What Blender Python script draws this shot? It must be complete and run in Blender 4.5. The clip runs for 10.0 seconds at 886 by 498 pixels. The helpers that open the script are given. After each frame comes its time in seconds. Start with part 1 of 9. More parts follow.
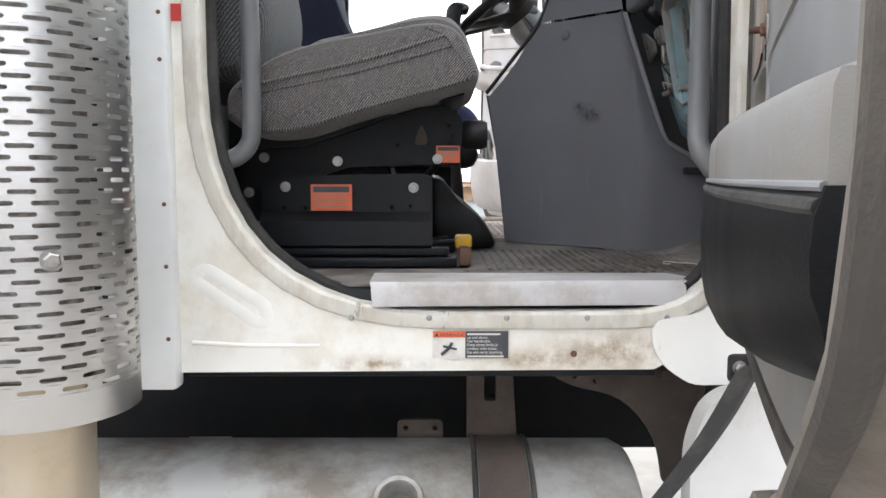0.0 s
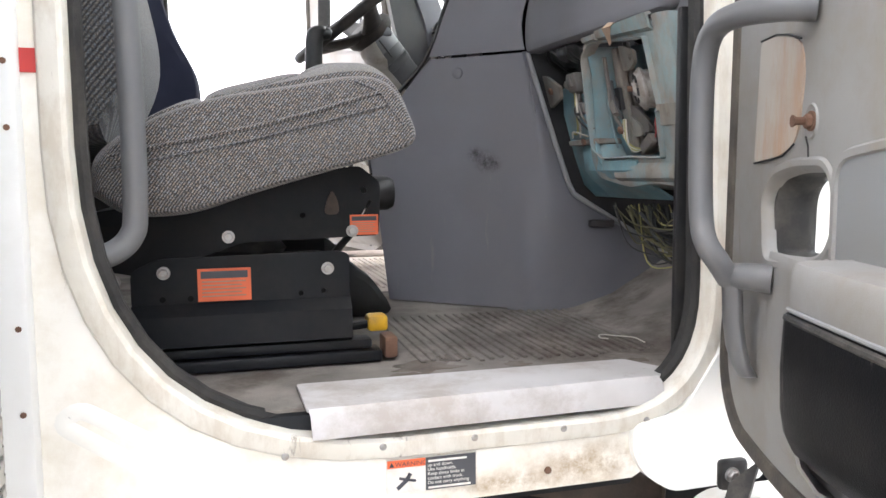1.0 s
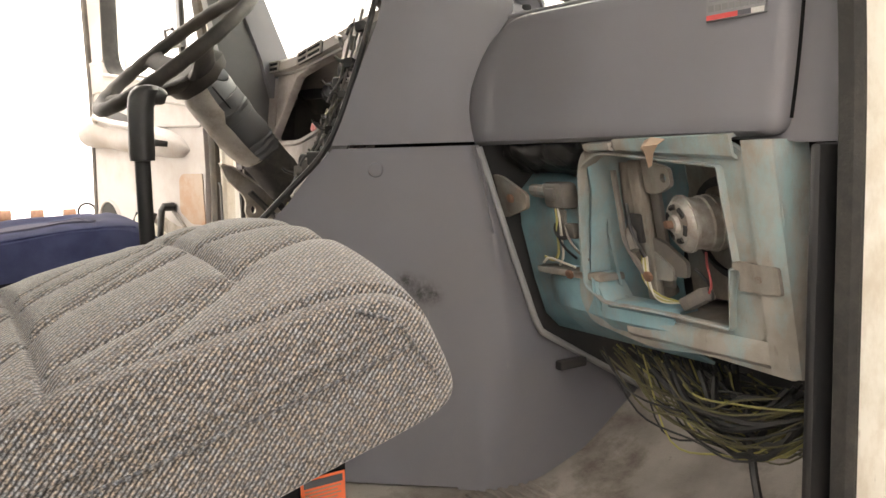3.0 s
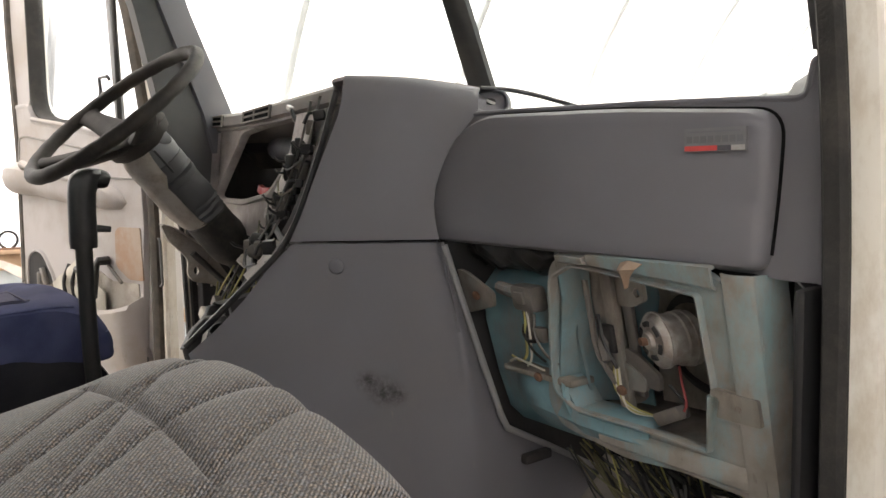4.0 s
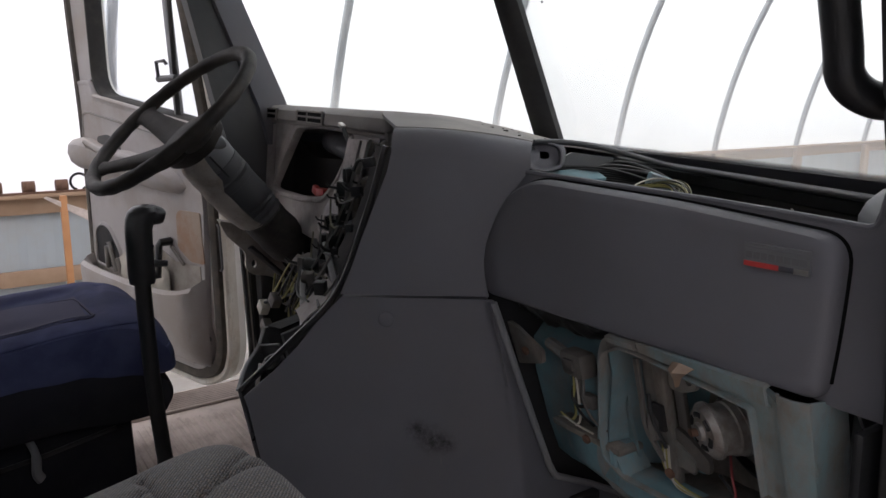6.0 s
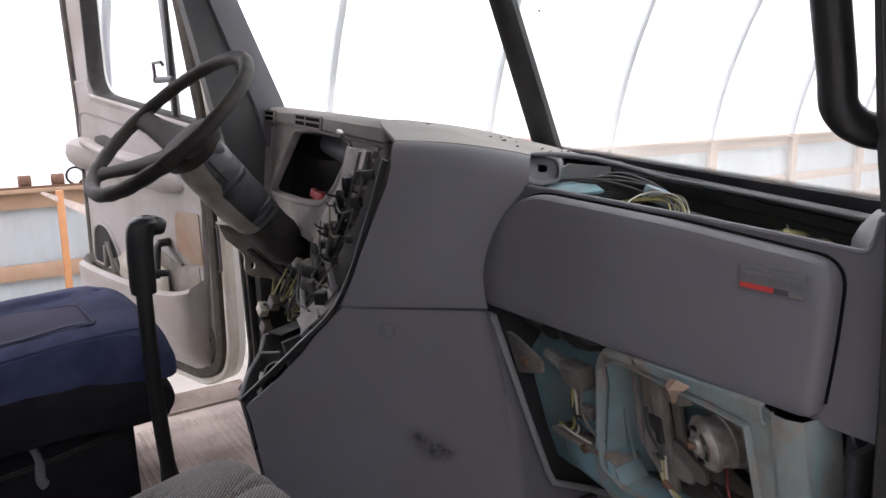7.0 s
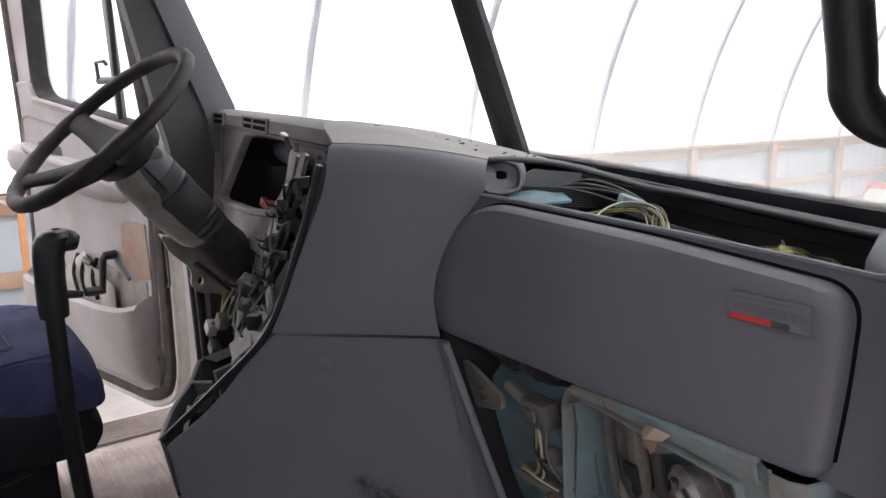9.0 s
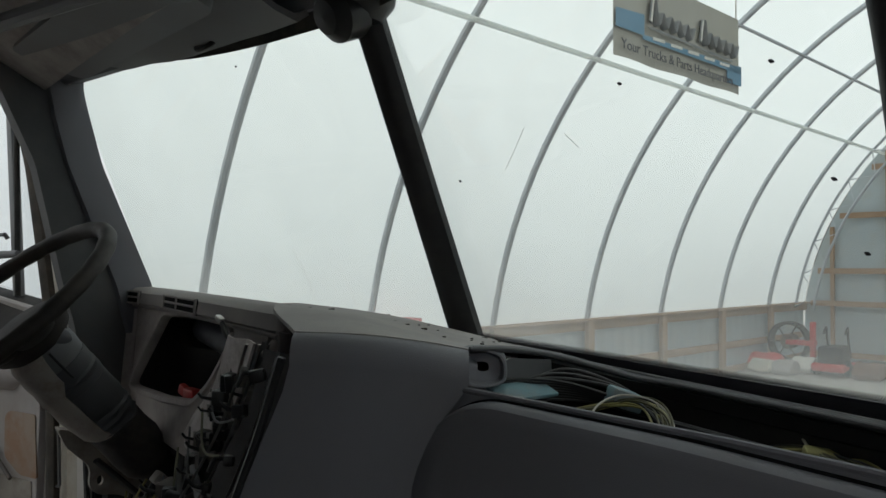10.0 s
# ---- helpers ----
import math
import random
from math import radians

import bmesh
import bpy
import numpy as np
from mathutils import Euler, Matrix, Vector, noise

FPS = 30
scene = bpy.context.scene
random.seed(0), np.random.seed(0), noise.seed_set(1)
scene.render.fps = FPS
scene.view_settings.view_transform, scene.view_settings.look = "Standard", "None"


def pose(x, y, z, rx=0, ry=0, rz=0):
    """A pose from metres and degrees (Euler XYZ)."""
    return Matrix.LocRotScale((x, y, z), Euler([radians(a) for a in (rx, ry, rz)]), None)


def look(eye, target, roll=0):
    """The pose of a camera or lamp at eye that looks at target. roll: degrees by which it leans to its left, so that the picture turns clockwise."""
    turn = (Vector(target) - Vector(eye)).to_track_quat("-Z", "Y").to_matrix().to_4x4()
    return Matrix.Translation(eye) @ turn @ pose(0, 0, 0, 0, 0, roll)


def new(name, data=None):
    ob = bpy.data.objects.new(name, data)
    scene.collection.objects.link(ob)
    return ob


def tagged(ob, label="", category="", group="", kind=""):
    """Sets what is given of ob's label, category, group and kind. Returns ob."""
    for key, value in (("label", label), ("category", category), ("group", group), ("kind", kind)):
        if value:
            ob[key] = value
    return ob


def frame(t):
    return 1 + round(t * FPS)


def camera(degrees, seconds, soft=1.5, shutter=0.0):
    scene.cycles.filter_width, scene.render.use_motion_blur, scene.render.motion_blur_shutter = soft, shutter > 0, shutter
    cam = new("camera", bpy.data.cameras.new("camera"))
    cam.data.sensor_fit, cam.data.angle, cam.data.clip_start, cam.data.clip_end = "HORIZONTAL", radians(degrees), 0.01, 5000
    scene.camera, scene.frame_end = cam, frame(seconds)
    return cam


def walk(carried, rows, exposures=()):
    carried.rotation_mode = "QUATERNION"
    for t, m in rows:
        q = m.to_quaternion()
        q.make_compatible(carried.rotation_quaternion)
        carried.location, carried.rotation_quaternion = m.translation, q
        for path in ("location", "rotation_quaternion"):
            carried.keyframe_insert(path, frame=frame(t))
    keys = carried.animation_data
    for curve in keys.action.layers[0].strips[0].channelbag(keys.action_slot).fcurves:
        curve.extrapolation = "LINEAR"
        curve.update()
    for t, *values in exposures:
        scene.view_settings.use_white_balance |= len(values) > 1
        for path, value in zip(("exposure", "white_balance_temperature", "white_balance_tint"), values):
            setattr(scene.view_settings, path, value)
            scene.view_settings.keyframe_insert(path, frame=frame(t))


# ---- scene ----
cam = camera(58.6, 10.0)
PATH = [
    (0, (0.105, -0.001, 1.418), (0.105, 1.991, 1.236), -0.0),
    (0.5, (-0.029, 0.151, 1.46), (0.225, 2.126, 1.275), -0.3),
    (1, (-0.135, 0.306, 1.561), (0.402, 2.223, 1.369), -0.4),
    (1.5, (-0.188, 0.53, 1.612), (0.524, 2.388, 1.409), -0.7),
    (2, (-0.197, 0.759, 1.689), (0.62, 2.573, 1.482), -1.0),
    (2.2, (-0.202, 0.818, 1.71), (0.68, 2.601, 1.504), -0.7),
    (3.3, (-0.207, 0.997, 1.872), (0.901, 2.647, 1.644), -1.6),
    (3.5, (-0.215, 1.015, 1.899), (0.935, 2.637, 1.681), -1.4),
    (4, (-0.215, 1.036, 1.975), (0.976, 2.629, 1.765), -1.4),
    (4.5, (-0.197, 1.052, 2.076), (0.999, 2.643, 1.881), -1.2),
    (5, (-0.172, 1.057, 2.147), (0.944, 2.701, 1.913), -1.6),
    (5.5, (-0.165, 1.066, 2.175), (0.89, 2.73, 1.832), -1.7),
    (7, (-0.172, 1.064, 2.244), (0.875, 2.71, 1.804), -1.8),
    (7.5, (-0.168, 1.07, 2.248), (0.884, 2.714, 1.809), -1.8),
    (8, (-0.13, 1.086, 2.242), (0.927, 2.726, 1.802), -1.8),
    (8.5, (-0.07, 1.119, 2.232), (1.007, 2.746, 1.79), -1.8),
    (9, (-0.034, 1.177, 2.221), (1.052, 2.802, 1.797), -1.7),
    (9.5, (-0.047, 1.262, 2.227), (1.082, 2.887, 1.935), -1.5),
    (10, (-0.059, 1.329, 2.238), (1.271, 2.823, 2.236), -1.1),
]
EXPOSURES = [(0.0, 2.2, 6200, 11), (0.5, 2.52, 6250, 12), (1.0, 2.72, 6350, 13), (1.5, 3.0, 6350, 13), (2.0, 3.45, 6650, 13), (3.5, 2.58, 8000, 14),
             (4.0, 2.08, 7200, 14), (4.5, 0.85, 6550, 15), (5.0, 0.28, 6400, 14), (5.5, 0.30, 6400, 16), (7.0, 1.63, 6400, 21), (8.0, 1.64, 6400, 21), (9.0, 1.58, 6350, 21), (9.5, 0.98, 6000, 11), (10.0, -0.13, 6300, 6)]
walk(cam, [(t, look(eye, target, roll)) for t, eye, target, roll in PATH], EXPOSURES)

from mathutils.bvhtree import BVHTree

# ---------------------------------------------------------------- light
world = bpy.data.worlds.new("sky")
scene.world = world
world.use_nodes = True
wn = world.node_tree.nodes
sky = wn.new("ShaderNodeTexSky")
sky.sky_type, sky.sun_disc = "NISHITA", False
sky.sun_elevation, sky.sun_rotation = radians(76), radians(45)
sky.air_density, sky.dust_density = 1.0, 4.0
world.node_tree.links.new(sky.outputs[0], wn["Background"].inputs[0])
wn["Background"].inputs[1].default_value = 0.15
sun = new("sun", bpy.data.lights.new("sun", "SUN"))
sun.data.energy, sun.data.angle, sun.data.color = 4.0, radians(20), (1.0, 0.97, 0.93)
sun.matrix_world = look((3, 5.5, 18), (0, 2.4, 0))


# ---------------------------------------------------------------- materials
def mat(name, color, rough=0.6, metal=0.0, color2=None, scale=8.0, fine=120.0, amount=0.5, bump=0.15, dirt=None, dirt_scale=3.0, dirt_amount=0.35, dirt_run=1.0, coat=0.0, spec=0.5, scuff=None, scuff_scale=30.0):
    """A surface with wear at two scales: broad stains and fine grain, in object space."""
    m = bpy.data.materials.new(name)
    m.use_nodes = True
    nt = m.node_tree
    b = nt.nodes["Principled BSDF"]
    link = nt.links.new
    co = nt.nodes.new("ShaderNodeTexCoord")
    n1 = nt.nodes.new("ShaderNodeTexNoise")
    n1.inputs["Scale"].default_value, n1.inputs["Detail"].default_value = scale, 6
    link(co.outputs["Object"], n1.inputs["Vector"])
    n2 = nt.nodes.new("ShaderNodeTexNoise")
    n2.inputs["Scale"].default_value, n2.inputs["Detail"].default_value = fine, 3
    link(co.outputs["Object"], n2.inputs["Vector"])
    c2 = color2 or tuple(0.8 * c for c in color)
    mix = nt.nodes.new("ShaderNodeMix")
    mix.data_type = "RGBA"
    mix.inputs[6].default_value, mix.inputs[7].default_value = (*color, 1), (*c2, 1)
    ramp = nt.nodes.new("ShaderNodeMapRange")
    ramp.inputs[1].default_value, ramp.inputs[2].default_value = 0.40, 0.62
    ramp.inputs[4].default_value = amount
    link(n1.outputs["Fac"], ramp.inputs[0])
    link(ramp.outputs[0], mix.inputs[0])
    out = mix.outputs[2]
    if dirt:
        n3 = nt.nodes.new("ShaderNodeTexNoise")
        n3.inputs["Scale"].default_value, n3.inputs["Detail"].default_value = dirt_scale, 9
        n3.inputs["Roughness"].default_value = 0.7
        mp3 = nt.nodes.new("ShaderNodeMapping")
        mp3.inputs["Scale"].default_value = (1.0, 1.0, dirt_run)
        link(co.outputs["Object"], mp3.inputs["Vector"])
        link(mp3.outputs[0], n3.inputs["Vector"])
        r3 = nt.nodes.new("ShaderNodeMapRange")
        r3.inputs[1].default_value, r3.inputs[2].default_value = 0.46, 0.62
        r3.inputs[4].default_value = dirt_amount
        link(n3.outputs["Fac"], r3.inputs[0])
        mx = nt.nodes.new("ShaderNodeMix")
        mx.data_type = "RGBA"
        mx.inputs[7].default_value = (*dirt, 1)
        link(r3.outputs[0], mx.inputs[0])
        link(out, mx.inputs[6])
        out = mx.outputs[2]
    if scuff:
        # thin scratches and rubbed spots: a stretched noise, cut hard
        mp = nt.nodes.new("ShaderNodeMapping")
        mp.inputs["Scale"].default_value, mp.inputs["Rotation"].default_value = (1.0, 1.0, 0.16), (0.5, 0.7, 0.2)
        link(co.outputs["Object"], mp.inputs["Vector"])
        n4 = nt.nodes.new("ShaderNodeTexNoise")
        n4.inputs["Scale"].default_value, n4.inputs["Detail"].default_value, n4.inputs["Roughness"].default_value = scuff_scale, 8, 0.75
        link(mp.outputs[0], n4.inputs["Vector"])
        r4 = nt.nodes.new("ShaderNodeMapRange")
        r4.inputs[1].default_value, r4.inputs[2].default_value, r4.inputs[4].default_value = 0.63, 0.70, 0.75
        link(n4.outputs["Fac"], r4.inputs[0])
        m4 = nt.nodes.new("ShaderNodeMix")
        m4.data_type = "RGBA"
        m4.inputs[7].default_value = (*scuff, 1)
        link(r4.outputs[0], m4.inputs[0])
        link(out, m4.inputs[6])
        out = m4.outputs[2]
    link(out, b.inputs["Base Color"])
    rr = nt.nodes.new("ShaderNodeMapRange")
    rr.inputs[3].default_value, rr.inputs[4].default_value = max(rough - 0.12, 0.03), min(rough + 0.12, 1)
    link(n1.outputs["Fac"], rr.inputs[0])
    link(rr.outputs[0], b.inputs["Roughness"])
    b.inputs["Metallic"].default_value = metal
    b.inputs["Coat Weight"].default_value = coat
    b.inputs["Specular IOR Level"].default_value = spec
    if bump:
        bp = nt.nodes.new("ShaderNodeBump")
        bp.inputs["Strength"].default_value, bp.inputs["Distance"].default_value = bump, 0.002
        link(n2.outputs["Fac"], bp.inputs["Height"])
        link(bp.outputs[0], b.inputs["Normal"])
    return m


def weave(name, dark, light, pitch, angle=-0.75, worn=(0.3, 0.3, 0.29)):
    """A twill cloth: fine slanting threads, fuzzed by noise, with broad wear; upward faces take the same flat tone."""
    m = mat(name, dark, 0.95, bump=0)
    nt = m.node_tree
    b = nt.nodes["Principled BSDF"]
    link = nt.links.new
    co = nt.nodes.new("ShaderNodeTexCoord")
    mp = nt.nodes.new("ShaderNodeMapping")
    mp.inputs["Rotation"].default_value = (0.25, angle, 0.35)
    link(co.outputs["Object"], mp.inputs["Vector"])
    w = nt.nodes.new("ShaderNodeTexWave")
    w.bands_direction = "X"
    w.inputs["Scale"].default_value, w.inputs["Distortion"].default_value = 0.314 / pitch, 0.9
    w.inputs["Detail"].default_value, w.inputs["Detail Scale"].default_value = 2, 3
    link(mp.outputs[0], w.inputs["Vector"])
    n = nt.nodes.new("ShaderNodeTexNoise")
    n.inputs["Scale"].default_value, n.inputs["Detail"].default_value = 560, 4
    link(co.outputs["Object"], n.inputs["Vector"])
    add = nt.nodes.new("ShaderNodeMath")
    add.operation = "MULTIPLY"
    link(w.outputs["Fac"], add.inputs[0])
    sh = nt.nodes.new("ShaderNodeMapRange")
    sh.inputs[1].default_value, sh.inputs[2].default_value = 0.3, 0.7
    sh.inputs[3].default_value, sh.inputs[4].default_value = 0.45, 1.30
    link(n.outputs["Fac"], sh.inputs[0])
    link(sh.outputs[0], add.inputs[1])
    mix = nt.nodes.new("ShaderNodeMix")
    mix.data_type = "RGBA"
    mix.inputs[6].default_value, mix.inputs[7].default_value = (*dark, 1), (*light, 1)
    link(add.outputs[0], mix.inputs[0])
    n2 = nt.nodes.new("ShaderNodeTexNoise")
    n2.inputs["Scale"].default_value, n2.inputs["Detail"].default_value = 7, 5
    link(co.outputs["Object"], n2.inputs["Vector"])
    r2 = nt.nodes.new("ShaderNodeMapRange")
    r2.inputs[1].default_value, r2.inputs[2].default_value, r2.inputs[4].default_value = 0.50, 0.72, 0.5
    link(n2.outputs["Fac"], r2.inputs[0])
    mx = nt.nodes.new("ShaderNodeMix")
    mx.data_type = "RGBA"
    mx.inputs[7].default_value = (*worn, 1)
    # upward faces are mixed towards the flat tone by their normal
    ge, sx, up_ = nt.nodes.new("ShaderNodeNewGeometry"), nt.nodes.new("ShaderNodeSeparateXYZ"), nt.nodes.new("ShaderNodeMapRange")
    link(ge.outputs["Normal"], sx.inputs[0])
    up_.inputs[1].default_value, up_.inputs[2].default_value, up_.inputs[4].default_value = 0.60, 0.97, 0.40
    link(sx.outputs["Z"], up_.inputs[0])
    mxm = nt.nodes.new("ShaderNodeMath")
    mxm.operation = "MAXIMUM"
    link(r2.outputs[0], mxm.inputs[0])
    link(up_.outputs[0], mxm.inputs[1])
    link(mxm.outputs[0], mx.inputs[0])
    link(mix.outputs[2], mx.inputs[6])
    gr = nt.nodes.new("ShaderNodeTexNoise")
    gr.inputs["Scale"].default_value, gr.inputs["Detail"].default_value = 480, 4
    link(co.outputs["Object"], gr.inputs["Vector"])
    gm = nt.nodes.new("ShaderNodeMapRange")
    gm.inputs[1].default_value, gm.inputs[2].default_value, gm.inputs[3].default_value, gm.inputs[4].default_value = 0.34, 0.66, 0.22, 1.85
    link(gr.outputs["Fac"], gm.inputs[0])
    ml = nt.nodes.new("ShaderNodeMix")
    ml.data_type, ml.blend_type = "RGBA", "MULTIPLY"
    ml.inputs[0].default_value = 1.0
    link(mx.outputs[2], ml.inputs[6])
    link(gm.outputs[0], ml.inputs[7])
    # mixed bluish and tan fibres
    hn = nt.nodes.new("ShaderNodeTexNoise")
    hn.inputs["Scale"].default_value, hn.inputs["Detail"].default_value = 260, 2
    link(co.outputs["Object"], hn.inputs["Vector"])
    hm = nt.nodes.new("ShaderNodeMix")
    hm.data_type = "RGBA"
    hm.inputs[6].default_value, hm.inputs[7].default_value = (1.13, 1.0, 0.88, 1), (0.89, 0.99, 1.12, 1)
    hr = nt.nodes.new("ShaderNodeMapRange")
    hr.inputs[1].default_value, hr.inputs[2].default_value = 0.38, 0.62
    link(hn.outputs["Fac"], hr.inputs[0])
    link(hr.outputs[0], hm.inputs[0])
    tint = nt.nodes.new("ShaderNodeMix")
    tint.data_type, tint.blend_type = "RGBA", "MULTIPLY"
    tint.inputs[0].default_value = 1.0
    link(ml.outputs[2], tint.inputs[6])
    link(hm.outputs[2], tint.inputs[7])
    link(tint.outputs[2], b.inputs["Base Color"])
    b.inputs["Sheen Weight"].default_value = 0.2
    bp = nt.nodes.new("ShaderNodeBump")
    bp.inputs["Strength"].default_value, bp.inputs["Distance"].default_value = 0.5, 0.001
    link(add.outputs[0], bp.inputs["Height"])
    link(bp.outputs[0], b.inputs["Normal"])
    return m


def glass(name, tint=(0.95, 0.98, 0.96), rough=0.0, haze=0.0, low_dust=None):
    m = bpy.data.materials.new(name)
    m.use_nodes = True
    nt = m.node_tree
    nt.nodes.remove(nt.nodes["Principled BSDF"])
    link = nt.links.new
    out = nt.nodes["Material Output"]
    tr, gl, fr, mx, pw = (nt.nodes.new("ShaderNode" + k) for k in ("BsdfTransparent", "BsdfGlossy", "LayerWeight", "MixShader", "MapRange"))
    tr.inputs[0].default_value = (*tint, 1)
    gl.inputs[0].default_value, gl.inputs[1].default_value = (1, 1, 1, 1), rough
    pw.inputs[1].default_value, pw.inputs[2].default_value, pw.inputs[3].default_value, pw.inputs[4].default_value = 0.45, 1.0, 0.03, 0.5
    link(fr.outputs["Facing"], pw.inputs[0])
    link(pw.outputs[0], mx.inputs[0])
    link(tr.outputs[0], mx.inputs[1])
    link(gl.outputs[0], mx.inputs[2])
    last = mx
    if haze:
        df = nt.nodes.new("ShaderNodeBsdfTranslucent")
        df.inputs[0].default_value = (0.92, 0.91, 0.88, 1)
        co = nt.nodes.new("ShaderNodeTexCoord")
        n = nt.nodes.new("ShaderNodeTexNoise")
        n.inputs["Scale"].default_value, n.inputs["Detail"].default_value = 5, 8
        link(co.outputs["Object"], n.inputs["Vector"])
        r = nt.nodes.new("ShaderNodeMapRange")
        r.inputs[1].default_value, r.inputs[2].default_value, r.inputs[4].default_value = 0.35, 0.8, haze
        link(n.outputs["Fac"], r.inputs[0])
        if low_dust:
            sp_, lo_, mu_ = nt.nodes.new("ShaderNodeSeparateXYZ"), nt.nodes.new("ShaderNodeMapRange"), nt.nodes.new("ShaderNodeMath")
            link(co.outputs["Object"], sp_.inputs[0])
            lo_.inputs[1].default_value, lo_.inputs[2].default_value, lo_.inputs[3].default_value, lo_.inputs[4].default_value = low_dust[0], low_dust[1], low_dust[2], 0.0
            link(sp_.outputs["Z"], lo_.inputs[0])
            mu_.operation = "ADD"
            link(r.outputs[0], mu_.inputs[0])
            link(lo_.outputs[0], mu_.inputs[1])
            r = mu_
        m2 = nt.nodes.new("ShaderNodeMixShader")
        link(r.outputs[0], m2.inputs[0])
        link(mx.outputs[0], m2.inputs[1])
        link(df.outputs[0], m2.inputs[2])
        last = m2
    link(last.outputs[0], out.inputs[0])
    return m


def cloth_roof(name):
    """Thin white tarpaulin that lets the daylight through, softly mottled."""
    m = bpy.data.materials.new(name)
    m.use_nodes = True
    nt = m.node_tree
    nt.nodes.remove(nt.nodes["Principled BSDF"])
    link = nt.links.new
    tl, df, mx = (nt.nodes.new("ShaderNode" + k) for k in ("BsdfTranslucent", "BsdfDiffuse", "MixShader"))
    co, n = nt.nodes.new("ShaderNodeTexCoord"), nt.nodes.new("ShaderNodeTexNoise")
    n.inputs["Scale"].default_value, n.inputs["Detail"].default_value = 0.5, 6
    link(co.outputs["Object"], n.inputs["Vector"])
    r = nt.nodes.new("ShaderNodeMix")
    r.data_type = "RGBA"
    r.inputs[6].default_value, r.inputs[7].default_value = (0.84, 0.86, 0.84, 1), (0.90, 0.91, 0.89, 1)
    link(n.outputs["Fac"], r.inputs[0])
    link(r.outputs[2], tl.inputs[0])
    df.inputs[0].default_value = (0.85, 0.87, 0.86, 1)
    mx.inputs[0].default_value = 0.45
    link(tl.outputs[0], mx.inputs[1])
    link(df.outputs[0], mx.inputs[2])
    link(mx.outputs[0], nt.nodes["Material Output"].inputs[0])
    return m


RUST = (0.16, 0.07, 0.035)
DUST = (0.33, 0.29, 0.24)
M_white = mat("white_paint", (0.86, 0.85, 0.81), 0.32, color2=(0.82, 0.80, 0.73), scale=3, bump=0.03, dirt=(0.62, 0.54, 0.40), dirt_scale=2.6, dirt_amount=0.22, coat=0.3, scuff=(0.40, 0.32, 0.22), scuff_scale=10)
M_white_dirty = mat("weathered_white_paint", (0.84, 0.82, 0.76), 0.42, color2=(0.79, 0.75, 0.66), scale=5, bump=0.06, dirt=(0.52, 0.43, 0.30), dirt_scale=5, dirt_amount=0.35, scuff=(0.24, 0.17, 0.11), scuff_scale=16)
def stained(name, base, stain, spots, scale=22):
    """A copy of a paint with soft grime round some places (x, y, z and their reach)."""
    m = base.copy()
    m.name = name
    nt = m.node_tree
    link = nt.links.new
    b = nt.nodes["Principled BSDF"]
    out = b.inputs["Base Color"].links[0].from_socket
    co = nt.nodes.new("ShaderNodeTexCoord")
    n = nt.nodes.new("ShaderNodeTexNoise")
    n.inputs["Scale"].default_value, n.inputs["Detail"].default_value, n.inputs["Roughness"].default_value = scale, 9, 0.72
    link(co.outputs["Object"], n.inputs["Vector"])
    for x, y, z, rx, ry, rz in spots:
        mp = nt.nodes.new("ShaderNodeMapping")
        mp.vector_type = "TEXTURE"
        mp.inputs["Location"].default_value, mp.inputs["Scale"].default_value = (x, y, z), (rx, ry, rz)
        link(co.outputs["Object"], mp.inputs["Vector"])
        g = nt.nodes.new("ShaderNodeTexGradient")
        g.gradient_type = "QUADRATIC_SPHERE"
        link(mp.outputs[0], g.inputs["Vector"])
        ad = nt.nodes.new("ShaderNodeMath")
        ad.operation = "MULTIPLY"
        link(g.outputs["Fac"], ad.inputs[0])
        r = nt.nodes.new("ShaderNodeMapRange")
        r.inputs[1].default_value, r.inputs[2].default_value, r.inputs[4].default_value = 0.36, 0.62, 1.6
        link(n.outputs["Fac"], r.inputs[0])
        link(r.outputs[0], ad.inputs[1])
        mx = nt.nodes.new("ShaderNodeMix")
        mx.data_type, mx.clamp_factor = "RGBA", True
        mx.inputs[7].default_value = (*stain, 1)
        link(ad.outputs[0], mx.inputs[0])
        link(out, mx.inputs[6])
        out = mx.outputs[2]
    link(out, b.inputs["Base Color"])
    return m


M_skin = stained("stained_white_paint", M_white_dirty, (0.36, 0.27, 0.17), ((0.42, 1.415, 1.10, 0.22, 0.5, 0.075), (0.27, 1.415, 1.085, 0.20, 0.5, 0.035), (-0.02, 1.415, 1.078, 0.20, 0.5, 0.025)))
# white fairing darkened for the shade of the open door, dust included
M_fairing = mat("dusty_shaded_fairing", (0.56, 0.55, 0.53), 0.5, color2=(0.47, 0.455, 0.43), scale=3, bump=0.04, dirt=(0.36, 0.33, 0.28), dirt_scale=4, dirt_amount=0.5, scuff=(0.25, 0.21, 0.17), scuff_scale=9)
M_jamb = mat("grimy_white_paint", (0.64, 0.61, 0.54), 0.5, color2=(0.54, 0.50, 0.43), scale=7, fine=160, bump=0.1, dirt=(0.34, 0.27, 0.19), dirt_scale=10, dirt_amount=0.6, scuff=(0.07, 0.055, 0.045), scuff_scale=20)
M_white_panel = mat("bright_white_panel", (0.86, 0.87, 0.86), 0.4, scale=2, bump=0.02, dirt=(0.55, 0.52, 0.45), dirt_amount=0.2)
M_handle = mat("grey_handle_plastic", (0.12, 0.122, 0.126), 0.45, scale=6, fine=600, bump=0.1, dirt=(0.20, 0.18, 0.16), dirt_amount=0.25)
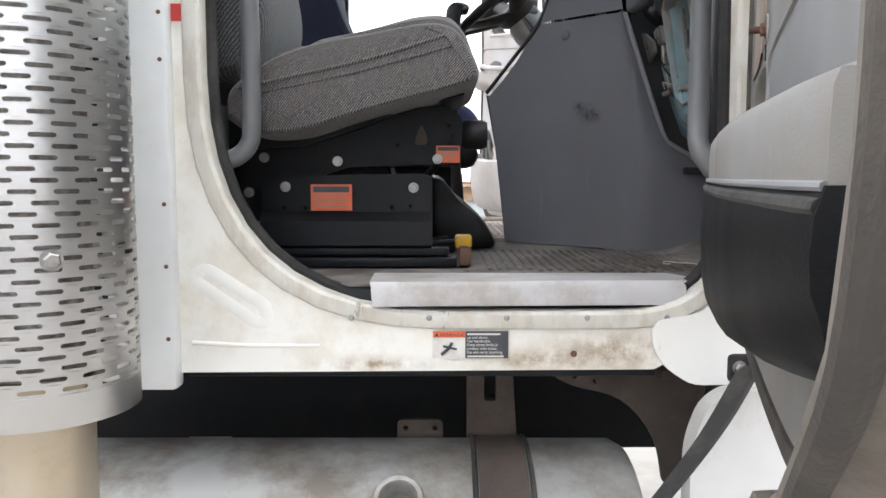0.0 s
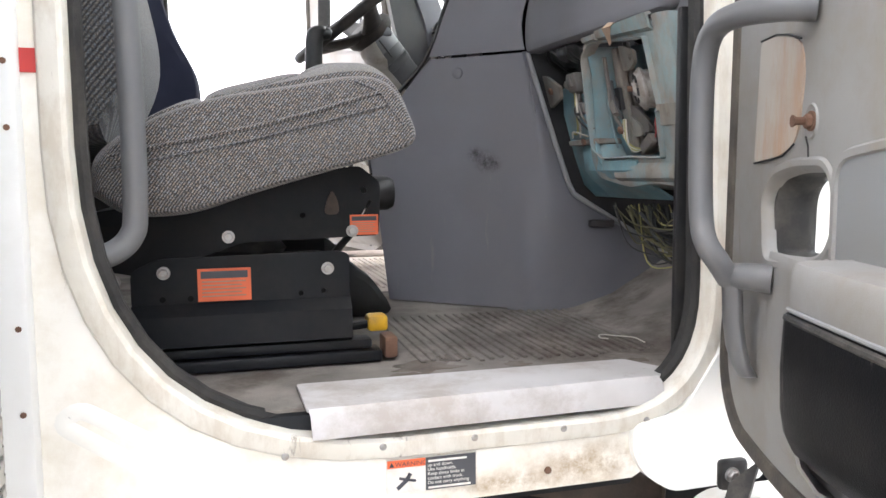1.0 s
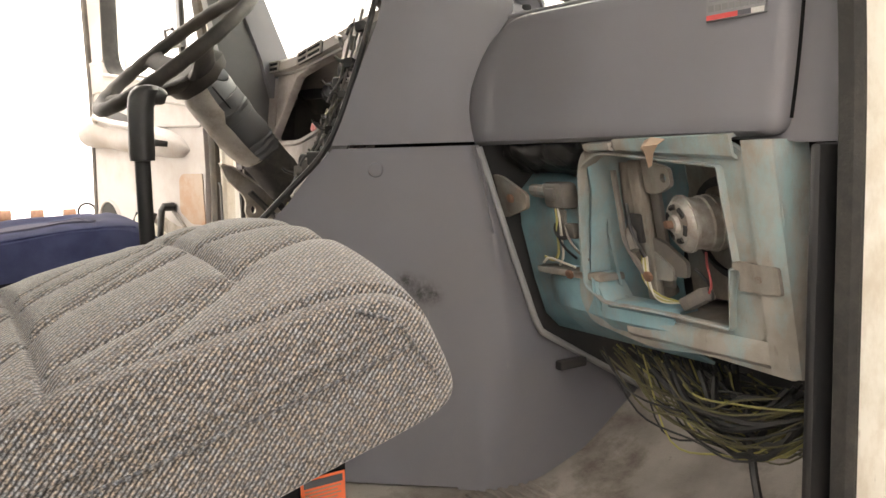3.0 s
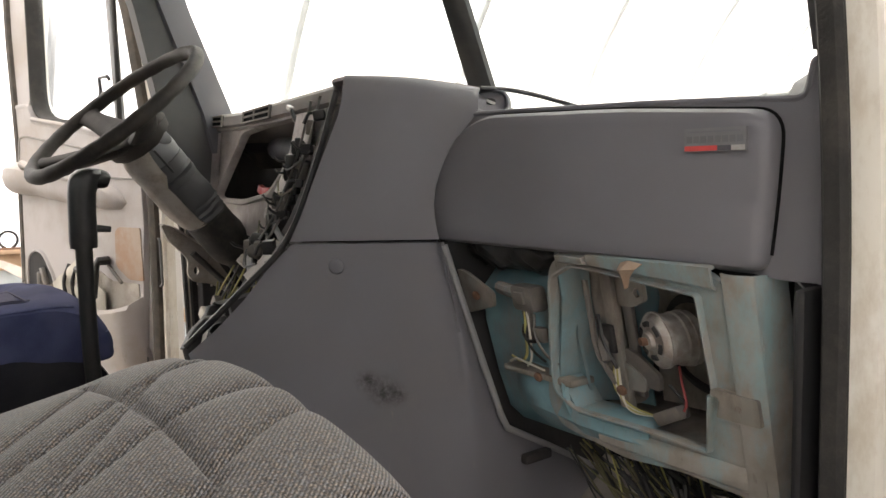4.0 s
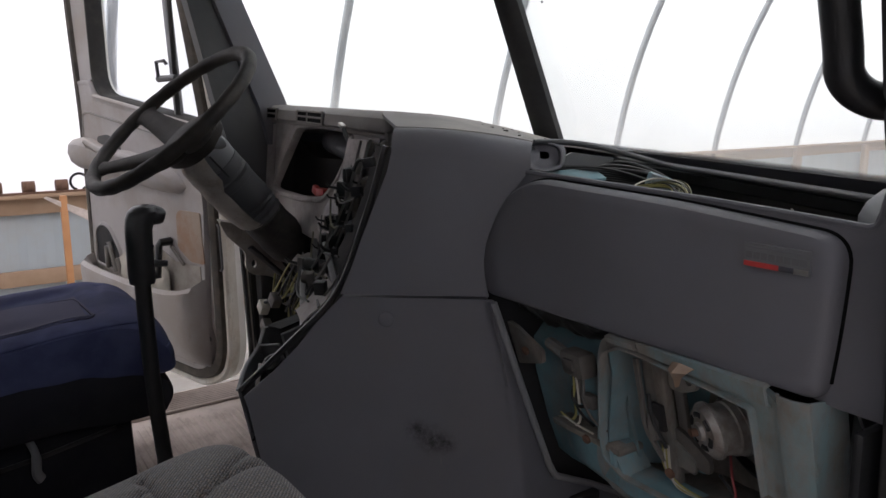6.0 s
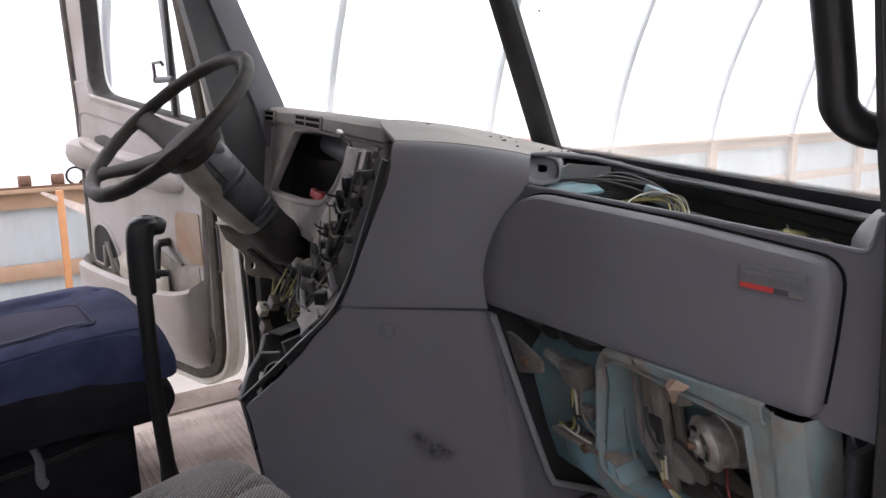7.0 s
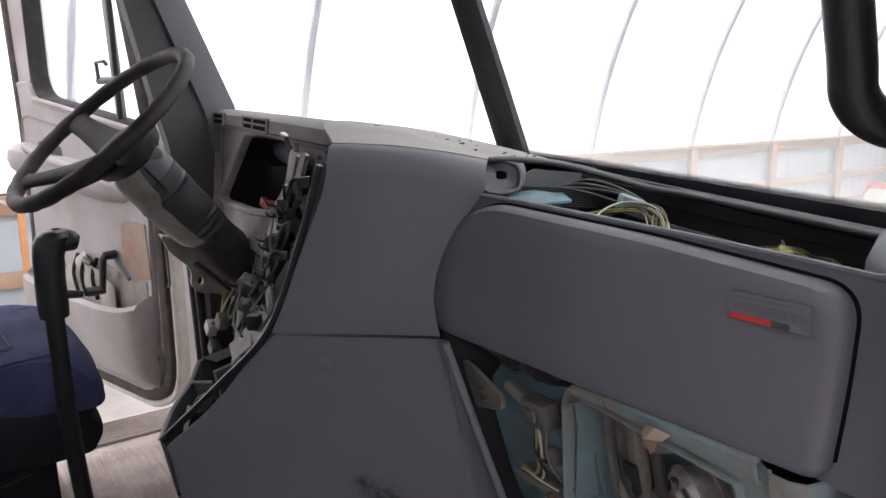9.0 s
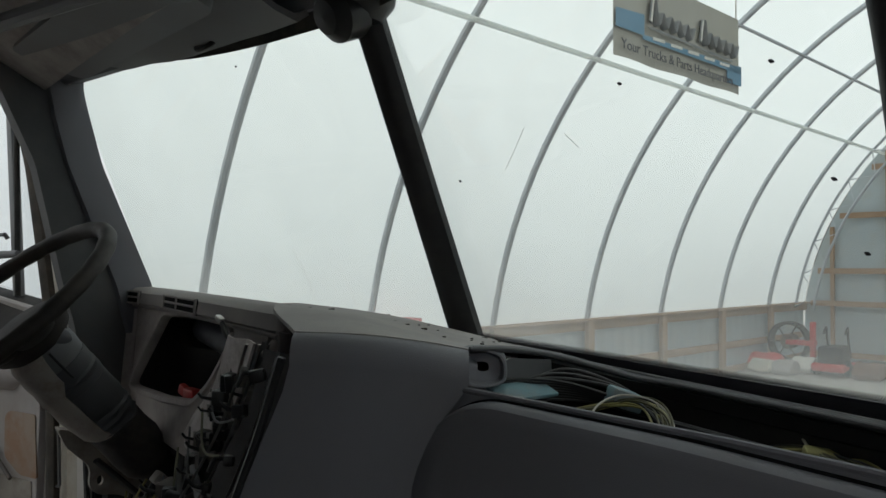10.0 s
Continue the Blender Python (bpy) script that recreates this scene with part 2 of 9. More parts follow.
M_pillar = mat("dark_pillar_trim", (0.070, 0.071, 0.073), 0.6, scale=5, fine=700, bump=0.15, dirt=(0.11, 0.10, 0.09), dirt_amount=0.3)
# near-black fill: the shade of gaps and openings painted in, also a black strip
M_void = mat("gap_shade_and_black", (0.007, 0.007, 0.007), 0.95, scale=9, bump=0.1, spec=0.1)
M_dash = mat("grey_dash_plastic", (0.142, 0.141, 0.155), 0.55, color2=(0.098, 0.098, 0.110), scale=4, fine=900, bump=0.25, dirt=(0.165, 0.153, 0.150), dirt_scale=4, dirt_amount=0.3, scuff=(0.19, 0.18, 0.17), scuff_scale=16)
M_dash_scuffed = stained("scuffed_dash_plastic", M_dash, (0.028, 0.027, 0.027), ((0.497, 2.171, 1.588, 0.045, 0.045, 0.042), (0.478, 2.188, 1.606, 0.035, 0.035, 0.03), (0.515, 2.155, 1.582, 0.03, 0.03, 0.028)), 85)
M_dash_dusty = mat("dust_greyed_dash_plastic", (0.27, 0.25, 0.24), 0.75, color2=(0.21, 0.195, 0.185), scale=6, fine=700, bump=0.25, dirt=(0.31, 0.285, 0.255), dirt_scale=9, dirt_amount=0.6, scuff=(0.09, 0.075, 0.065), scuff_scale=40)
M_dash_tan = mat("dusty_tan_plastic", (0.40, 0.365, 0.345), 0.7, color2=(0.31, 0.28, 0.26), scale=9, fine=600, bump=0.2, dirt=(0.14, 0.115, 0.10), dirt_scale=8, dirt_amount=0.45)
M_flange = mat("grimy_cream_paint", (0.67, 0.645, 0.58), 0.48, color2=(0.58, 0.545, 0.465), scale=9, fine=200, bump=0.1, dirt=(0.40, 0.32, 0.23), dirt_scale=22, dirt_amount=0.42, dirt_run=0.4, scuff=(0.12, 0.09, 0.07), scuff_scale=30)
M_wheel = mat("matte_black_wheel", (0.021, 0.018, 0.016), 0.62, scale=12, fine=420, bump=0.25, dirt=(0.06, 0.05, 0.042), dirt_scale=10, dirt_amount=0.45, spec=0.3)
M_cover = mat("cream_column_cover", (0.36, 0.33, 0.29), 0.6, color2=(0.27, 0.24, 0.20), scale=12, fine=300, bump=0.3, dirt=(0.17, 0.14, 0.11), dirt_scale=14, dirt_amount=0.6, scuff=(0.08, 0.065, 0.055), scuff_scale=26)
M_badge = mat("scratched_badge", (0.165, 0.165, 0.17), 0.45, 0.2, scale=40, bump=0.1, scuff=(0.07, 0.07, 0.07), scuff_scale=60)
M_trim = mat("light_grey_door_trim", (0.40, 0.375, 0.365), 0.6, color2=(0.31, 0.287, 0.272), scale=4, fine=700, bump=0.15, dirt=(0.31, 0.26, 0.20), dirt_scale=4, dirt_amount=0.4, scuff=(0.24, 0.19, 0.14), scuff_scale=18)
# trim copy darkened for the passenger door's dimmer light, with grime on top
M_trim_shaded = mat("grimy_shaded_door_trim", (0.255, 0.248, 0.240), 0.6, color2=(0.205, 0.197, 0.184), scale=4, fine=700, bump=0.15, dirt=(0.20, 0.165, 0.125), dirt_scale=5, dirt_amount=0.45, scuff=(0.14, 0.11, 0.085), scuff_scale=18)
M_trim_mid = mat("mid_grey_plastic", (0.22, 0.225, 0.23), 0.5, scale=6, fine=700, bump=0.12, dirt=DUST, dirt_amount=0.2)
M_black = mat("black_plastic", (0.012, 0.012, 0.013), 0.42, scale=10, fine=500, bump=0.12, dirt=(0.05, 0.045, 0.04), dirt_scale=9, dirt_amount=0.3)
M_black_scuffed = mat("scuffed_black_plastic", (0.006, 0.006, 0.007), 0.5, spec=0.10, scale=10, fine=420, bump=0.2, dirt=(0.015, 0.014, 0.013), dirt_scale=7, dirt_amount=0.4, scuff=(0.10, 0.09, 0.085), scuff_scale=40)
M_seal_brown = mat("mud_stained_rubber", (0.055, 0.048, 0.041), 0.85, color2=(0.105, 0.09, 0.072), scale=18, fine=200, amount=0.9, bump=0.5, dirt=(0.05, 0.042, 0.036), dirt_scale=14, dirt_amount=0.6)
M_latch = mat("dusty_beige_edge", (0.20, 0.175, 0.152), 0.75, color2=(0.15, 0.125, 0.105), scale=10, fine=240, bump=0.3, dirt=(0.09, 0.072, 0.058), dirt_scale=7, dirt_amount=0.55)
M_rubber = mat("black_rubber", (0.022, 0.021, 0.02), 0.75, scale=14, fine=300, bump=0.25, dirt=(0.14, 0.12, 0.10), dirt_scale=10, dirt_amount=0.35)
M_seal = mat("dusty_rubber_seal", (0.020, 0.019, 0.018), 0.85, scale=14, fine=240, bump=0.6, dirt=(0.060, 0.053, 0.046), dirt_scale=12, dirt_amount=0.5)
M_steel_black = mat("black_enamelled_steel", (0.009, 0.010, 0.012), 0.5, spec=0.22, scale=9, fine=200, bump=0.06, dirt=(0.040, 0.034, 0.028), dirt_scale=9, dirt_amount=0.2)
M_bare = mat("bare_dusty_sheet", (0.62, 0.575, 0.56), 0.5, 0.1, color2=(0.42, 0.38, 0.36), scale=16, fine=300, bump=0.2, dirt=(0.16, 0.13, 0.11), dirt_scale=12, dirt_amount=0.6)
M_bolt = mat("zinc_bolt", (0.42, 0.41, 0.395), 0.4, 0.9, scale=60, fine=300, dirt=(0.30, 0.25, 0.2), dirt_scale=70, dirt_amount=0.5)
M_chrome = mat("stainless_steel", (0.60, 0.59, 0.575), 0.36, 1.0, scale=4, fine=80, bump=0.03, dirt=(0.5, 0.46, 0.4), dirt_scale=5, dirt_amount=0.3)
M_alu = mat("scuffed_white_plate", (0.52, 0.505, 0.50), 0.45, 0.0, color2=(0.43, 0.41, 0.395), scale=12, fine=260, bump=0.12, dirt=(0.30, 0.255, 0.21), dirt_scale=7, dirt_amount=0.65, scuff=(0.24, 0.19, 0.15), scuff_scale=26)
M_tank = mat("dusty_tank_aluminium", (0.42, 0.42, 0.41), 0.5, 0.45, color2=(0.34, 0.32, 0.29), scale=3, fine=150, bump=0.08, dirt=(0.17, 0.14, 0.11), dirt_scale=3.5, dirt_amount=0.8)
M_strap = mat("rusty_brown_steel", (0.072, 0.056, 0.046), 0.75, 0.2, color2=(0.050, 0.038, 0.032), scale=12, fine=160, bump=0.3, dirt=(0.13, 0.095, 0.07), dirt_scale=9, dirt_amount=0.5)
M_pipe = mat("heat_stained_pipe", (0.50, 0.42, 0.30), 0.42, 0.6, color2=(0.60, 0.55, 0.47), scale=5, fine=120, bump=0.06, dirt=(0.35, 0.22, 0.10), dirt_amount=0.5)
M_teal = mat("teal_hvac_plastic", (0.27, 0.25, 0.225), 0.8, color2=(0.20, 0.175, 0.15), scale=22, fine=300, amount=0.7, bump=0.3, dirt=(0.20, 0.31, 0.33), dirt_scale=9, dirt_amount=0.85, dirt_run=0.4, scuff=(0.13, 0.10, 0.08), scuff_scale=34)
M_teal_dusty = mat("dust_covered_hvac_plastic", (0.23, 0.20, 0.17), 0.85, color2=(0.17, 0.18, 0.17), scale=14, fine=260, amount=0.8, bump=0.3, dirt=(0.13, 0.105, 0.085), dirt_scale=18, dirt_amount=0.75, dirt_run=0.4)
M_teal_deep = mat("blue_hvac_duct", (0.17, 0.30, 0.335), 0.65, color2=(0.13, 0.23, 0.255), scale=16, bump=0.25, amount=0.8, dirt=(0.23, 0.21, 0.185), dirt_scale=12, dirt_amount=0.6, dirt_run=0.4, scuff=(0.02, 0.02, 0.02), scuff_scale=30)
# dark fill: recess shade put into the colour; also on plain dark parts
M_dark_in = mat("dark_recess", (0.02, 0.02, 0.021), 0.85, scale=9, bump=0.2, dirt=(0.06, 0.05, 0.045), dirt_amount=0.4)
M_stain_dark = mat("dirt_crumb", (0.05, 0.04, 0.032), 0.9, bump=0)
M_stain = mat("oily_floor_stain", (0.10, 0.075, 0.058), 0.7, color2=(0.16, 0.135, 0.115), scale=18, fine=260, amount=0.9, bump=0.3, dirt=(0.05, 0.036, 0.028), dirt_scale=25, dirt_amount=0.6)
M_sill = mat("dusty_ridged_sill", (0.20, 0.166, 0.146), 0.8, color2=(0.155, 0.125, 0.108), scale=5, fine=260, bump=0.3, dirt=(0.10, 0.075, 0.06), dirt_scale=7, dirt_amount=0.5)
# tan rubber whose base is lightened for daylight from the open driver door
M_mat_tan = mat("dusty_tan_lit_rubber", (0.62, 0.535, 0.48), 0.85, color2=(0.51, 0.43, 0.375), scale=5, fine=260, bump=0.4, dirt=(0.26, 0.20, 0.165), dirt_scale=5, dirt_amount=0.5)
M_mat = mat("dusty_floor_rubber", (0.232, 0.210, 0.186), 0.85, color2=(0.118, 0.104, 0.092), scale=7, fine=260, amount=0.8, bump=0.5, dirt=(0.072, 0.054, 0.042), dirt_scale=6, dirt_amount=0.8, scuff=(0.06, 0.045, 0.035), scuff_scale=18)
M_orange = mat("orange_label", (0.75, 0.14, 0.045), 0.45, color2=(0.65, 0.12, 0.05), scale=20, bump=0.02)
M_label_white = mat("white_label", (0.75, 0.73, 0.68), 0.45, scale=25, bump=0.02, dirt=(0.45, 0.4, 0.33), dirt_scale=30)
M_label_dark = mat("dark_label", (0.06, 0.062, 0.07), 0.45, scale=25, bump=0.02)
M_yellow = mat("yellow_plastic", (0.75, 0.42, 0.02), 0.45, scale=30, bump=0.05, dirt=(0.3, 0.2, 0.1), dirt_scale=40)
M_red = mat("red_plastic", (0.52, 0.045, 0.04), 0.45, scale=20, bump=0.04)
M_wire_o = mat("olive_wire", (0.10, 0.095, 0.04), 0.7, color2=(0.055, 0.05, 0.03), scale=20, bump=0.1, dirt=(0.13, 0.11, 0.08), dirt_scale=20)
M_wire_y = mat("yellow_green_wire", (0.33, 0.30, 0.10), 0.6, color2=(0.22, 0.21, 0.09), scale=30, bump=0.1)
M_wire_w = mat("pale_wire", (0.5, 0.47, 0.40), 0.6, scale=30, bump=0.1)
M_wire_k = mat("black_wire", (0.02, 0.02, 0.02), 0.55, scale=30, bump=0.1)
M_wire_r = mat("red_wire", (0.30, 0.055, 0.055), 0.6, scale=30, bump=0.1)
M_plug = mat("grey_connector", (0.12, 0.11, 0.10), 0.65, scale=30, bump=0.2, dirt=(0.20, 0.17, 0.14), dirt_scale=30, dirt_amount=0.5)
M_motor = mat("cast_motor_metal", (0.44, 0.42, 0.39), 0.5, 0.5, color2=(0.27, 0.24, 0.21), scale=45, fine=300, amount=0.8, bump=0.3, dirt=RUST, dirt_scale=40, dirt_amount=0.25)
M_rust = mat("rust", (0.15, 0.080, 0.050), 0.85, color2=(0.09, 0.045, 0.03), scale=30, bump=0.4)
M_rust_panel = mat("rust_stained_panel", (0.34, 0.265, 0.205), 0.6, color2=(0.28, 0.17, 0.105), scale=8, bump=0.1, dirt=(0.28, 0.13, 0.06), dirt_scale=10, dirt_amount=0.6)
M_rust_streak = mat("rust_streaked_paint", (0.40, 0.365, 0.325), 0.6, color2=(0.33, 0.255, 0.195), scale=9, bump=0.1, dirt=(0.36, 0.20, 0.10), dirt_scale=14, dirt_amount=0.6, dirt_run=0.25)
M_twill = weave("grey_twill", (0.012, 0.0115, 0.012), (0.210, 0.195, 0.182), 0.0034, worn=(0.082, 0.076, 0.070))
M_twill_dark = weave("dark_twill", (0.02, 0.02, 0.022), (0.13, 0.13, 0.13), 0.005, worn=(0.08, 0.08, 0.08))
M_velour = mat("navy_velour", (0.036, 0.043, 0.098), 0.95, color2=(0.066, 0.076, 0.155), scale=11, fine=500, amount=0.8, bump=0.3, dirt=(0.075, 0.075, 0.115), dirt_amount=0.4, spec=0.2)
# darker copy of the navy velour, used on the backrest alone
M_velour_shade = mat("navy_velour_darker", (0.022, 0.024, 0.042), 0.95, color2=(0.030, 0.033, 0.055), scale=11, fine=500, bump=0.3, spec=0.2)
M_velour_light = mat("slate_velour", (0.075, 0.075, 0.12), 0.95, scale=6, fine=500, bump=0.3, spec=0.2)
# lower sides of the driver seat, set far darker than the velour top
M_boxing = mat("black_seat_boxing", (0.011, 0.011, 0.016), 0.9, scale=9, fine=400, bump=0.25, dirt=(0.030, 0.028, 0.030), dirt_scale=7, dirt_amount=0.35, spec=0.25)
M_bolster = mat("pale_teal_vinyl", (0.36, 0.44, 0.43), 0.5, scale=6, bump=0.1, dirt=(0.5, 0.5, 0.46))
M_concrete = mat("concrete", (0.36, 0.34, 0.31), 0.85, color2=(0.28, 0.26, 0.235), scale=0.8, fine=40, bump=0.3, dirt=(0.2, 0.18, 0.15), dirt_scale=1.2, dirt_amount=0.5)
M_wood = mat("pine_board", (0.38, 0.255, 0.165), 0.7, color2=(0.31, 0.20, 0.125), scale=7, fine=70, bump=0.2, dirt=(0.3, 0.2, 0.12), dirt_scale=2)
M_wood_orange = mat("orange_stained_batten", (0.50, 0.24, 0.10), 0.65, color2=(0.42, 0.19, 0.08), scale=7, fine=70, bump=0.2)
M_steelwall = mat("ribbed_steel_sheet", (0.43, 0.48, 0.50), 0.5, 0.1, color2=(0.38, 0.43, 0.45), scale=1.5, bump=0.04, dirt=(0.45, 0.42, 0.36), dirt_amount=0.3)
M_hoop = mat("galvanised_tube", (0.50, 0.52, 0.55), 0.45, 0.3, color2=(0.43, 0.45, 0.48), scale=5, bump=0.05)
M_banner = mat("cream_banner", (0.37, 0.355, 0.31), 0.7, color2=(0.32, 0.305, 0.26), scale=3, bump=0.1)
M_banner_blue = mat("blue_print", (0.14, 0.28, 0.40), 0.7, scale=4, bump=0.05)
M_ink = mat("dark_ink", (0.05, 0.05, 0.06), 0.6, bump=0)
M_paper = mat("pale_ink", (0.7, 0.68, 0.62), 0.6, bump=0)
M_glass = glass("windshield_glass", haze=0.05, low_dust=(2.02, 2.25, 0.23))
M_glass_side = glass("door_glass", (0.95, 0.97, 0.97), haze=0.04)
M_fabric = cloth_roof("tarpaulin")


# ---------------------------------------------------------------- mesh tools
def part(name, bm, material, parent=None, label="", smooth=True, angle=35):
    """Links a bmesh as one mesh object under a thing or a part."""
    me = bpy.data.meshes.new(name)
    bmesh.ops.recalc_face_normals(bm, faces=bm.faces[:])
    for f in bm.faces:
        f.smooth = smooth
    for e in bm.edges:
        e.smooth = not (len(e.link_faces) == 2 and e.calc_face_angle(0) > radians(angle))
    bm.to_mesh(me)
    bm.free()
    me.materials.append(material)
    ob = new(name, me)
    if parent:
        ob.parent = parent
    if label:
        ob["label"] = label
    return ob


def thing(name, label, category, at=(0, 0, 0), group="", kind=""):
    ob = new(name)
    ob.empty_display_size = 0.05
    ob.location = (0, 0, 0)
    return tagged(ob, label, category, group, kind)


def solid(name, bm, material, label, category, group="", kind="", **kw):
    return tagged(part(name, bm, material, **kw), label, category, group, kind)


def add_box(bm, lo, hi, bevel=0.0, m=None, seg=2):
    r = bmesh.ops.create_cube(bm, size=1)
    c = [(a + b) / 2 for a, b in zip(lo, hi)]
    s = [abs(b - a) for a, b in zip(lo, hi)]
    vs = r["verts"]
    for v in vs:
        v.co = Vector((v.co.x * s[0] + c[0], v.co.y * s[1] + c[1], v.co.z * s[2] + c[2]))
    if bevel:
        es = list({e for v in vs for e in v.link_edges})
        out = bmesh.ops.bevel(bm, geom=es, offset=min(bevel, 0.45 * min(s)), segments=seg, affect="EDGES", profile=0.5)
        vs = list({v for f in out["faces"] for v in f.verts} | {v for v in vs if v.is_valid})
    if m is not None:
        bmesh.ops.transform(bm, matrix=m, verts=[v for v in vs if v.is_valid])
    return bm


def box(lo, hi, bevel=0.0, m=None, seg=2):
    return add_box(bmesh.new(), lo, hi, bevel, m, seg)


def add_tube(bm, path, radius, sides=10, caps=True, flat=1.0):
    """A round bar along the points; radius may be a list."""
    pts = [Vector(p) for p in path]
    n = len(pts)
    rads = radius if isinstance(radius, (list, tuple)) else [radius] * n
    up = Vector((0.13, 0.29, 0.95))
    rings = []
    t0 = None
    for i, p in enumerate(pts):
        t = (pts[min(i + 1, n - 1)] - pts[max(i - 1, 0)]).normalized()
        if t0 is None:
            a = t.cross(up)
            if a.length < 0.1:
                a = t.cross(Vector((1, 0, 0)))
            a.normalize()
        else:
            a = (a - t * a.dot(t)).normalized()
        b = t.cross(a)
        t0 = t
        rings.append([bm.verts.new(p + rads[i] * (math.cos(2 * math.pi * k / sides) * a + flat * math.sin(2 * math.pi * k / sides) * b)) for k in range(sides)])
    for r0, r1 in zip(rings, rings[1:]):
        for k in range(sides):
            bm.faces.new((r0[k], r0[(k + 1) % sides], r1[(k + 1) % sides], r1[k]))
    if caps:
        bm.faces.new(rings[0][::-1])
        bm.faces.new(rings[-1])
    return bm


def tube(path, radius, sides=10, caps=True, flat=1.0):
    return add_tube(bmesh.new(), path, radius, sides, caps, flat)


def curve(points, n=6):
    """A smooth line through the points."""
    p = [Vector(q) for q in points]
    p = [2 * p[0] - p[1]] + p + [2 * p[-1] - p[-2]]
    out = []
    for i in range(1, len(p) - 2):
        a, b, c, d = p[i - 1:i + 3]
        for k in range(n):
            t = k / n
            out.append(0.5 * (2 * b + (c - a) * t + (2 * a - 5 * b + 4 * c - d) * t * t + (3 * b - a - 3 * c + d) * t ** 3))
    return out + [p[-2]]


def rounded(poly, r, n=6):
    """A closed polygon in the plane with its corners rounded; r one radius or one per corner."""
    out = []
    m = len(poly)
    rs = r if isinstance(r, (list, tuple)) else [r] * m
    for i in range(m):
        p, a, b = (Vector(poly[j % m]).to_2d() for j in (i, i - 1, i + 1))
        u, v = (a - p), (b - p)
        q = min(rs[i], 0.48 * u.length, 0.48 * v.length)
        if q < 1e-5:
            out.append(p)
            continue
        s, e = p + u.normalized() * q, p + v.normalized() * q
        for k in range(n + 1):
            t = k / n
            out.append((1 - t) ** 2 * s + 2 * t * (1 - t) * p + t * t * e)
    return out


def plane_map(origin, u, v):
    """A frame in space: from flat (a, b) and height h to a point."""
    o, u, v = Vector(origin), Vector(u).normalized(), Vector(v)
    v = (v - u * v.dot(u)).normalized()
    w = u.cross(v)
    return lambda a, b, h=0.0: o + u * a + v * b + w * h


def add_plate(bm, outer, holes, to3, lo, hi, bevel=0.0):
    """A plate with real holes, between heights lo and hi over the plane that to3 gives."""
    loops = [outer] + list(holes)
    es = []
    for lp in loops:
        vs = [bm.verts.new((p[0], p[1], 0)) for p in lp]
        es += [bm.edges.new((vs[i], vs[(i + 1) % len(vs)])) for i in range(len(vs))]
    r = bmesh.ops.triangle_fill(bm, use_beauty=True, use_dissolve=False, edges=es)
    fs = [g for g in r["geom"] if isinstance(g, bmesh.types.BMFace)]
    ex = bmesh.ops.extrude_face_region(bm, geom=fs)
    top = [g for g in ex["geom"] if isinstance(g, bmesh.types.BMVert)]
    tops = set(top)
    allv = {v for f in fs for v in f.verts} | tops
    flat = {v: (v.co.x, v.co.y) for v in allv}
    for v in allv:
        a, b = flat[v]
        v.co = to3(a, b, hi if v in tops else lo)
    return bm


def plate(outer, holes, to3, lo, hi):
    return add_plate(bmesh.new(), outer, holes, to3, lo, hi)


def skin(rows, closed_u=False, closed_v=False, thick=0.0):
    """A surface through a grid of points."""
    bm = bmesh.new()
    g = [[bm.verts.new(p) for p in r] for r in rows]
    nu, nv = len(g), len(g[0])
    for i in range(nu - (0 if closed_u else 1)):
        for j in range(nv - (0 if closed_v else 1)):
            bm.faces.new((g[i][j], g[(i + 1) % nu][j], g[(i + 1) % nu][(j + 1) % nv], g[i][(j + 1) % nv]))
    if thick:
        bmesh.ops.recalc_face_normals(bm, faces=bm.faces[:])
        bmesh.ops.solidify(bm, geom=bm.faces[:], thickness=thick)
    return bm


def ring_sweep(path, profile, to3, closed=True):
    """A profile (offset outward, height) carried along a flat path."""
    n = len(path)
    rows = []
    for i in range(n):
        p = Vector(path[i]).to_2d()
        a = Vector(path[(i - 1) % n]).to_2d() if closed or i else p
        b = Vector(path[(i + 1) % n]).to_2d() if closed or i < n - 1 else p
        t = (b - a).normalized()
        nn = Vector((t.y, -t.x))
        rows.append([to3(*(p + nn * o), h) for o, h in profile])
    return skin(rows, closed_u=closed)


def disc(centre, axis, r, depth, sides=16, bevel=0.0):
    """A round boss from centre along axis."""
    bm = bmesh.new()
    ax = Vector(axis).normalized()
    c = Vector(centre)
    if bevel:
        return add_tube(bm, [c, c + ax * (depth - bevel), c + ax * (depth - bevel * 0.35), c + ax * depth], [r, r, r - bevel * 0.35, r - bevel], sides)
    return add_tube(bm, [c, c + ax * depth], r, sides)


def revolve(profile, centre, axis, sides=24):
    """Turns (radius, along) round an axis."""
    ax = Vector(axis).normalized()
    a = ax.cross(Vector((0.2, 0.5, 0.84))).normalized()
    b = ax.cross(a)
    c = Vector(centre)
    rows = [[c + ax * z + r * (math.cos(2 * math.pi * k / sides) * a + math.sin(2 * math.pi * k / sides) * b) for k in range(sides)] for r, z in profile]
    return skin(rows, closed_v=True)


def bolt(parent, centre, axis, r=0.012, name="bolt", material=None):
    bm = disc(centre, axis, r * 1.35, 0.003, 16)
    c = Vector(centre) + Vector(axis).normalized() * 0.003
    ax = Vector(axis).normalized()
    add_tube(bm, [c, c + ax * r * 0.6, c + ax * r * 0.75], [r, r, r * 0.8], 6)
    return part(name, bm, material or M_bolt, parent)

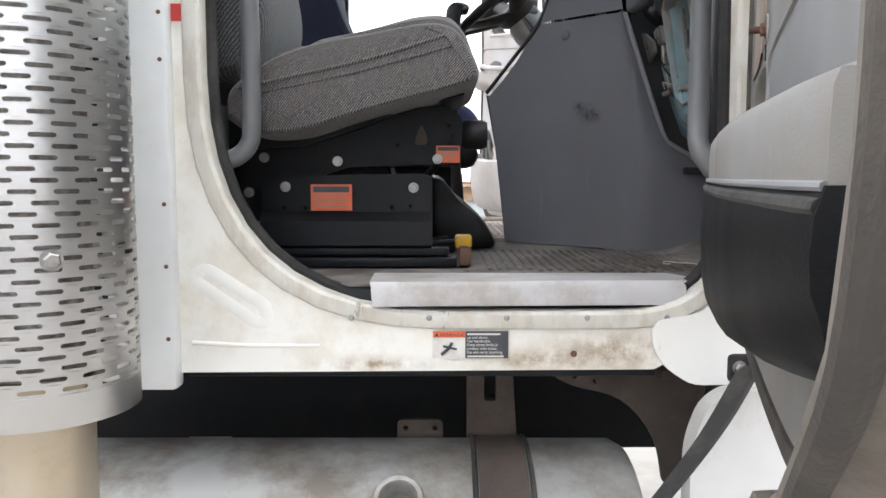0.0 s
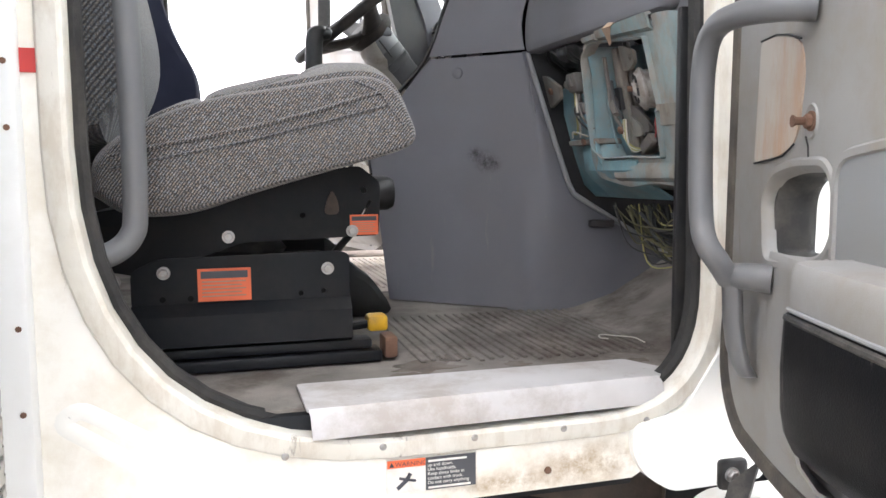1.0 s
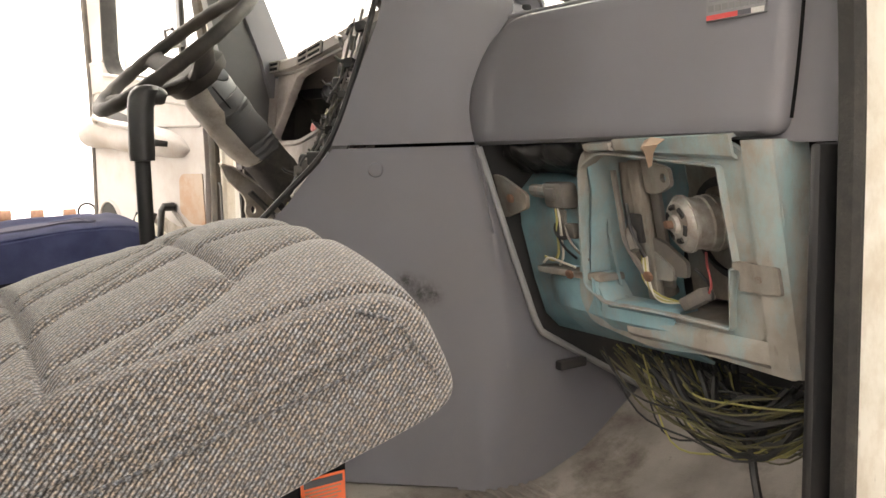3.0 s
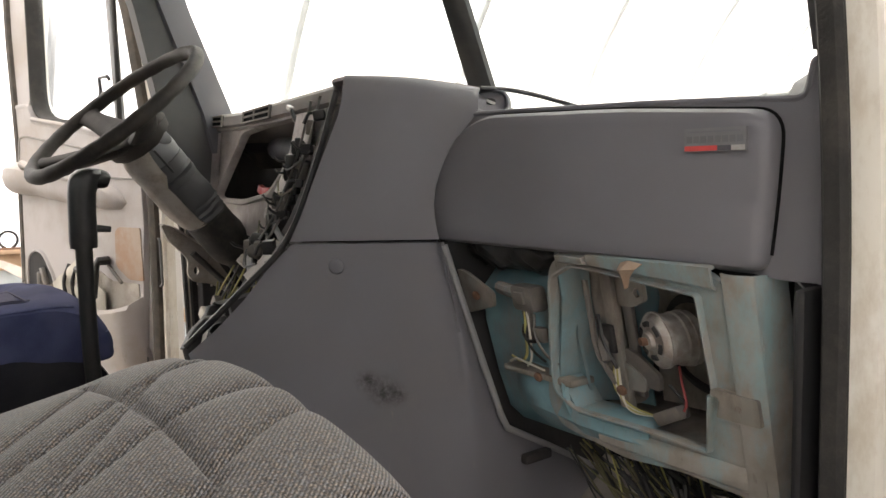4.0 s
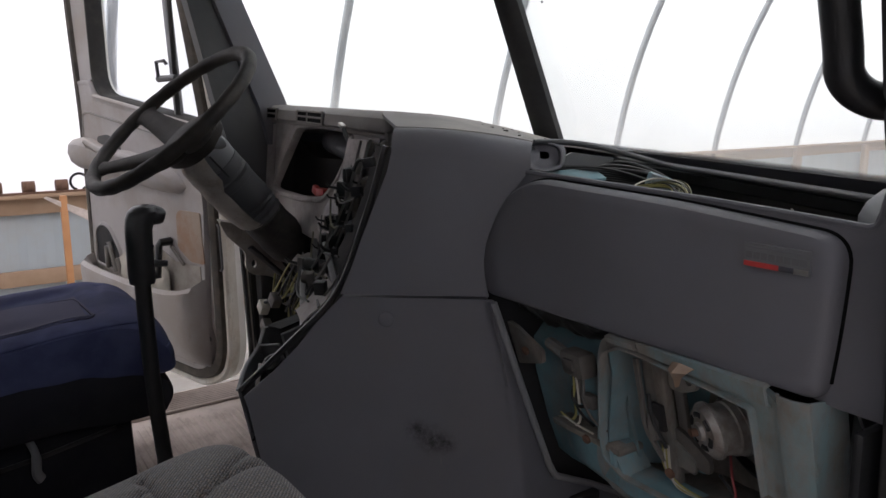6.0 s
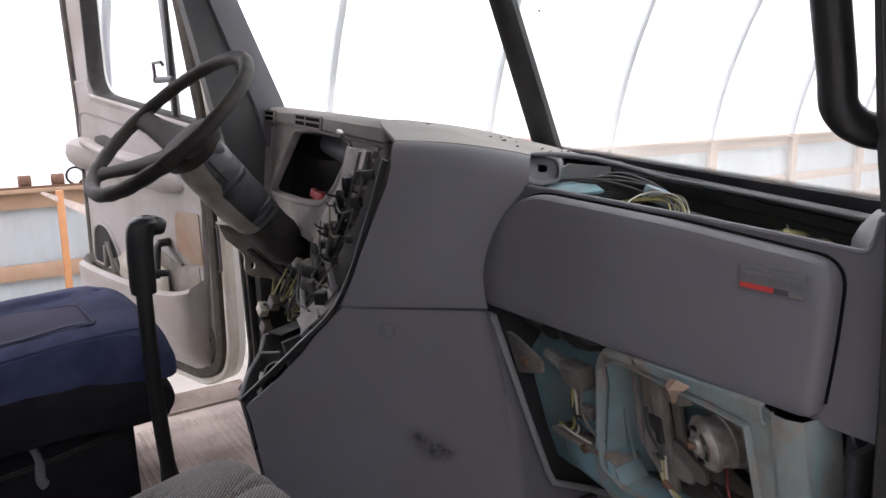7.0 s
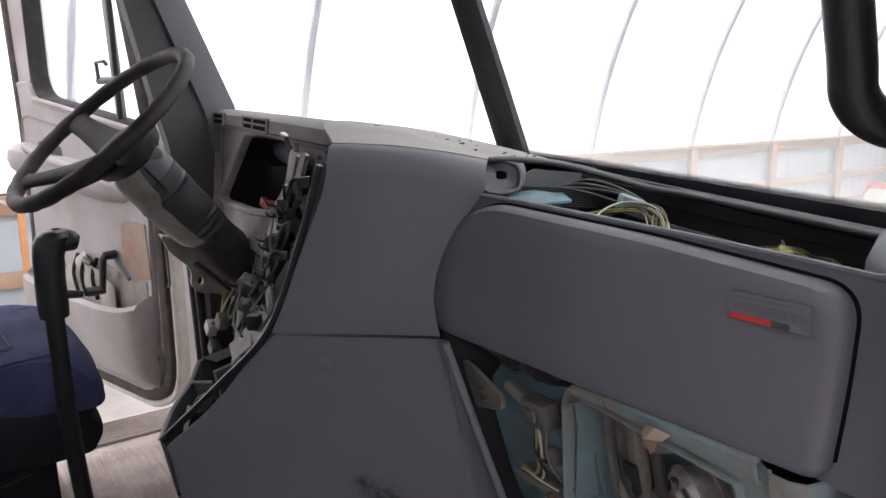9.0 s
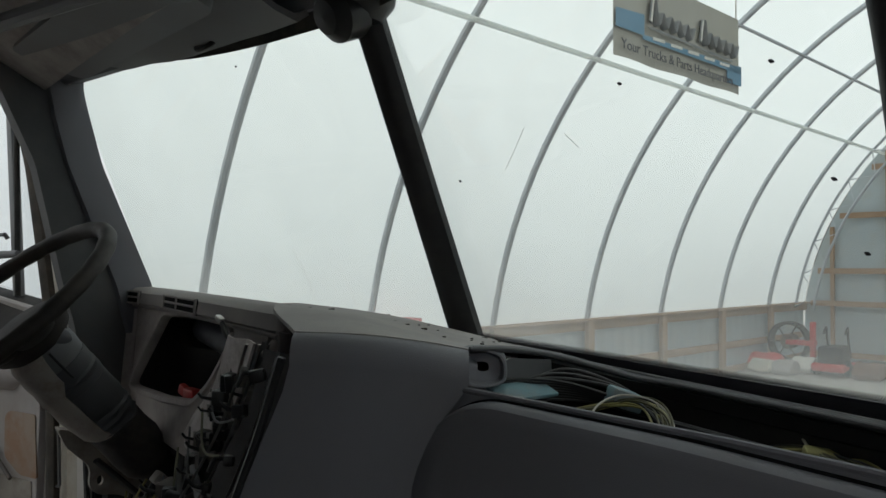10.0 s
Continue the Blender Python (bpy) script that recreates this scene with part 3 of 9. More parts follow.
def lettering(name, body, size, at, material, parent):
    """Printed words as a thin mesh."""
    tc = bpy.data.curves.new(name, "FONT")
    tc.body, tc.size, tc.extrude = body, size, size * 0.012
    to = bpy.data.objects.new(name, tc)
    scene.collection.objects.link(to)
    tm = bpy.data.meshes.new_from_object(to)
    bpy.data.objects.remove(to)
    tm.materials.append(material)
    ob = new(name, tm)
    ob.matrix_world = at
    ob.parent = parent
    return ob


# ---------------------------------------------------------------- the hoop building
HC_Y, HC_Z, HR = 2.366, 0.24, 6.706          # centre line, centre height and radius of the hoops
WALL_Z, X_BACK, X_END = 1.272, -10.0, 19.4
HOOP_X = [3.745 + 2.256 * k for k in range(-6, 7)]
hall = pose(0, 0, 0, 0, 1.7, 2.16)           # the truck stands a little askew and nose up in the building
solid("ground", skin([[hall @ Vector((x, y, 0)) for y in (-4000, -60, -8, 2, 12, 60, 4000)] for x in (-4000, -60, -14, 0, 20, 60, 4000)]), M_concrete,
      "dusty grey concrete floor of the hoop building", "floor", kind="structure")


def hoop_point(x, a, r=HR):
    return hall @ Vector((x, HC_Y + r * math.cos(a), HC_Z + r * math.sin(a)))


a0 = math.asin((WALL_Z - HC_Z) / HR)
angs = [a0 + (math.pi - 2 * a0) * k / 48 for k in range(49)]
roof = skin([[hoop_point(X_BACK + (X_END - X_BACK) * i / 14, a, HR + 0.06) for a in angs] for i in range(15)])
solid("ceiling", roof, M_fabric, "translucent white tarpaulin stretched over steel hoops", "roof", kind="structure")
for x in HOOP_X:
    t = solid("steel_hoop", tube([hoop_point(x, a) for a in angs], 0.045, 8), M_hoop,
              "grey galvanised tube hoop holding up the tarpaulin", "hoop", group="roof hoops", kind="structure")
for a, k, r, m in ((0.778, -0.0017, 0.034, M_fabric), (0.942, -0.0012, 0.026, M_hoop), (1.50, 0.0, 0.022, M_hoop), (2.1, 0.0, 0.022, M_hoop)):
    solid("purlin_tube", tube([hoop_point(x, a + k * x, HR - 0.06) for x in np.linspace(X_BACK, X_END, 9)], r, 6), m,
          "thin straight tube tied along the hoops", "purlin", group="roof purlins", kind="structure")

for side, name in ((1, "wall_driver_side"), (-1, "wall_passenger_side")):
    wl = thing(name, "low wall of ribbed pale steel sheet on wooden posts", "wall", kind="structure")
    y0 = HC_Y + side * (HR * math.cos(a0))
    rows = []
    xs = [X_BACK + 0.076 * k for k in range(int((X_END - X_BACK) / 0.076) + 1)]
    off = [(0, 0.012, 0.012, 0)[k % 4] for k in range(len(xs))]
    part("steel_sheet", skin([[hall @ Vector((x, y0 + side * (0.06 - o), z)) for z in (0, WALL_Z)] for x, o in zip(xs, off)]), M_steelwall, wl, smooth=False)
    for z, h in ((WALL_Z - 0.10, 0.15), (0.52, 0.14), (0.02, 0.14)):
        part("wood_rail", box((X_BACK, y0 - 0.02, z), (X_END, y0 + 0.03, z + h), 0.004, hall), M_wood, wl)
    part("top_board", box((X_BACK, y0 - 0.12, WALL_Z + 0.052), (X_END, y0 + 0.07, WALL_Z + 0.09), 0.004, hall), M_wood, wl)
    for x in HOOP_X:
        if X_BACK < x < X_END:
            part("wood_post", box((x - 0.08, y0 - 0.11, 0), (x + 0.08, y0 - 0.022, WALL_Z + 0.05), 0.006, hall), M_wood, wl)

for x, name in ((X_END, "wall_front_end"), (X_BACK, "wall_back_end")):
    wl = thing(name, "end wall of pale steel sheet on brown wooden studs", "wall", kind="structure")
    s = 1 if x > 0 else -1
    pts = [hoop_point(x + 0.03 * s, a, HR + 0.05) for a in angs]
    bm = bmesh.new()
    low = [bm.verts.new(hall @ Vector((x + 0.03 * s, HC_Y + (HR + 0.05) * math.cos(a), 0))) for a in angs]
    top = [bm.verts.new(p) for p in pts]
    for i in range(len(angs) - 1):
        bm.faces.new((low[i], low[i + 1], top[i + 1], top[i]))
    part("steel_sheet", bm, M_steelwall, wl, smooth=False)
    for k in range(-5, 6):
        y = 1.2 * k
        h = HC_Z + math.sqrt(max(HR * HR - y * y, 1)) - 0.1
        part("wood_stud", box((x - 0.10 * s, HC_Y + y - 0.04, 0), (x - 0.012 * s, HC_Y + y + 0.04, h), 0, hall), M_wood, wl)
    for z in (0.1, 1.28, 2.04, 3.32, 4.4, 5.45):
        w = math.sqrt(HR * HR - (z - HC_Z) ** 2) - 0.15
        part("wood_rail", box((x - 0.13 * s, HC_Y - w, z), (x - 0.102 * s, HC_Y + w, z + 0.13), 0, hall), M_wood, wl)

# the lattice hoop by the end wall
lat = thing("lattice_hoop", "double tube hoop with zigzag web by the end wall", "truss", kind="structure")
for r in (HR - 0.05, HR - 0.45):
    part("chord", tube([hoop_point(X_END - 0.75, a, r) for a in angs], 0.03, 6), M_hoop, lat)
for i in range(0, 48, 2):
    part("web", tube([hoop_point(X_END - 0.75, angs[i], HR - 0.05), hoop_point(X_END - 0.75, angs[i + 1], HR - 0.45), hoop_point(X_END - 0.75, angs[i + 2], HR - 0.05)], 0.012, 5), M_hoop, lat)

# ---------------------------------------------------------------- the cab shell
# x runs forward along the truck, y across to the driver's side, z up
CAB_C = 2.475                      # middle of the cab
FLOOR = 1.222
side_p = plane_map((0, 1.415, 0), (1, 0, 0), (0, 0, 1))   # height h goes out of the cab, to the passenger's side


def mirror_y(y):
    return 2 * CAB_C - y


opening = rounded([(-0.318, 2.66), (-0.318, 1.178), (0.625, 1.178), (0.614, 2.05), (0.46, 2.66)], [0.10, 0.42, 0.20, 0.25, 0.10], 10)
cab = thing("truck_cab", "white painted truck cab with bare sills and open doors", "truck cab")
outline = [(-0.372, 2.86), (-0.372, 1.062), (0.49, 1.068), (0.66, 1.16), (0.662, 1.5), (0.660, 2.05), (0.52, 2.86)]
for side in (0, 1):
    to3 = side_p if side == 0 else plane_map((0, mirror_y(1.415), 0), (1, 0, 0), (0, 0, 1))
    sg = 1 if side == 0 else -1
    part("side_skin", plate(outline, [opening], to3, -0.012 * sg, 0.0), M_skin if side == 0 else M_white_dirty, cab)
    part("opening_flange", ring_sweep(opening, [(0.036, 0.001 * sg), (0.032, 0.008 * sg), (0.024, 0.011 * sg), (0.008, 0.012 * sg), (0.002, 0.008 * sg), (0.0, 0.0), (-0.001, -0.021 * sg)], to3), M_flange, cab, "grimy cream painted door opening flange")
    part("door_seal", ring_sweep(opening, [(0.002, -0.020 * sg), (-0.008, -0.019 * sg), (-0.015, -0.025 * sg), (-0.015, -0.042 * sg), (-0.006, -0.048 * sg)], to3), M_seal, cab, "dusty black rubber door seal")
    part("inner_reveal", ring_sweep(opening, [(0.0, -0.044 * sg), (0.004, -0.054 * sg), (0.05, -0.058 * sg)], to3), M_black, cab)
    # pressed relief in the lower corner of the skin and a ledge along the sill
    if side == 0:
        add = ring_sweep(rounded([(-0.35, 1.235), (-0.325, 1.255), (-0.215, 1.185), (-0.215, 1.155), (-0.235, 1.155)], 0.02, 4), [(0.012, 0.0), (0.0, 0.0022), (-0.012, 0.0)], to3)
        part("pressed_relief", add, M_white, cab)
        post = plane_map((0.650, 1.4275, 0), (1, 0, 0), (0, 0, 1))
        PO = 1 if (post(0, 0, 1) - post(0, 0, 0)).y < 0 else -1
        rc = rounded([(0.012, 1.628), (0.052, 1.628), (0.052, 1.757), (0.012, 1.757)], 0.012, 4)
        hr_ = part("hinge_recess", plate(rc, [rounded([(0.022, 1.668), (0.044, 1.668), (0.044, 1.722), (0.022, 1.722)], 0.006, 3)], post, -0.001 * PO, 0.0022 * PO), M_flange, cab, "pressed hinge recess in the door post")
        part("recess_rim", ring_sweep(rc, [(0.0015, 0.0), (0.001, 0.0035 * PO), (-0.001, 0.0035 * PO), (-0.0015, 0.001 * PO)], post), M_jamb, hr_)
        part("hinge_slot", plate(rounded([(0.0222, 1.6682), (0.0438, 1.6682), (0.0438, 1.7218), (0.0222, 1.7218)], 0.006, 3), [], post, 0.0, 0.0006 * PO), M_void, hr_)
        for hu, hz in ((0.032, 1.742), (0.031, 1.646)):
            bolt(hr_, post(hu, hz, 0.002 * PO), post(0, 0, PO) - post(0, 0), 0.0058, "recess_bolt", M_bolt)
        gs = [(0.030 + 0.009 * (0.7 + 0.5 * noise.noise(Vector((math.cos(t), math.sin(t), 2.0)) * 1.6)) * math.cos(t), 1.806 + 0.015 * (0.7 + 0.5 * noise.noise(Vector((math.cos(t), math.sin(t), 5.0)) * 1.6)) * math.sin(t)) for t in np.linspace(0, 2 * math.pi, 33)[:-1]]
        part("grease_spot", plate(gs, [], post, 0.0, 0.0012 * PO), M_dark_in, cab, "black grease spot")
        for hx, hz in ((0.700, 1.86), (0.706, 1.50)):
            bolt(cab, (hx, 1.4275, hz), (0, -1, 0), 0.009, "hinge_bolt", M_rust)
        part("pressed_line", tube(curve([(-0.35, 1.4125, 1.118), (-0.24, 1.416, 1.112), (-0.12, 1.4175, 1.112)], 5), 0.004, 8), M_white, cab)

# floor, back wall, roof, firewall
part("floor_pan", box((-0.85, 1.43, 1.07), (1.16, 3.52, FLOOR - 0.006), 0.01), M_steel_black, cab)
# the rear window is unseen: added to bring light to rearward faces
rear_win = rounded([(1.62, 1.98), (3.33, 1.98), (3.33, 2.58), (1.62, 2.58)], 0.08, 5)
rear = plane_map((-0.85, 0, 0), (0, 1, 0), (0, 0, 1))
part("back_wall", plate([(1.43, FLOOR), (3.52, FLOOR), (3.52, 2.86), (1.43, 2.86)], [rear_win], rear, -0.02, 0.02), M_trim_mid, cab)
part("added_rear_window_seal", ring_sweep(rear_win, [(0.02, 0.021), (0.015, 0.03), (-0.01, 0.03), (-0.012, -0.02)], rear), M_rubber, cab)
g = part("added_rear_window_glass", plate(rear_win, [], rear, -0.003, 0.003), M_glass_side, cab)
g.visible_shadow = False
part("roof_panel", box((-0.87, 1.415, 2.84), (0.56, 3.535, 2.88), 0.02), M_white, cab)
# firewall painted near-black for the shade behind the hanging wires
part("firewall", skin([[(x, y, z) for y in (1.44, 2.0, 2.6, 3.5)] for x, z in ((0.80, FLOOR + 0.003), (0.95, 1.26), (1.12, 1.42), (1.14, 1.98))], thick=0.02), M_void, cab)
for y0, y1 in ((1.4305, 1.47), (3.48, 3.5195)):
    part("back_side_wall", box((-0.84, y0, FLOOR), (-0.37, y1, 2.84), 0.008), M_black, cab)
part("headliner", skin([[(x, y, z + 0.03 * math.sin((y - 1.5) / 1.95 * math.pi)) for y in np.linspace(1.45, 3.5, 9)] for x, z in ((-0.83, 2.78), (0.15, 2.78), (0.40, 2.73), (0.52, 2.66))], thick=0.01), M_dash_tan, cab, "grey-brown fabric headliner")
for y0, y1 in ((1.62, 2.34), (2.62, 3.34)):
    sv = part("sun_visor", plate(rounded([(y0, 0.0), (y1, 0.0), (y1, 0.17), (y0, 0.17)], 0.04, 5), [], plane_map((0.575, 0, 2.672), (0, 1, 0), (-0.95, 0, 0.28)), -0.010, 0.010), M_trim_mid, cab, "grey padded sun visor folded up")
    part("visor_clip", box((0.50, y0 - 0.02, 2.672), (0.53, y0 + 0.03, 2.69), 0.004), M_black, sv)
part("overhead_rail", tube(curve([(0.27, 3.20, 2.72), (0.30, 3.12, 2.69), (0.325, 3.03, 2.69), (0.388, 2.80, 2.69), (0.45, 2.58, 2.69), (0.47, 2.50, 2.73)], 4), 0.017, 10), M_trim_mid, cab, "grey overhead grab rail")

# windshield: two panes that meet in the middle
BOT_C, TOP_C = Vector((1.065, CAB_C, 2.03)), Vector((0.785, CAB_C, 2.70))
for side in (0, 1):
    yb, yt = (1.44, 1.50) if side == 0 else (mirror_y(1.44), mirror_y(1.50))
    BS, TS = Vector((0.835, yb, 2.03)), Vector((0.575, yt, 2.70))
    w = part("windshield_pane", skin([[BOT_C, BS], [TOP_C, TS]], thick=0.005), M_glass, cab, "dusty laminated windshield glass")
    w.visible_shadow = False
    # rubber bedding round the pane, with rounded upper corner
    gu = (BS - BOT_C).normalized()
    gv = ((TOP_C - BOT_C) - gu * (TOP_C - BOT_C).dot(gu)).normalized()
    flat = lambda p: ((p - BOT_C).dot(gu), (p - BOT_C).dot(gv))
    q0, q1, q2, q3 = flat(BOT_C), flat(BS), flat(TS), flat(TOP_C)
    outer_ = [(q0[0] - 0.01, q0[1] - 0.05), (q1[0] + 0.06, q1[1] - 0.05), (q2[0] + 0.06, q2[1] + 0.10), (q3[0] - 0.01, q3[1] + 0.10)]
    hole_ = rounded([(q0[0] + 0.012, q0[1] + 0.002), (q1[0] - 0.012, q1[1] + 0.002), (1.076, 0.720), (0.90, 0.722), (0.75, 0.706), (0.58, 0.684), (0.38, 0.676), (0.16, 0.682), (q3[0] + 0.012, 0.687)], [0.01, 0.03, 0.10, 0.05, 0.1, 0.1, 0.1, 0.03, 0.01], 7)
    part("glass_bedding", plate(outer_, [hole_], lambda a, b, h=0.0: BOT_C + gu * a + gv * b + Vector((-h, 0, -0.35 * h)), 0.007, 0.014), M_rubber, cab, "black rubber bedding round the windshield pane")
    part("glass_rim", tube([BOT_C + gu * a + gv * b + Vector((-0.010, 0, -0.004)) for a, b in hole_ if b > 0.15 and a > 0.72], 0.0045, 8), M_trim, cab, "pale lip round the upper glass corner")
    pil = rounded([(0.60, 1.80), (0.80, 2.02), (0.775, 2.152), (0.650, 2.471), (0.600, 2.68), (0.66, 2.86), (0.30, 2.86), (0.40, 2.68), (0.489, 2.468), (0.549, 2.163), (0.574, 2.06)], [0.01, 0.01, 0.02, 0.02, 0.05, 0.01, 0.01, 0.05, 0.02, 0.02, 0.02], 3)
    if side:
        part("windshield_pillar", plate(pil, [], plane_map((0, 3.455, 0), (1, 0, 0), (0, 0, 1)), -0.055, 0.0), M_pillar, cab, "dark grey windshield pillar trim")
        strip = [[Vector((x1 + (x0 - x1) * k, 3.455 - h, z)) for k, h in ((0.0, -0.03), (0.06, 0.004), (0.5, 0.012), (0.94, 0.012), (1.0, 0.002))] for z, x0, x1 in ((2.03, 0.70, 0.806), (2.152, 0.672, 0.778), (2.30, 0.618, 0.722), (2.471, 0.556, 0.654), (2.58, 0.530, 0.628), (2.68, 0.515, 0.606))]
        part("pillar_strip", skin(strip, thick=0.004), M_dash, cab, "lighter grey bevelled strip along the glass")
    else:
        part("windshield_pillar", plate([(a + (0.06 if a < 0.58 else 0.0), max(b, 2.09)) for a, b in pil if b > 2.05 or a > 0.7], [], plane_map((0, 1.44, 0), (1, 0, 0), (0, 0, 1)), -0.05, 0.0), M_pillar, cab, "dark grey windshield pillar trim")
    g0 = lambda s, k: BOT_C.lerp(BS, s).lerp(TOP_C.lerp(TS, s), k) + Vector((-0.007, 0, 0))
    part("glass_border", skin([[g0(s, k) for s in np.linspace(0.0, 1.0, 9)] for k in (0.0, 0.047)], thick=0.001), M_ink, w, "black printed border along the glass foot")
    bm = bmesh.new()
    for i in range(330):
        for j in range(4):
            s, k, r = (i + 0.5 * (j % 2)) / 330, 0.0492 + 0.0032 * j, 0.00145 - 0.0002 * j
            q = [g0(s + sa * r / 1.06, k + ka * r / 0.72) for sa, ka in ((-1, -1), (1, -1), (1, 1), (-1, 1))]
            bm.faces.new([bm.verts.new(p) for p in q])
    tagged(part("border_dots", bm, M_ink, w), kind="stuff")
for k, (x, y, z) in enumerate(((0.901, 2.351, 2.356), (0.770, 1.916, 2.439), (0.771, 1.660, 2.300), (0.799, 1.640, 2.224), (0.731, 2.853, 2.628), (0.730, 1.703, 2.421))):
    part("dead_insect", tube([(x - 0.006, y - 0.003, z - 0.001), (x - 0.006, y, z), (x - 0.006, y + 0.003, z + 0.0015)], [0.0008, 0.0024, 0.001], 6), M_dark_in, cab)
for pts in (((0.827, 2.131, 2.416), (0.845, 2.165, 2.392), (0.869, 2.212, 2.361)), ((0.816, 2.044, 2.396), (0.820, 2.023, 2.375)), ((0.883, 2.894, 2.242), (0.915, 2.888, 2.18), (0.935, 2.887, 2.123)), ((0.942, 2.769, 2.168), (0.96, 2.768, 2.13), (0.969, 2.774, 2.101)), ((0.855, 3.005, 2.250), (0.892, 2.984, 2.173))):
    part("glass_scratch", tube(curve([(x - 0.005, y, z) for x, y, z in pts], 4), 0.0004, 4), M_paper, cab)
part("mirror_mount", revolve([(0.0, 0.045), (0.03, 0.04), (0.05, 0.02), (0.052, -0.02), (0.03, -0.06), (0.0, -0.07)], TOP_C + Vector((-0.05, 0, -0.045)), (-0.9, 0, -0.4), 20), M_black, cab, "black round mount above the centre pillar")
part("centre_pillar", tube([BOT_C + Vector((-0.02, 0, -0.03)), BOT_C.lerp(TOP_C, 0.5) + Vector((-0.02, 0, 0)), TOP_C + Vector((-0.02, 0, 0.03))], [0.034, 0.031, 0.031], 10, flat=0.7), M_black, cab, "black windshield centre pillar")

# ---------------------------------------------------------------- dashboard and console
dash = thing("dashboard", "grey truck dashboard stripped of several covers", "dashboard")
# the slanting console side that faces the passenger
con = plane_map((0.576, 2.10, 0), (0.743, -0.669, 0), (0, 0, 1))     # h goes out towards the passenger... negative is inside
CH = 1 if (con(0, 0, 1) - con(0, 0, 0)).x < 0 else -1
low = [(-0.385, 1.226), (0.012, 1.226), (0.012, 1.40), (0.012, 1.55), (0.004, 1.70), (-0.008, 1.846), (-0.258, 1.846)] + [(-0.30, 1.806), (-0.345, 1.752), (-0.40, 1.698), (-0.452, 1.655), (-0.445, 1.635), (-0.415, 1.45)]
part("console_lower_panel", plate(low, [], con, -0.03 * CH, 0.0), M_dash_scuffed, dash, "grey console side panel with scuff marks")
zt = lambda k: 2.1275 - 0.004 * k - 0.0235 * k * k        # height of the rolled top edge, from the driver's end to the shelf
left_s = lambda z: -0.258 + 0.105 * (z - 1.852) / 0.242
right_s = lambda z: float(np.interp(z, (1.852, 1.88, 1.91, 1.94, 1.965, 1.99, 2.02, 2.04, 2.066), (-0.002, -0.008, -0.010, -0.006, 0.002, 0.013, 0.030, 0.050, 0.068)))
cols = [k / 16 for k in range(17)]
moulded = [[con(left_s(z) + (right_s(z) - left_s(z)) * k, z, 0.001 * CH) for k in cols] for z in (1.852, 1.857, 1.87, 1.89, 1.91, 1.94, 1.965, 1.99, 2.015, 2.035, 2.050, 2.062)]
moulded += [[con(-0.158 + 0.226 * k, zt(k) - 0.034 * (1 - math.sin(t)), (0.001 - 0.036 * (1 - math.cos(t))) * CH) for k in cols] for t in np.linspace(0.0, math.pi / 2, 10)]
part("console_upper_panel", skin(moulded, thick=-0.004), M_dash, dash, "upper grey console panel rolled over at the top")
part("console_panel_button", disc(con(-0.18, 1.808), (con(0, 0, CH) - con(0, 0)), 0.014, 0.003, 18, 0.002), M_dash, dash)
# lower console wall running forward beside the footwell
wl_l = [con(s, z) for s, z in ((0.029, 1.222), (0.029, 1.240), (0.029, 1.40), (0.029, 1.55), (0.019, 1.70), (0.0, 1.846))]
wl_r = [Vector(p) for p in ((0.97, 2.10, 1.224), (0.97, 2.10, 1.345), (0.80, 2.095, 1.445), (0.681, 2.071, 1.511), (0.628, 2.085, 1.68), (0.577, 2.099, 1.846))]
part("footwell_side", skin([curve([a + (con(-d, 0, h * CH) - con(0, 0)) for d, h in ((0.075, 0.0004), (0.045, 0.0012), (0.016, 0.0015))] + [a.lerp(b, k / 6) + Vector((-0.012, -0.012, 0)) * math.sin(k / 6 * math.pi) for k in range(1, 7)], 3) for a, b in zip(wl_l, wl_r)], thick=-0.006), M_dash, dash)
# unseen dark boxes added inside the console, so no daylight shows through gaps
part("console_light_block", box((0.60, 2.128, FLOOR + 0.004), (1.12, 2.140, 1.94), 0.003), M_dark_in, dash)
part("console_filler", box((0.625, 2.165, FLOOR + 0.004), (1.10, 2.42, 1.99), 0.004), M_void, dash)
part("footwell_slot", box((0.735, 2.066, 1.425), (0.80, 2.085, 1.443), 0.004), M_dark_in, dash)
part("cover_edge_strip", tube([p + Vector((-0.002, -0.008, 0.0)) for p in (Vector((0.578, 2.099, 1.842)), Vector((0.60, 2.092, 1.77)), Vector((0.628, 2.085, 1.68)), Vector((0.675, 2.073, 1.535)), Vector((0.69, 2.073, 1.508)), Vector((0.80, 2.095, 1.448)), Vector((0.97, 2.10, 1.35)))], 0.0062, 8), M_trim_mid, dash, "bare edge flange where a cover is missing")

# top of the console and of the dash
dtop = [[Vector((x, y, z)) for x, y, z in r] for r in (
    [con(-0.158 + 0.226 * k, zt(k) - 0.0005, -0.034 * CH) for k in (0.0, 0.40, 0.75, 1.0)],
    [(0.600, 2.49, 2.143), (0.66, 2.38, 2.134), (0.71, 2.27, 2.108), (0.735, 2.165, 2.090)],
    [(0.80, 2.66, 2.122), (0.83, 2.46, 2.110), (0.86, 2.34, 2.086), (0.885, 2.21, 2.070)],
    [(1.06, 2.66, 2.050), (1.06, 2.46, 2.050), (1.03, 2.36, 2.048), (0.99, 2.20, 2.048)])]
part("console_top", skin([curve(r, 5) for r in zip(*[curve(c, 5) for c in zip(*dtop)])], thick=-0.006), M_dash_dusty, dash, "dusty grey dash top with crumbs of dirt")
bm = bmesh.new()
rng = random.Random(21)
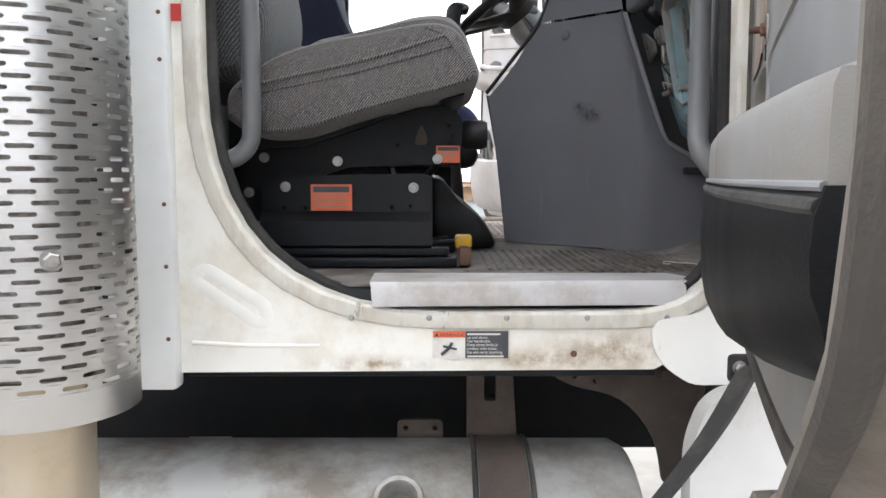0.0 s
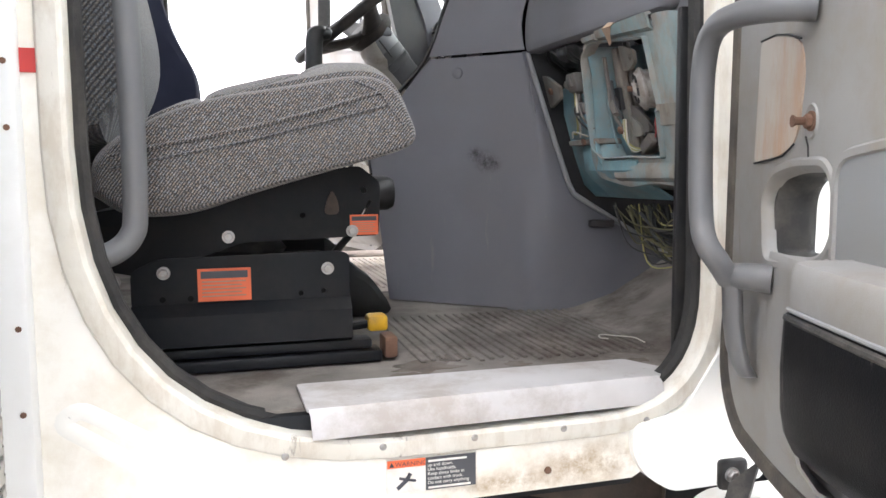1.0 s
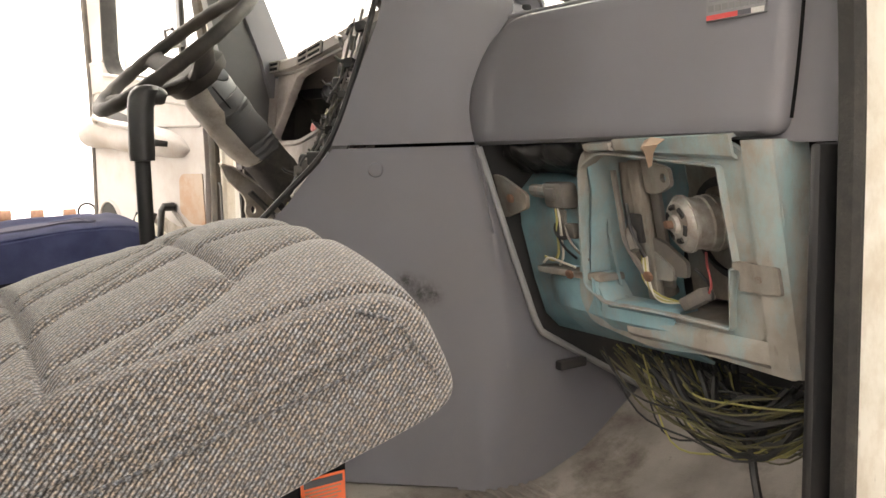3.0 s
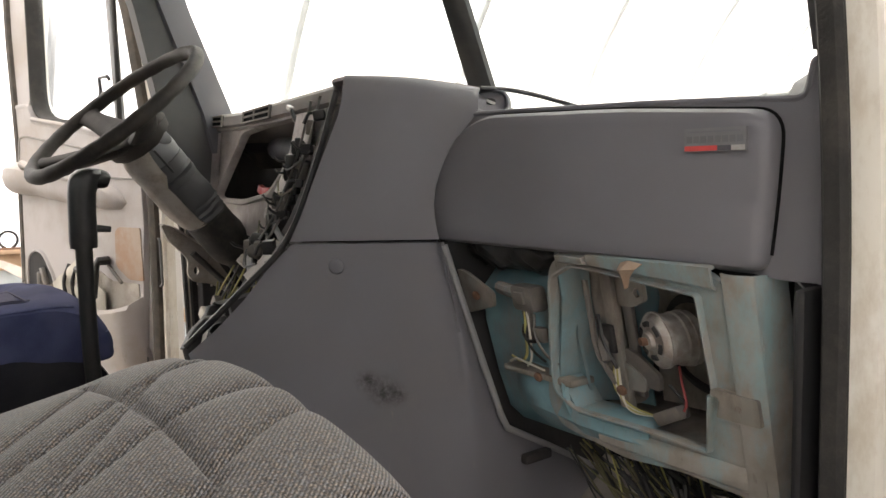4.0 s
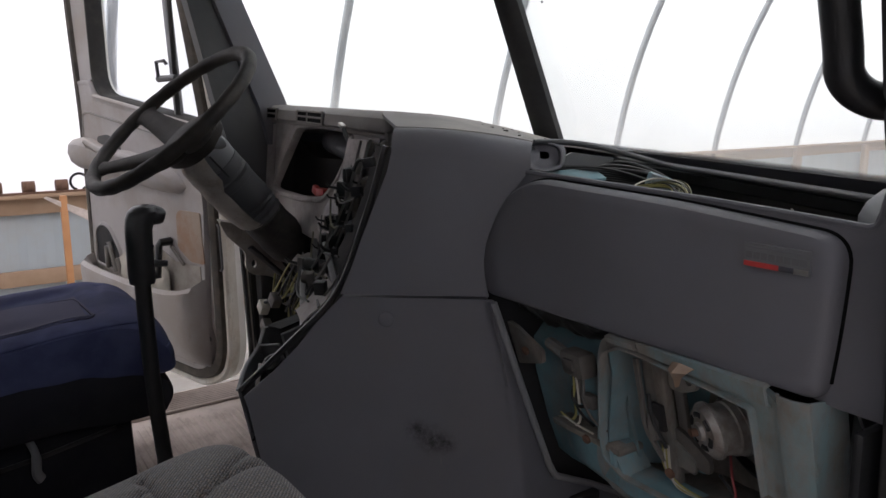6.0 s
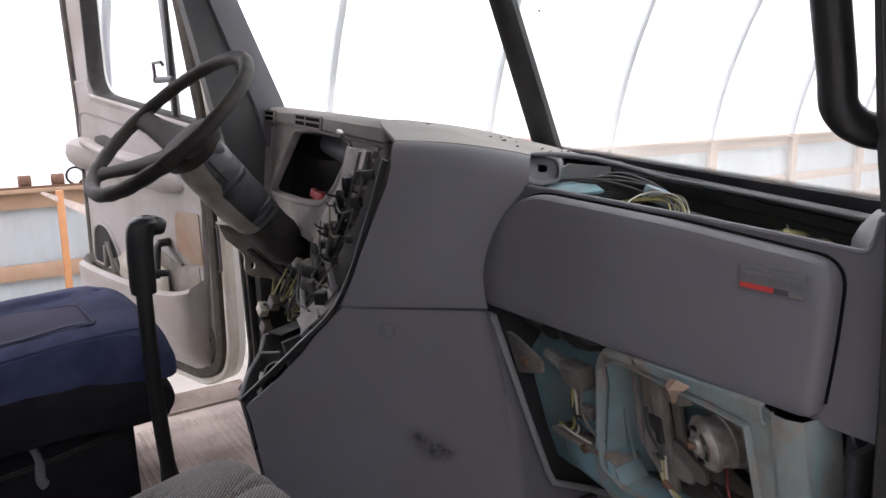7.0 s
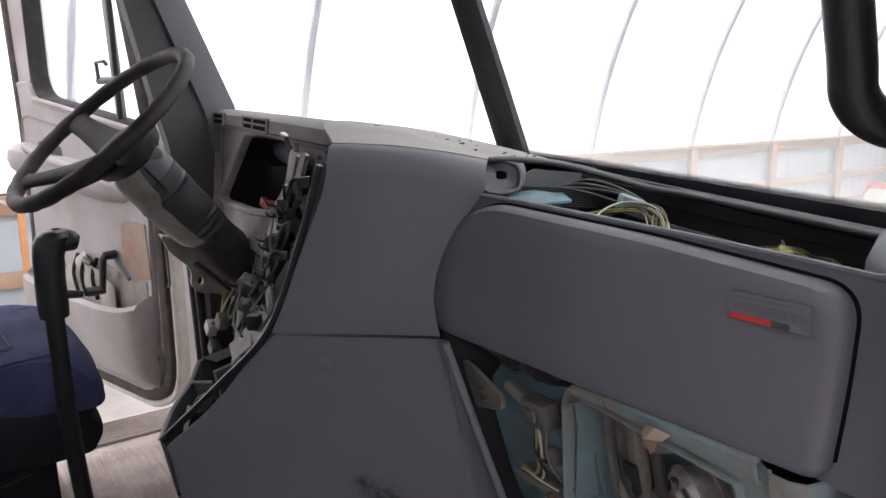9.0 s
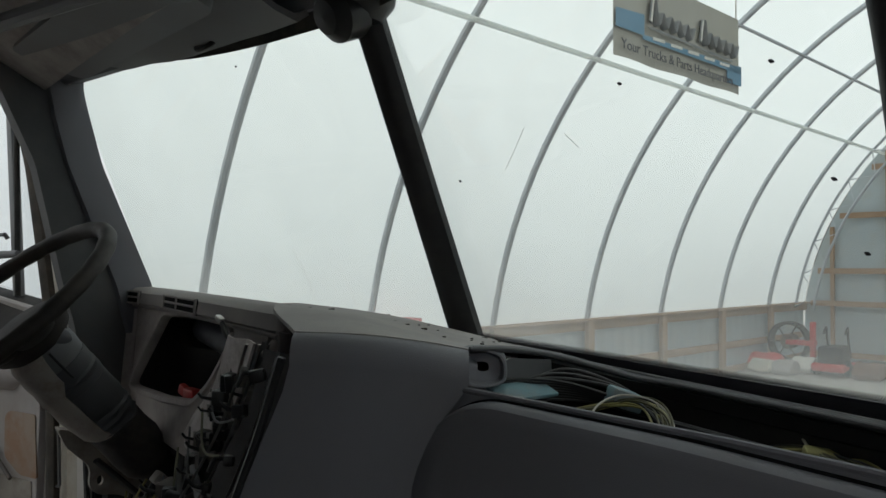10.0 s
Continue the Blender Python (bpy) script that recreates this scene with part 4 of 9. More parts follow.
for k in range(60):
    i, j = rng.randrange(1, 3), rng.randrange(0, 3)
    u, v, r = rng.random(), rng.random(), 0.0012 + 0.0022 * rng.random() ** 3
    p = dtop[i][j].lerp(dtop[i + 1][j], u).lerp(dtop[i][j + 1].lerp(dtop[i + 1][j + 1], u), v) + Vector((0, 0, 0.0065))
    add_box(bm, p - Vector((r * (1 + rng.random()), r, r * 0.8)), p + Vector((r * (1 + rng.random()), r, r * 0.8)), 0.0004, None, 1)
tagged(part("dirt_crumbs", bm, M_stain_dark, dash), kind="stuff")

# passenger side: glove box, its surround, the open shelf above it and the end cap by the door
gl3 = plane_map((0.612, 0, 0), (0, -1, 0), (0.0, 0, 1))         # a runs to the passenger door, b up; h forward or back


def glove_pt(a, b, h):
    """The dash face leans back a little towards the door and bows."""
    p = gl3(a, b, 0)
    p.x = 0.612 + 0.045 * (a + 1.85) - h + 0.02 * math.sin((b - 1.84) / 0.21 * math.pi * 0.5) * 0.2
    return p


def dash_shape(poly, h, edge, back, mat_, name, label=""):
    """A cushioned panel: the rim rolls over towards the dash."""
    n = len(poly)
    cx, cy = sum(p[0] for p in poly) / n, sum(p[1] for p in poly) / n
    bm = bmesh.new()
    rings = []
    hw, hh_ = max(abs(p[0] - cx) for p in poly), max(abs(p[1] - cy) for p in poly)
    for inset, hh in ((0.0, -back), (0.0, h - edge), (edge * 0.12, h - edge * 0.55), (edge * 0.4, h - edge * 0.2), (edge, h - edge * 0.03), (edge * 1.6, h)):
        rings.append([bm.verts.new(glove_pt(cx + (p[0] - cx) * (1 - inset / hw), cy + (p[1] - cy) * (1 - inset / hh_), hh)) for p in poly])
    for r0, r1 in zip(rings, rings[1:]):
        for i in range(n):
            bm.faces.new((r0[i], r0[(i + 1) % n], r1[(i + 1) % n], r1[i]))
    bmesh.ops.triangle_fill(bm, use_beauty=True, edges=[e for e in bm.edges if e.verts[0] in set(rings[-1]) and e.verts[1] in set(rings[-1])])
    return part(name, bm, mat_, dash, label)


glove = rounded([(-2.138, 1.846), (-1.540, 1.842), (-1.5315, 1.93), (-1.527, 2.0295), (-1.75, 2.0455), (-2.030, 2.054), (-2.115, 2.0), (-2.150, 1.92)], [0.02, 0.02, 0.05, 0.035, 0.05, 0.05, 0.05, 0.05], 7)
dash_shape(glove, 0.014, 0.016, 0.020, M_dash, "glove_box_door", "smooth dark grey glove box door")
lip = rounded([(-1.4830, 2.082), (-1.496, 2.082), (-1.504, 2.040), (-1.60, 2.045), (-1.72, 2.050), (-2.0, 2.0575), (-2.085, 2.0585)], [0.001, 0.006, 0.014, 0.02, 0.02, 0.02, 0.001], 5)
sur = [(-2.135, 1.852), (-1.560, 1.838), (-1.530, 1.8335), (-1.483, 1.833)] + lip
dash_shape(sur, -0.012, 0.0015, 0.02, M_dash, "glove_box_surround", "grey dash face round the glove box")
# gasket: no real seal, a black line that paints the gap's shadow
gasket = [glove_pt(a, b, -0.0105) for a, b in glove if (a > -1.62 and b > 1.86) or b > 2.02]
k0 = max(range(len(gasket)), key=lambda k: (gasket[k] - gasket[k - 1]).length)
part("glove_box_gap_shade", tube(gasket[k0:] + gasket[:k0], 0.0028, 6), M_void, dash, "black line painted for the shadow gap round the glove box door")
roll = [[glove_pt(-1.4835 + r * math.sin(t), b, -0.012 - r * (1 - math.cos(t))) for t in np.linspace(0, math.pi / 2, 7)] + [glove_pt(-1.4835 + r, b, -0.42)] for b, r in ((1.833, 0.012), (1.90, 0.0145), (2.0, 0.016), (2.05, 0.0175), (2.070, 0.017), (2.079, 0.012))]
part("dash_end_cap", skin(roll, thick=-0.004), M_dash, dash, "grey plastic dash end by the door")
part("dash_end_top", skin([[r_ for r_ in roll[-1]], [glove_pt(-1.496, 2.081, h) for h in np.linspace(-0.012, -0.034, 7)] + [glove_pt(-1.496, 2.076, -0.42)]], thick=0.003), M_dash, dash)
# badge


def face_box(name, a0, a1, b0, b1, h0, h1, mat_, parent, slope=0.0):
    bm = bmesh.new()
    v = {}
    for i, a in enumerate((a0, a1)):
        for j, b in enumerate((b0, b1)):
            for k, h in enumerate((h0, h1)):
                v[i, j, k] = bm.verts.new(glove_pt(a, b + slope * (a - a0), h))
    for f in (((0, 0, 0), (1, 0, 0), (1, 1, 0), (0, 1, 0)), ((0, 0, 1), (1, 0, 1), (1, 1, 1), (0, 1, 1)), ((0, 0, 0), (1, 0, 0), (1, 0, 1), (0, 0, 1)),
              ((0, 1, 0), (1, 1, 0), (1, 1, 1), (0, 1, 1)), ((0, 0, 0), (0, 1, 0), (0, 1, 1), (0, 0, 1)), ((1, 0, 0), (1, 1, 0), (1, 1, 1), (1, 0, 1))):
        bm.faces.new([v[q] for q in f])
    return part(name, bm, mat_, parent, smooth=False)


badge = face_box("model_badge", -1.637, -1.556, 1.984, 2.012, 0.010, 0.0185, M_badge, dash)
badge["label"] = "grey model badge with red stripe"
face_box("badge_stripe", -1.636, -1.592, 1.985, 1.991, 0.0184, 0.0192, M_red, badge)
face_box("badge_black_bar", -1.592, -1.574, 1.985, 1.991, 0.0184, 0.0192, M_ink, badge)
face_box("badge_pale_bar", -1.574, -1.557, 1.985, 1.991, 0.0184, 0.0192, M_bolt, badge)
face_box("badge_small_bar", -1.632, -1.562, 2.0065, 2.0085, 0.0184, 0.0192, M_dash, badge)
for a in (-1.6335, -1.624, -1.6145, -1.605, -1.5955, -1.586, -1.5765, -1.567):
    face_box("badge_mark", a, a + 0.0078, 1.9945, 2.0025, 0.0184, 0.0190, M_handle, badge)

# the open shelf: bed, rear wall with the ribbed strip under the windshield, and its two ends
# bed and back carry the open shelf's shade in their dark colour
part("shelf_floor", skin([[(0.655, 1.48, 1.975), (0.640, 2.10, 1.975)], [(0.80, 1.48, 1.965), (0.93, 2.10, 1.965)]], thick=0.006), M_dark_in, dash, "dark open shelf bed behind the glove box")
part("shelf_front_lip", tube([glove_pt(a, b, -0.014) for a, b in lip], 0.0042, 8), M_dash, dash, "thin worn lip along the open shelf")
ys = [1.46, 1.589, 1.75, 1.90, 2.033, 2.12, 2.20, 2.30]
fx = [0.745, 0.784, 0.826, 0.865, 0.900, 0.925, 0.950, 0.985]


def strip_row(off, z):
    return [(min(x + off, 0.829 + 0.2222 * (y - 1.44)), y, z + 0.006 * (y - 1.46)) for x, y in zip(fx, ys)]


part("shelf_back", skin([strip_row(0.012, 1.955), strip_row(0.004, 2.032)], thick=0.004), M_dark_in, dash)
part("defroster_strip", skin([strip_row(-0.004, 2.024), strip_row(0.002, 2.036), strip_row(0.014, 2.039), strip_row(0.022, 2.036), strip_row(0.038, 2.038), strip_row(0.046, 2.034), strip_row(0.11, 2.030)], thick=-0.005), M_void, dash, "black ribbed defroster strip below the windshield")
for off, z, r in ((0.010, 2.0445, 0.0024), (0.022, 2.0440, 0.0020), (0.036, 2.0450, 0.0022)):
    part("strip_rib", tube(curve(strip_row(off, z), 3), r, 6), M_trim_mid, dash)
part("shelf_lower_rail", tube(curve([(x - 0.012, y, z - 0.03) for x, y, z in strip_row(0.0, 2.03)][:6], 3), 0.0035, 6), M_handle, dash)
part("shelf_end_rise", skin([[(0.646, 1.515, 1.965), (0.68, 1.550, 1.965), (0.79, 1.594, 1.965)], [(0.646, 1.511, 2.040), (0.68, 1.547, 2.046), (0.786, 1.590, 2.050)], [(0.646, 1.506, 2.056), (0.682, 1.540, 2.062), (0.788, 1.580, 2.062)], [(0.648, 1.494, 2.072), (0.69, 1.515, 2.078), (0.80, 1.545, 2.070)], [(0.650, 1.466, 2.078), (0.70, 1.466, 2.082), (0.83, 1.466, 2.060)]], thick=0.004), M_dash, dash, "rounded shelf end rising into the dash cap")
rim_line = [(0.655, 2.082, 2.104), (0.700, 2.062, 2.101), (0.748, 2.048, 2.093), (0.792, 2.030, 2.081), (0.832, 2.002, 2.066), (0.856, 1.960, 2.054)] + strip_row(0.004, 2.046)[3::-1]
part("shelf_end_rim", tube(curve(rim_line, 5), 0.0050, 10, flat=0.8), M_pillar, dash, "moulded rim curving from the duct mouth to the defroster strip")
part("shelf_end_rib", tube(curve([(x + 0.012, y + 0.006, z + 0.001) for x, y, z in rim_line], 5), 0.0028, 8), M_dash, dash)
mouth = [(0.652, 2.098, 2.102), (0.634, 2.076, 2.088), (0.630, 2.070, 2.066), (0.648, 2.056, 2.057), (0.680, 2.046, 2.060), (0.690, 2.048, 2.078), (0.688, 2.055, 2.096), (0.672, 2.074, 2.104)]
mid_m = sum((Vector(p) for p in mouth), Vector()) / len(mouth)
shell_m = [[mid_m + (Vector(p) - mid_m) * f + Vector((d, d, 0)) for p in curve(mouth + mouth[:1], 4)] for f, d in ((1.0, 0.03), (1.0, 0.004), (0.95, 0.0), (0.86, 0.0), (0.80, 0.003), (0.72, 0.008), (0.25, 0.009))]
part("duct_mouth", skin(shell_m), M_dash, dash, "rounded moulding round the duct mouth")
part("shelf_end_wall", skin([[(0.63, 2.085, 1.97), (0.78, 2.13, 1.97), (0.93, 2.18, 1.97)], [(0.63, 2.088, 2.05), (0.78, 2.134, 2.075), (0.93, 2.185, 2.052)]], thick=0.005), M_pillar, dash)
for k in range(3):
    part("duct_tube", tube(curve([(0.74 + 0.03 * k, 2.125, 2.035), (0.80 + 0.022 * k, 2.075, 2.048 + 0.004 * k), (0.838 + 0.008 * k, 1.99, 2.040), (0.838, 1.92, 2.012), (0.815, 1.86, 1.982)], 6), 0.0036, 8), M_wire_k, dash)

# driver side: cluster frame with its gaping hole, visor with vents, switch panel
CU, CV = Vector((0.16, 1.0, 0)).normalized(), Vector((0.12, 0, 1)).normalized()


def cl(a, b, h=0.0):
    """The instrument face bends round towards the driver at its outer end; h rises out of it."""
    return Vector((0.63, 2.70, 1.95)) + CU * a + CV * b + Vector((-1, 0.16, 0.1)) * (h + 0.55 * max(0.0, a - 0.5) ** 2)


hole = rounded([(0.048, 0.126), (0.10, 0.074), (0.165, 0.022), (0.28, -0.036), (0.55, -0.064), (0.760, -0.064), (0.585, 0.136), (0.38, 0.146), (0.12, 0.150)], [0.01, 0.03, 0.03, 0.05, 0.05, 0.05, 0.03, 0.03, 0.02], 4)
frame_o = [(-0.09, -0.10), (0.10, -0.15), (0.40, -0.16), (0.60, -0.16), (0.72, -0.16), (0.81, -0.15), (0.81, 0.0), (0.80, 0.164), (0.70, 0.164), (0.55, 0.164), (0.30, 0.164), (0.10, 0.164), (-0.15, 0.164)]
part("cluster_frame", plate(frame_o, [hole], cl, -0.015, 0.0), M_dash_tan, dash, "dusty tan instrument frame with the gauges removed")
# inside of the instrument hole, its shade painted in with the dark fill
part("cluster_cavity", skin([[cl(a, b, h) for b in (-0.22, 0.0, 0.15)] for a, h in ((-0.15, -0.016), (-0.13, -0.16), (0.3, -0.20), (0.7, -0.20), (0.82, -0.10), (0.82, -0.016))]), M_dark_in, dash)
part("cavity_duct", tube(curve([cl(0.62, 0.10, -0.12), cl(0.40, 0.09, -0.10), cl(0.15, 0.06, -0.12), cl(0.0, 0.10, -0.14)], 5), 0.035, 12), M_label_dark, dash)
part("cluster_rim", ring_sweep(hole, [(0.014, 0.001), (0.010, 0.007), (0.0, 0.006), (-0.004, 0.0), (-0.004, -0.016)], cl), M_dash_tan, dash)
part("cluster_left_cheek", skin([[cl(a, b, h) for b in (-0.34, -0.1, 0.03, 0.14)] for a, h in ((0.74, 0.004), (0.765, 0.03), (0.80, 0.034), (0.815, -0.05))], thick=0.005), M_dash_tan, dash)
brow = [[cl(a, b, h) for b, h in ((0.151, 0.004), (0.153, 0.020), (0.158, 0.028), (0.184, 0.026), (0.196, 0.012), (0.200, -0.02))] for a in np.linspace(-0.23, 0.82, 15)]
part("dash_visor", skin(brow, thick=0.006), M_dash_dusty, dash, "dusty grey dash brow with two vents")
core = sum(brow[0], Vector()) / len(brow[0])
ends = [[core + (p - core) * math.cos(t) + CU * (-0.030 * math.sin(t)) + Vector((0, 0, -0.012)) * (1 - math.cos(t)) for p in brow[0]] for t in np.linspace(0, math.pi / 2 - 0.05, 7)]
part("brow_end", skin(ends, thick=0.004), M_dash_dusty, dash, "rounded end of the dash brow")
part("brow_return", tube(curve([cl(-0.235, 0.17, 0.012), cl(-0.252, 0.135, 0.010), cl(-0.245, 0.09, 0.006), cl(-0.225, 0.05, 0.0)], 5), [0.014] * 8 + [0.010] * 8, 10, flat=0.5), M_dash_dusty, dash)
part("brow_clip", box((-0.012, -0.020, -0.006), (0.012, 0.020, 0.006), 0.003, Matrix.Translation(cl(-0.215, 0.125, 0.016)) @ pose(0, 0, 0, 30, 10, -60)), M_bare, dash, "pale broken clip under the brow")
part("brow_lower_bead", tube([cl(a, 0.150 - 0.03 * max(0.0, -a - 0.12), 0.010) for a in np.linspace(-0.22, 0.80, 16)], 0.006, 8), M_dash_dusty, dash)
back_edge = [r[-1] for r in brow]
glass_foot = [Vector((1.075 + (0.84 - 1.075) * k / 14, 2.47 + (3.50 - 2.47) * k / 14, 2.045)) for k in range(15)]
part("dash_top", skin([[a.lerp(b, k / 4) for k in range(5)] for a, b in zip(back_edge, glass_foot)], thick=0.006), M_dash_dusty, dash, "dusty dash top under the windshield")
for a0, a1 in ((0.215, 0.485), (0.68, 0.775)):
    n = 7 if a1 - a0 > 0.15 else 5
    v = part("air_vent", plate([(a0 + (a1 - a0) * i / n, 0.154) for i in range(n + 1)] + [(a1 - (a1 - a0) * i / n, 0.189) for i in range(n + 1)], [], cl, 0.026, 0.0305), M_void, dash)
    for b in (0.1565, 0.172, 0.1865):
        part("vent_slat", tube([cl(a0 + (a1 - a0) * i / 6, b, 0.031) for i in range(7)], 0.0030, 6), M_dash_dusty, v)
    for a in (a0, (a0 + a1) / 2 + 0.02, a1):
        part("vent_post", tube([cl(a, 0.154, 0.031), cl(a, 0.189, 0.031)], 0.0035, 6), M_dash_dusty, v)
part("relay_block", add_box(box((-0.012, -0.030, -0.014), (0.012, 0.022, 0.012), 0.004, Matrix.Translation((0.712, 3.075, 1.915))), (-0.006, 0.006, -0.022), (0.010, 0.045, 0.002), 0.004, Matrix.Translation((0.712, 3.075, 1.915)) @ pose(0, 0, 0, 25, 0, 10)), M_red, dash, "loose red relay in the instrument hole")
rod = part("sensor_rod", tube([(0.606, 2.698, 2.111), (0.605, 2.685, 2.094), (0.598, 2.622, 2.054)], [0.0045, 0.005, 0.0065], 8), M_black, dash, "black sensor rod with a pale tip")
part("rod_tip", box((-0.006, -0.011, -0.005), (0.006, 0.011, 0.005), 0.002, Matrix.Translation((0.606, 2.704, 2.114)) @ pose(0, 0, 0, 20, 0, 0)), M_bolt, rod)
kn = part("dimmer_knob", revolve([(0.0, 0.020), (0.020, 0.019), (0.025, 0.014), (0.026, 0.0), (0.0, 0.0)], (0.592, 2.588, 2.031), (-0.75, 0.62, 0.2), 20), M_black, dash, "large round black dimmer knob")
part("knob_ring", revolve([(0.026, 0.003), (0.033, 0.002), (0.033, -0.003), (0.026, -0.003)], (0.592, 2.588, 2.031), (-0.75, 0.62, 0.2), 20), M_bolt, kn)

# switch panel: a bare metal strip along the console edge, with switches hanging from it
edge = [con(s, z) for s, z in ((-0.165, 2.10), (-0.205, 1.98), (-0.262, 1.85), (-0.35, 1.76), (-0.452, 1.665))]
inner = [Vector(p) for p in ((0.612, 2.690, 2.090), (0.634, 2.800, 1.985), (0.675, 3.00, 1.888), (0.60, 2.95, 1.80), (0.46, 2.82, 1.69))]
sheet = [[a.lerp(b, k / 8) + Vector((0.012, 0, 0)) * math.sin(k * 1.7) for k in range(1, 9)] for a, b in zip(curve(edge, 5), curve(inner, 5))]
part("switch_plate", skin([r[3:] for r in sheet[:12]], thick=0.004), M_bare, dash, "bare metal plate beside the instrument hole")
# the channel's dark colour paints the shaded gap behind the switches
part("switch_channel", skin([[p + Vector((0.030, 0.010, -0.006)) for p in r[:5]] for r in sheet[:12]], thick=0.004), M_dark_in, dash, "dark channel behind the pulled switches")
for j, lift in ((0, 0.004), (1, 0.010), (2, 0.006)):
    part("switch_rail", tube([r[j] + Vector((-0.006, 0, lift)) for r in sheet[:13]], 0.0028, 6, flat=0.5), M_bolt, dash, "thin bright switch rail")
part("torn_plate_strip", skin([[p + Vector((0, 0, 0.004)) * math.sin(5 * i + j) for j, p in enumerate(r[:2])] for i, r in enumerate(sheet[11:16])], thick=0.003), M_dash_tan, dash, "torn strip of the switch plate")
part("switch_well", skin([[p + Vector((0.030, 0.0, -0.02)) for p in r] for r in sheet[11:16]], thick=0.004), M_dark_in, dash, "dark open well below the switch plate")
for i in range(11, 16, 2):
    part("well_rib", tube([sheet[i][0] + Vector((0.004, 0, -0.002)), sheet[i][3] + Vector((0.0, 0.0, 0.006)), sheet[i][6] + Vector((0.012, 0, -0.008))], 0.007, 6, flat=0.5), (M_black, M_trim_mid)[i // 2 % 2], dash)
part("console_edge_bead", tube(curve([p + Vector((-0.004, 0.0, 0.004)) for p in edge], 6), 0.006, 6), M_black, dash)
rng = random.Random(4)
spots = ((2.58, 1.987, 0.9), (2.531, 1.970, 1.0), (2.577, 1.941, 0.9), (2.60, 1.915, 0.8), (2.629, 1.889, 1.0), (2.632, 1.864, 1.1), (2.69, 1.835, 0.8), (2.765, 1.79, 1.2), (2.765, 1.762, 1.1), (2.70, 1.775, 0.8), (2.47, 2.005, 0.8), (2.555, 2.02, 0.7), (2.60, 1.965, 0.7), (2.66, 1.905, 0.8), (2.70, 1.86, 0.7), (2.60, 1.83, 0.8), (2.66, 1.80, 0.7))
for k, (y, z, f) in enumerate(spots):
    p = Vector((0.545 - 0.02 * (z < 1.83), y, z))
    d = Vector((-0.8, 0.55, 0.15 + 0.3 * rng.random())).normalized()
    s = 0.0165 * f
    turn = Matrix.Translation(p) @ pose(0, 0, 0, 12 * rng.random(), 8 * rng.random(), -55 + 14 * rng.random())
    body = part("rocker_switch", box((-s * 0.8, -s * 0.9, -s * 1.3), (s * 0.8, s * 1.6, s * 1.3), 0.004, turn), (M_black, M_plug, M_black)[k % 3], dash)
    if k % 3 != 2:
        part("switch_lever", tube([p + d * s * 0.4, p + d * s * 2.2, p + d * s * 2.6 + Vector((0, 0, 0.006))], [0.0065 * f, 0.005 * f, 0.0045 * f], 8, flat=0.6), M_black, body)
    part("switch_bracket", box((-s * 1.5, s * 0.4, -s * 1.0), (s * 1.5, s * 0.55, s * 1.0), 0.001, turn), (M_bolt, M_dash_tan, M_dash_dusty)[k % 3], body)
pe, pi = curve(edge, 8), curve(inner, 8)
for k in range(15):
    f, g = 0.08 + 0.64 * k / 15, (0.16, 0.34, 0.55, 0.25, 0.70, 0.44)[k % 6]
    i = int(f * (len(pe) - 1))
    p = pe[i].lerp(pi[i], g) + Vector((-0.010, 0.004, 0.0))
    w, d, h = 0.006 + 0.006 * rng.random(), 0.005 + 0.007 * rng.random(), 0.007 + 0.008 * rng.random()
    turn = Matrix.Translation(p) @ pose(0, 0, 0, 20 * rng.random() - 10, 30 * rng.random() - 15, -50 + 25 * rng.random())
    m_ = (M_black, M_plug, M_black, M_dark_in, M_bare, M_black)[k % 6]
    bs = part("plate_fitting", add_box(box((-w, -d, -h), (w, d, h), 0.003, turn), (-w * 0.5, d, -h * 0.4), (w * 0.5, d + 0.008, h * 0.4), 0.002, turn), m_, dash)
    if k % 3 == 0:
        part("fitting_lever", tube(curve([p, p + Vector((-0.014, 0.010, 0.004)), p + Vector((-0.022, 0.018, 0.014 * (1 if k % 2 else -1)))], 3), 0.0032, 6), M_black, bs)
for k in range(5):
    a, b = pe[int((0.20 + 0.12 * k) * (len(pe) - 1))], pi[int((0.22 + 0.12 * k) * (len(pi) - 1))]
    part("plate_wire", tube(curve([a.lerp(b, 0.2) + Vector((-0.006, 0, 0)), a.lerp(b, 0.45) + Vector((-0.03, 0.01, -0.03)), a.lerp(b, 0.8) + Vector((-0.02, 0.0, -0.01))], 6), 0.0022, 6), (M_wire_k, M_wire_o)[k % 2], dash)
for k in range(2):
    part("round_knob", revolve([(0.0, 0.026), (0.011, 0.026), (0.014, 0.022), (0.015, 0.0), (0.0, 0.0)], (0.484 - 0.012 * k, 2.612 - 0.012 * k, 1.824 - 0.024 * k), (-0.7, 0.6, 0.25), 16), (M_black, M_plug)[k % 2], dash)


tip, ra, rb, rc_ = Vector((0.236, 2.422, 1.662)), Vector((0.341, 2.602, 1.678)), Vector((0.384, 2.690, 1.684)), Vector((0.470, 2.702, 1.692))
far_rim = curve([tip, tip.lerp(ra, 0.5) + Vector((-0.004, 0.006, 0.0)), ra, rb], 4)
down = Vector((0.03, 0.0, -0.17))
tray = part("bin_tray", skin([[p + down * k for k in (0.0, 0.3, 1.0)] for p in far_rim + [rb.lerp(rc_, 0.5), rc_]], thick=0.005), M_pillar, dash, "open dark grey bin at the console foot")
part("tray_floor", skin([[tip + down * 0.6, con(-0.36, 1.60) + Vector((0.02, 0.02, 0))], [rb + down * 0.6, rc_ + down * 0.6]], thick=0.004), M_void, tray)
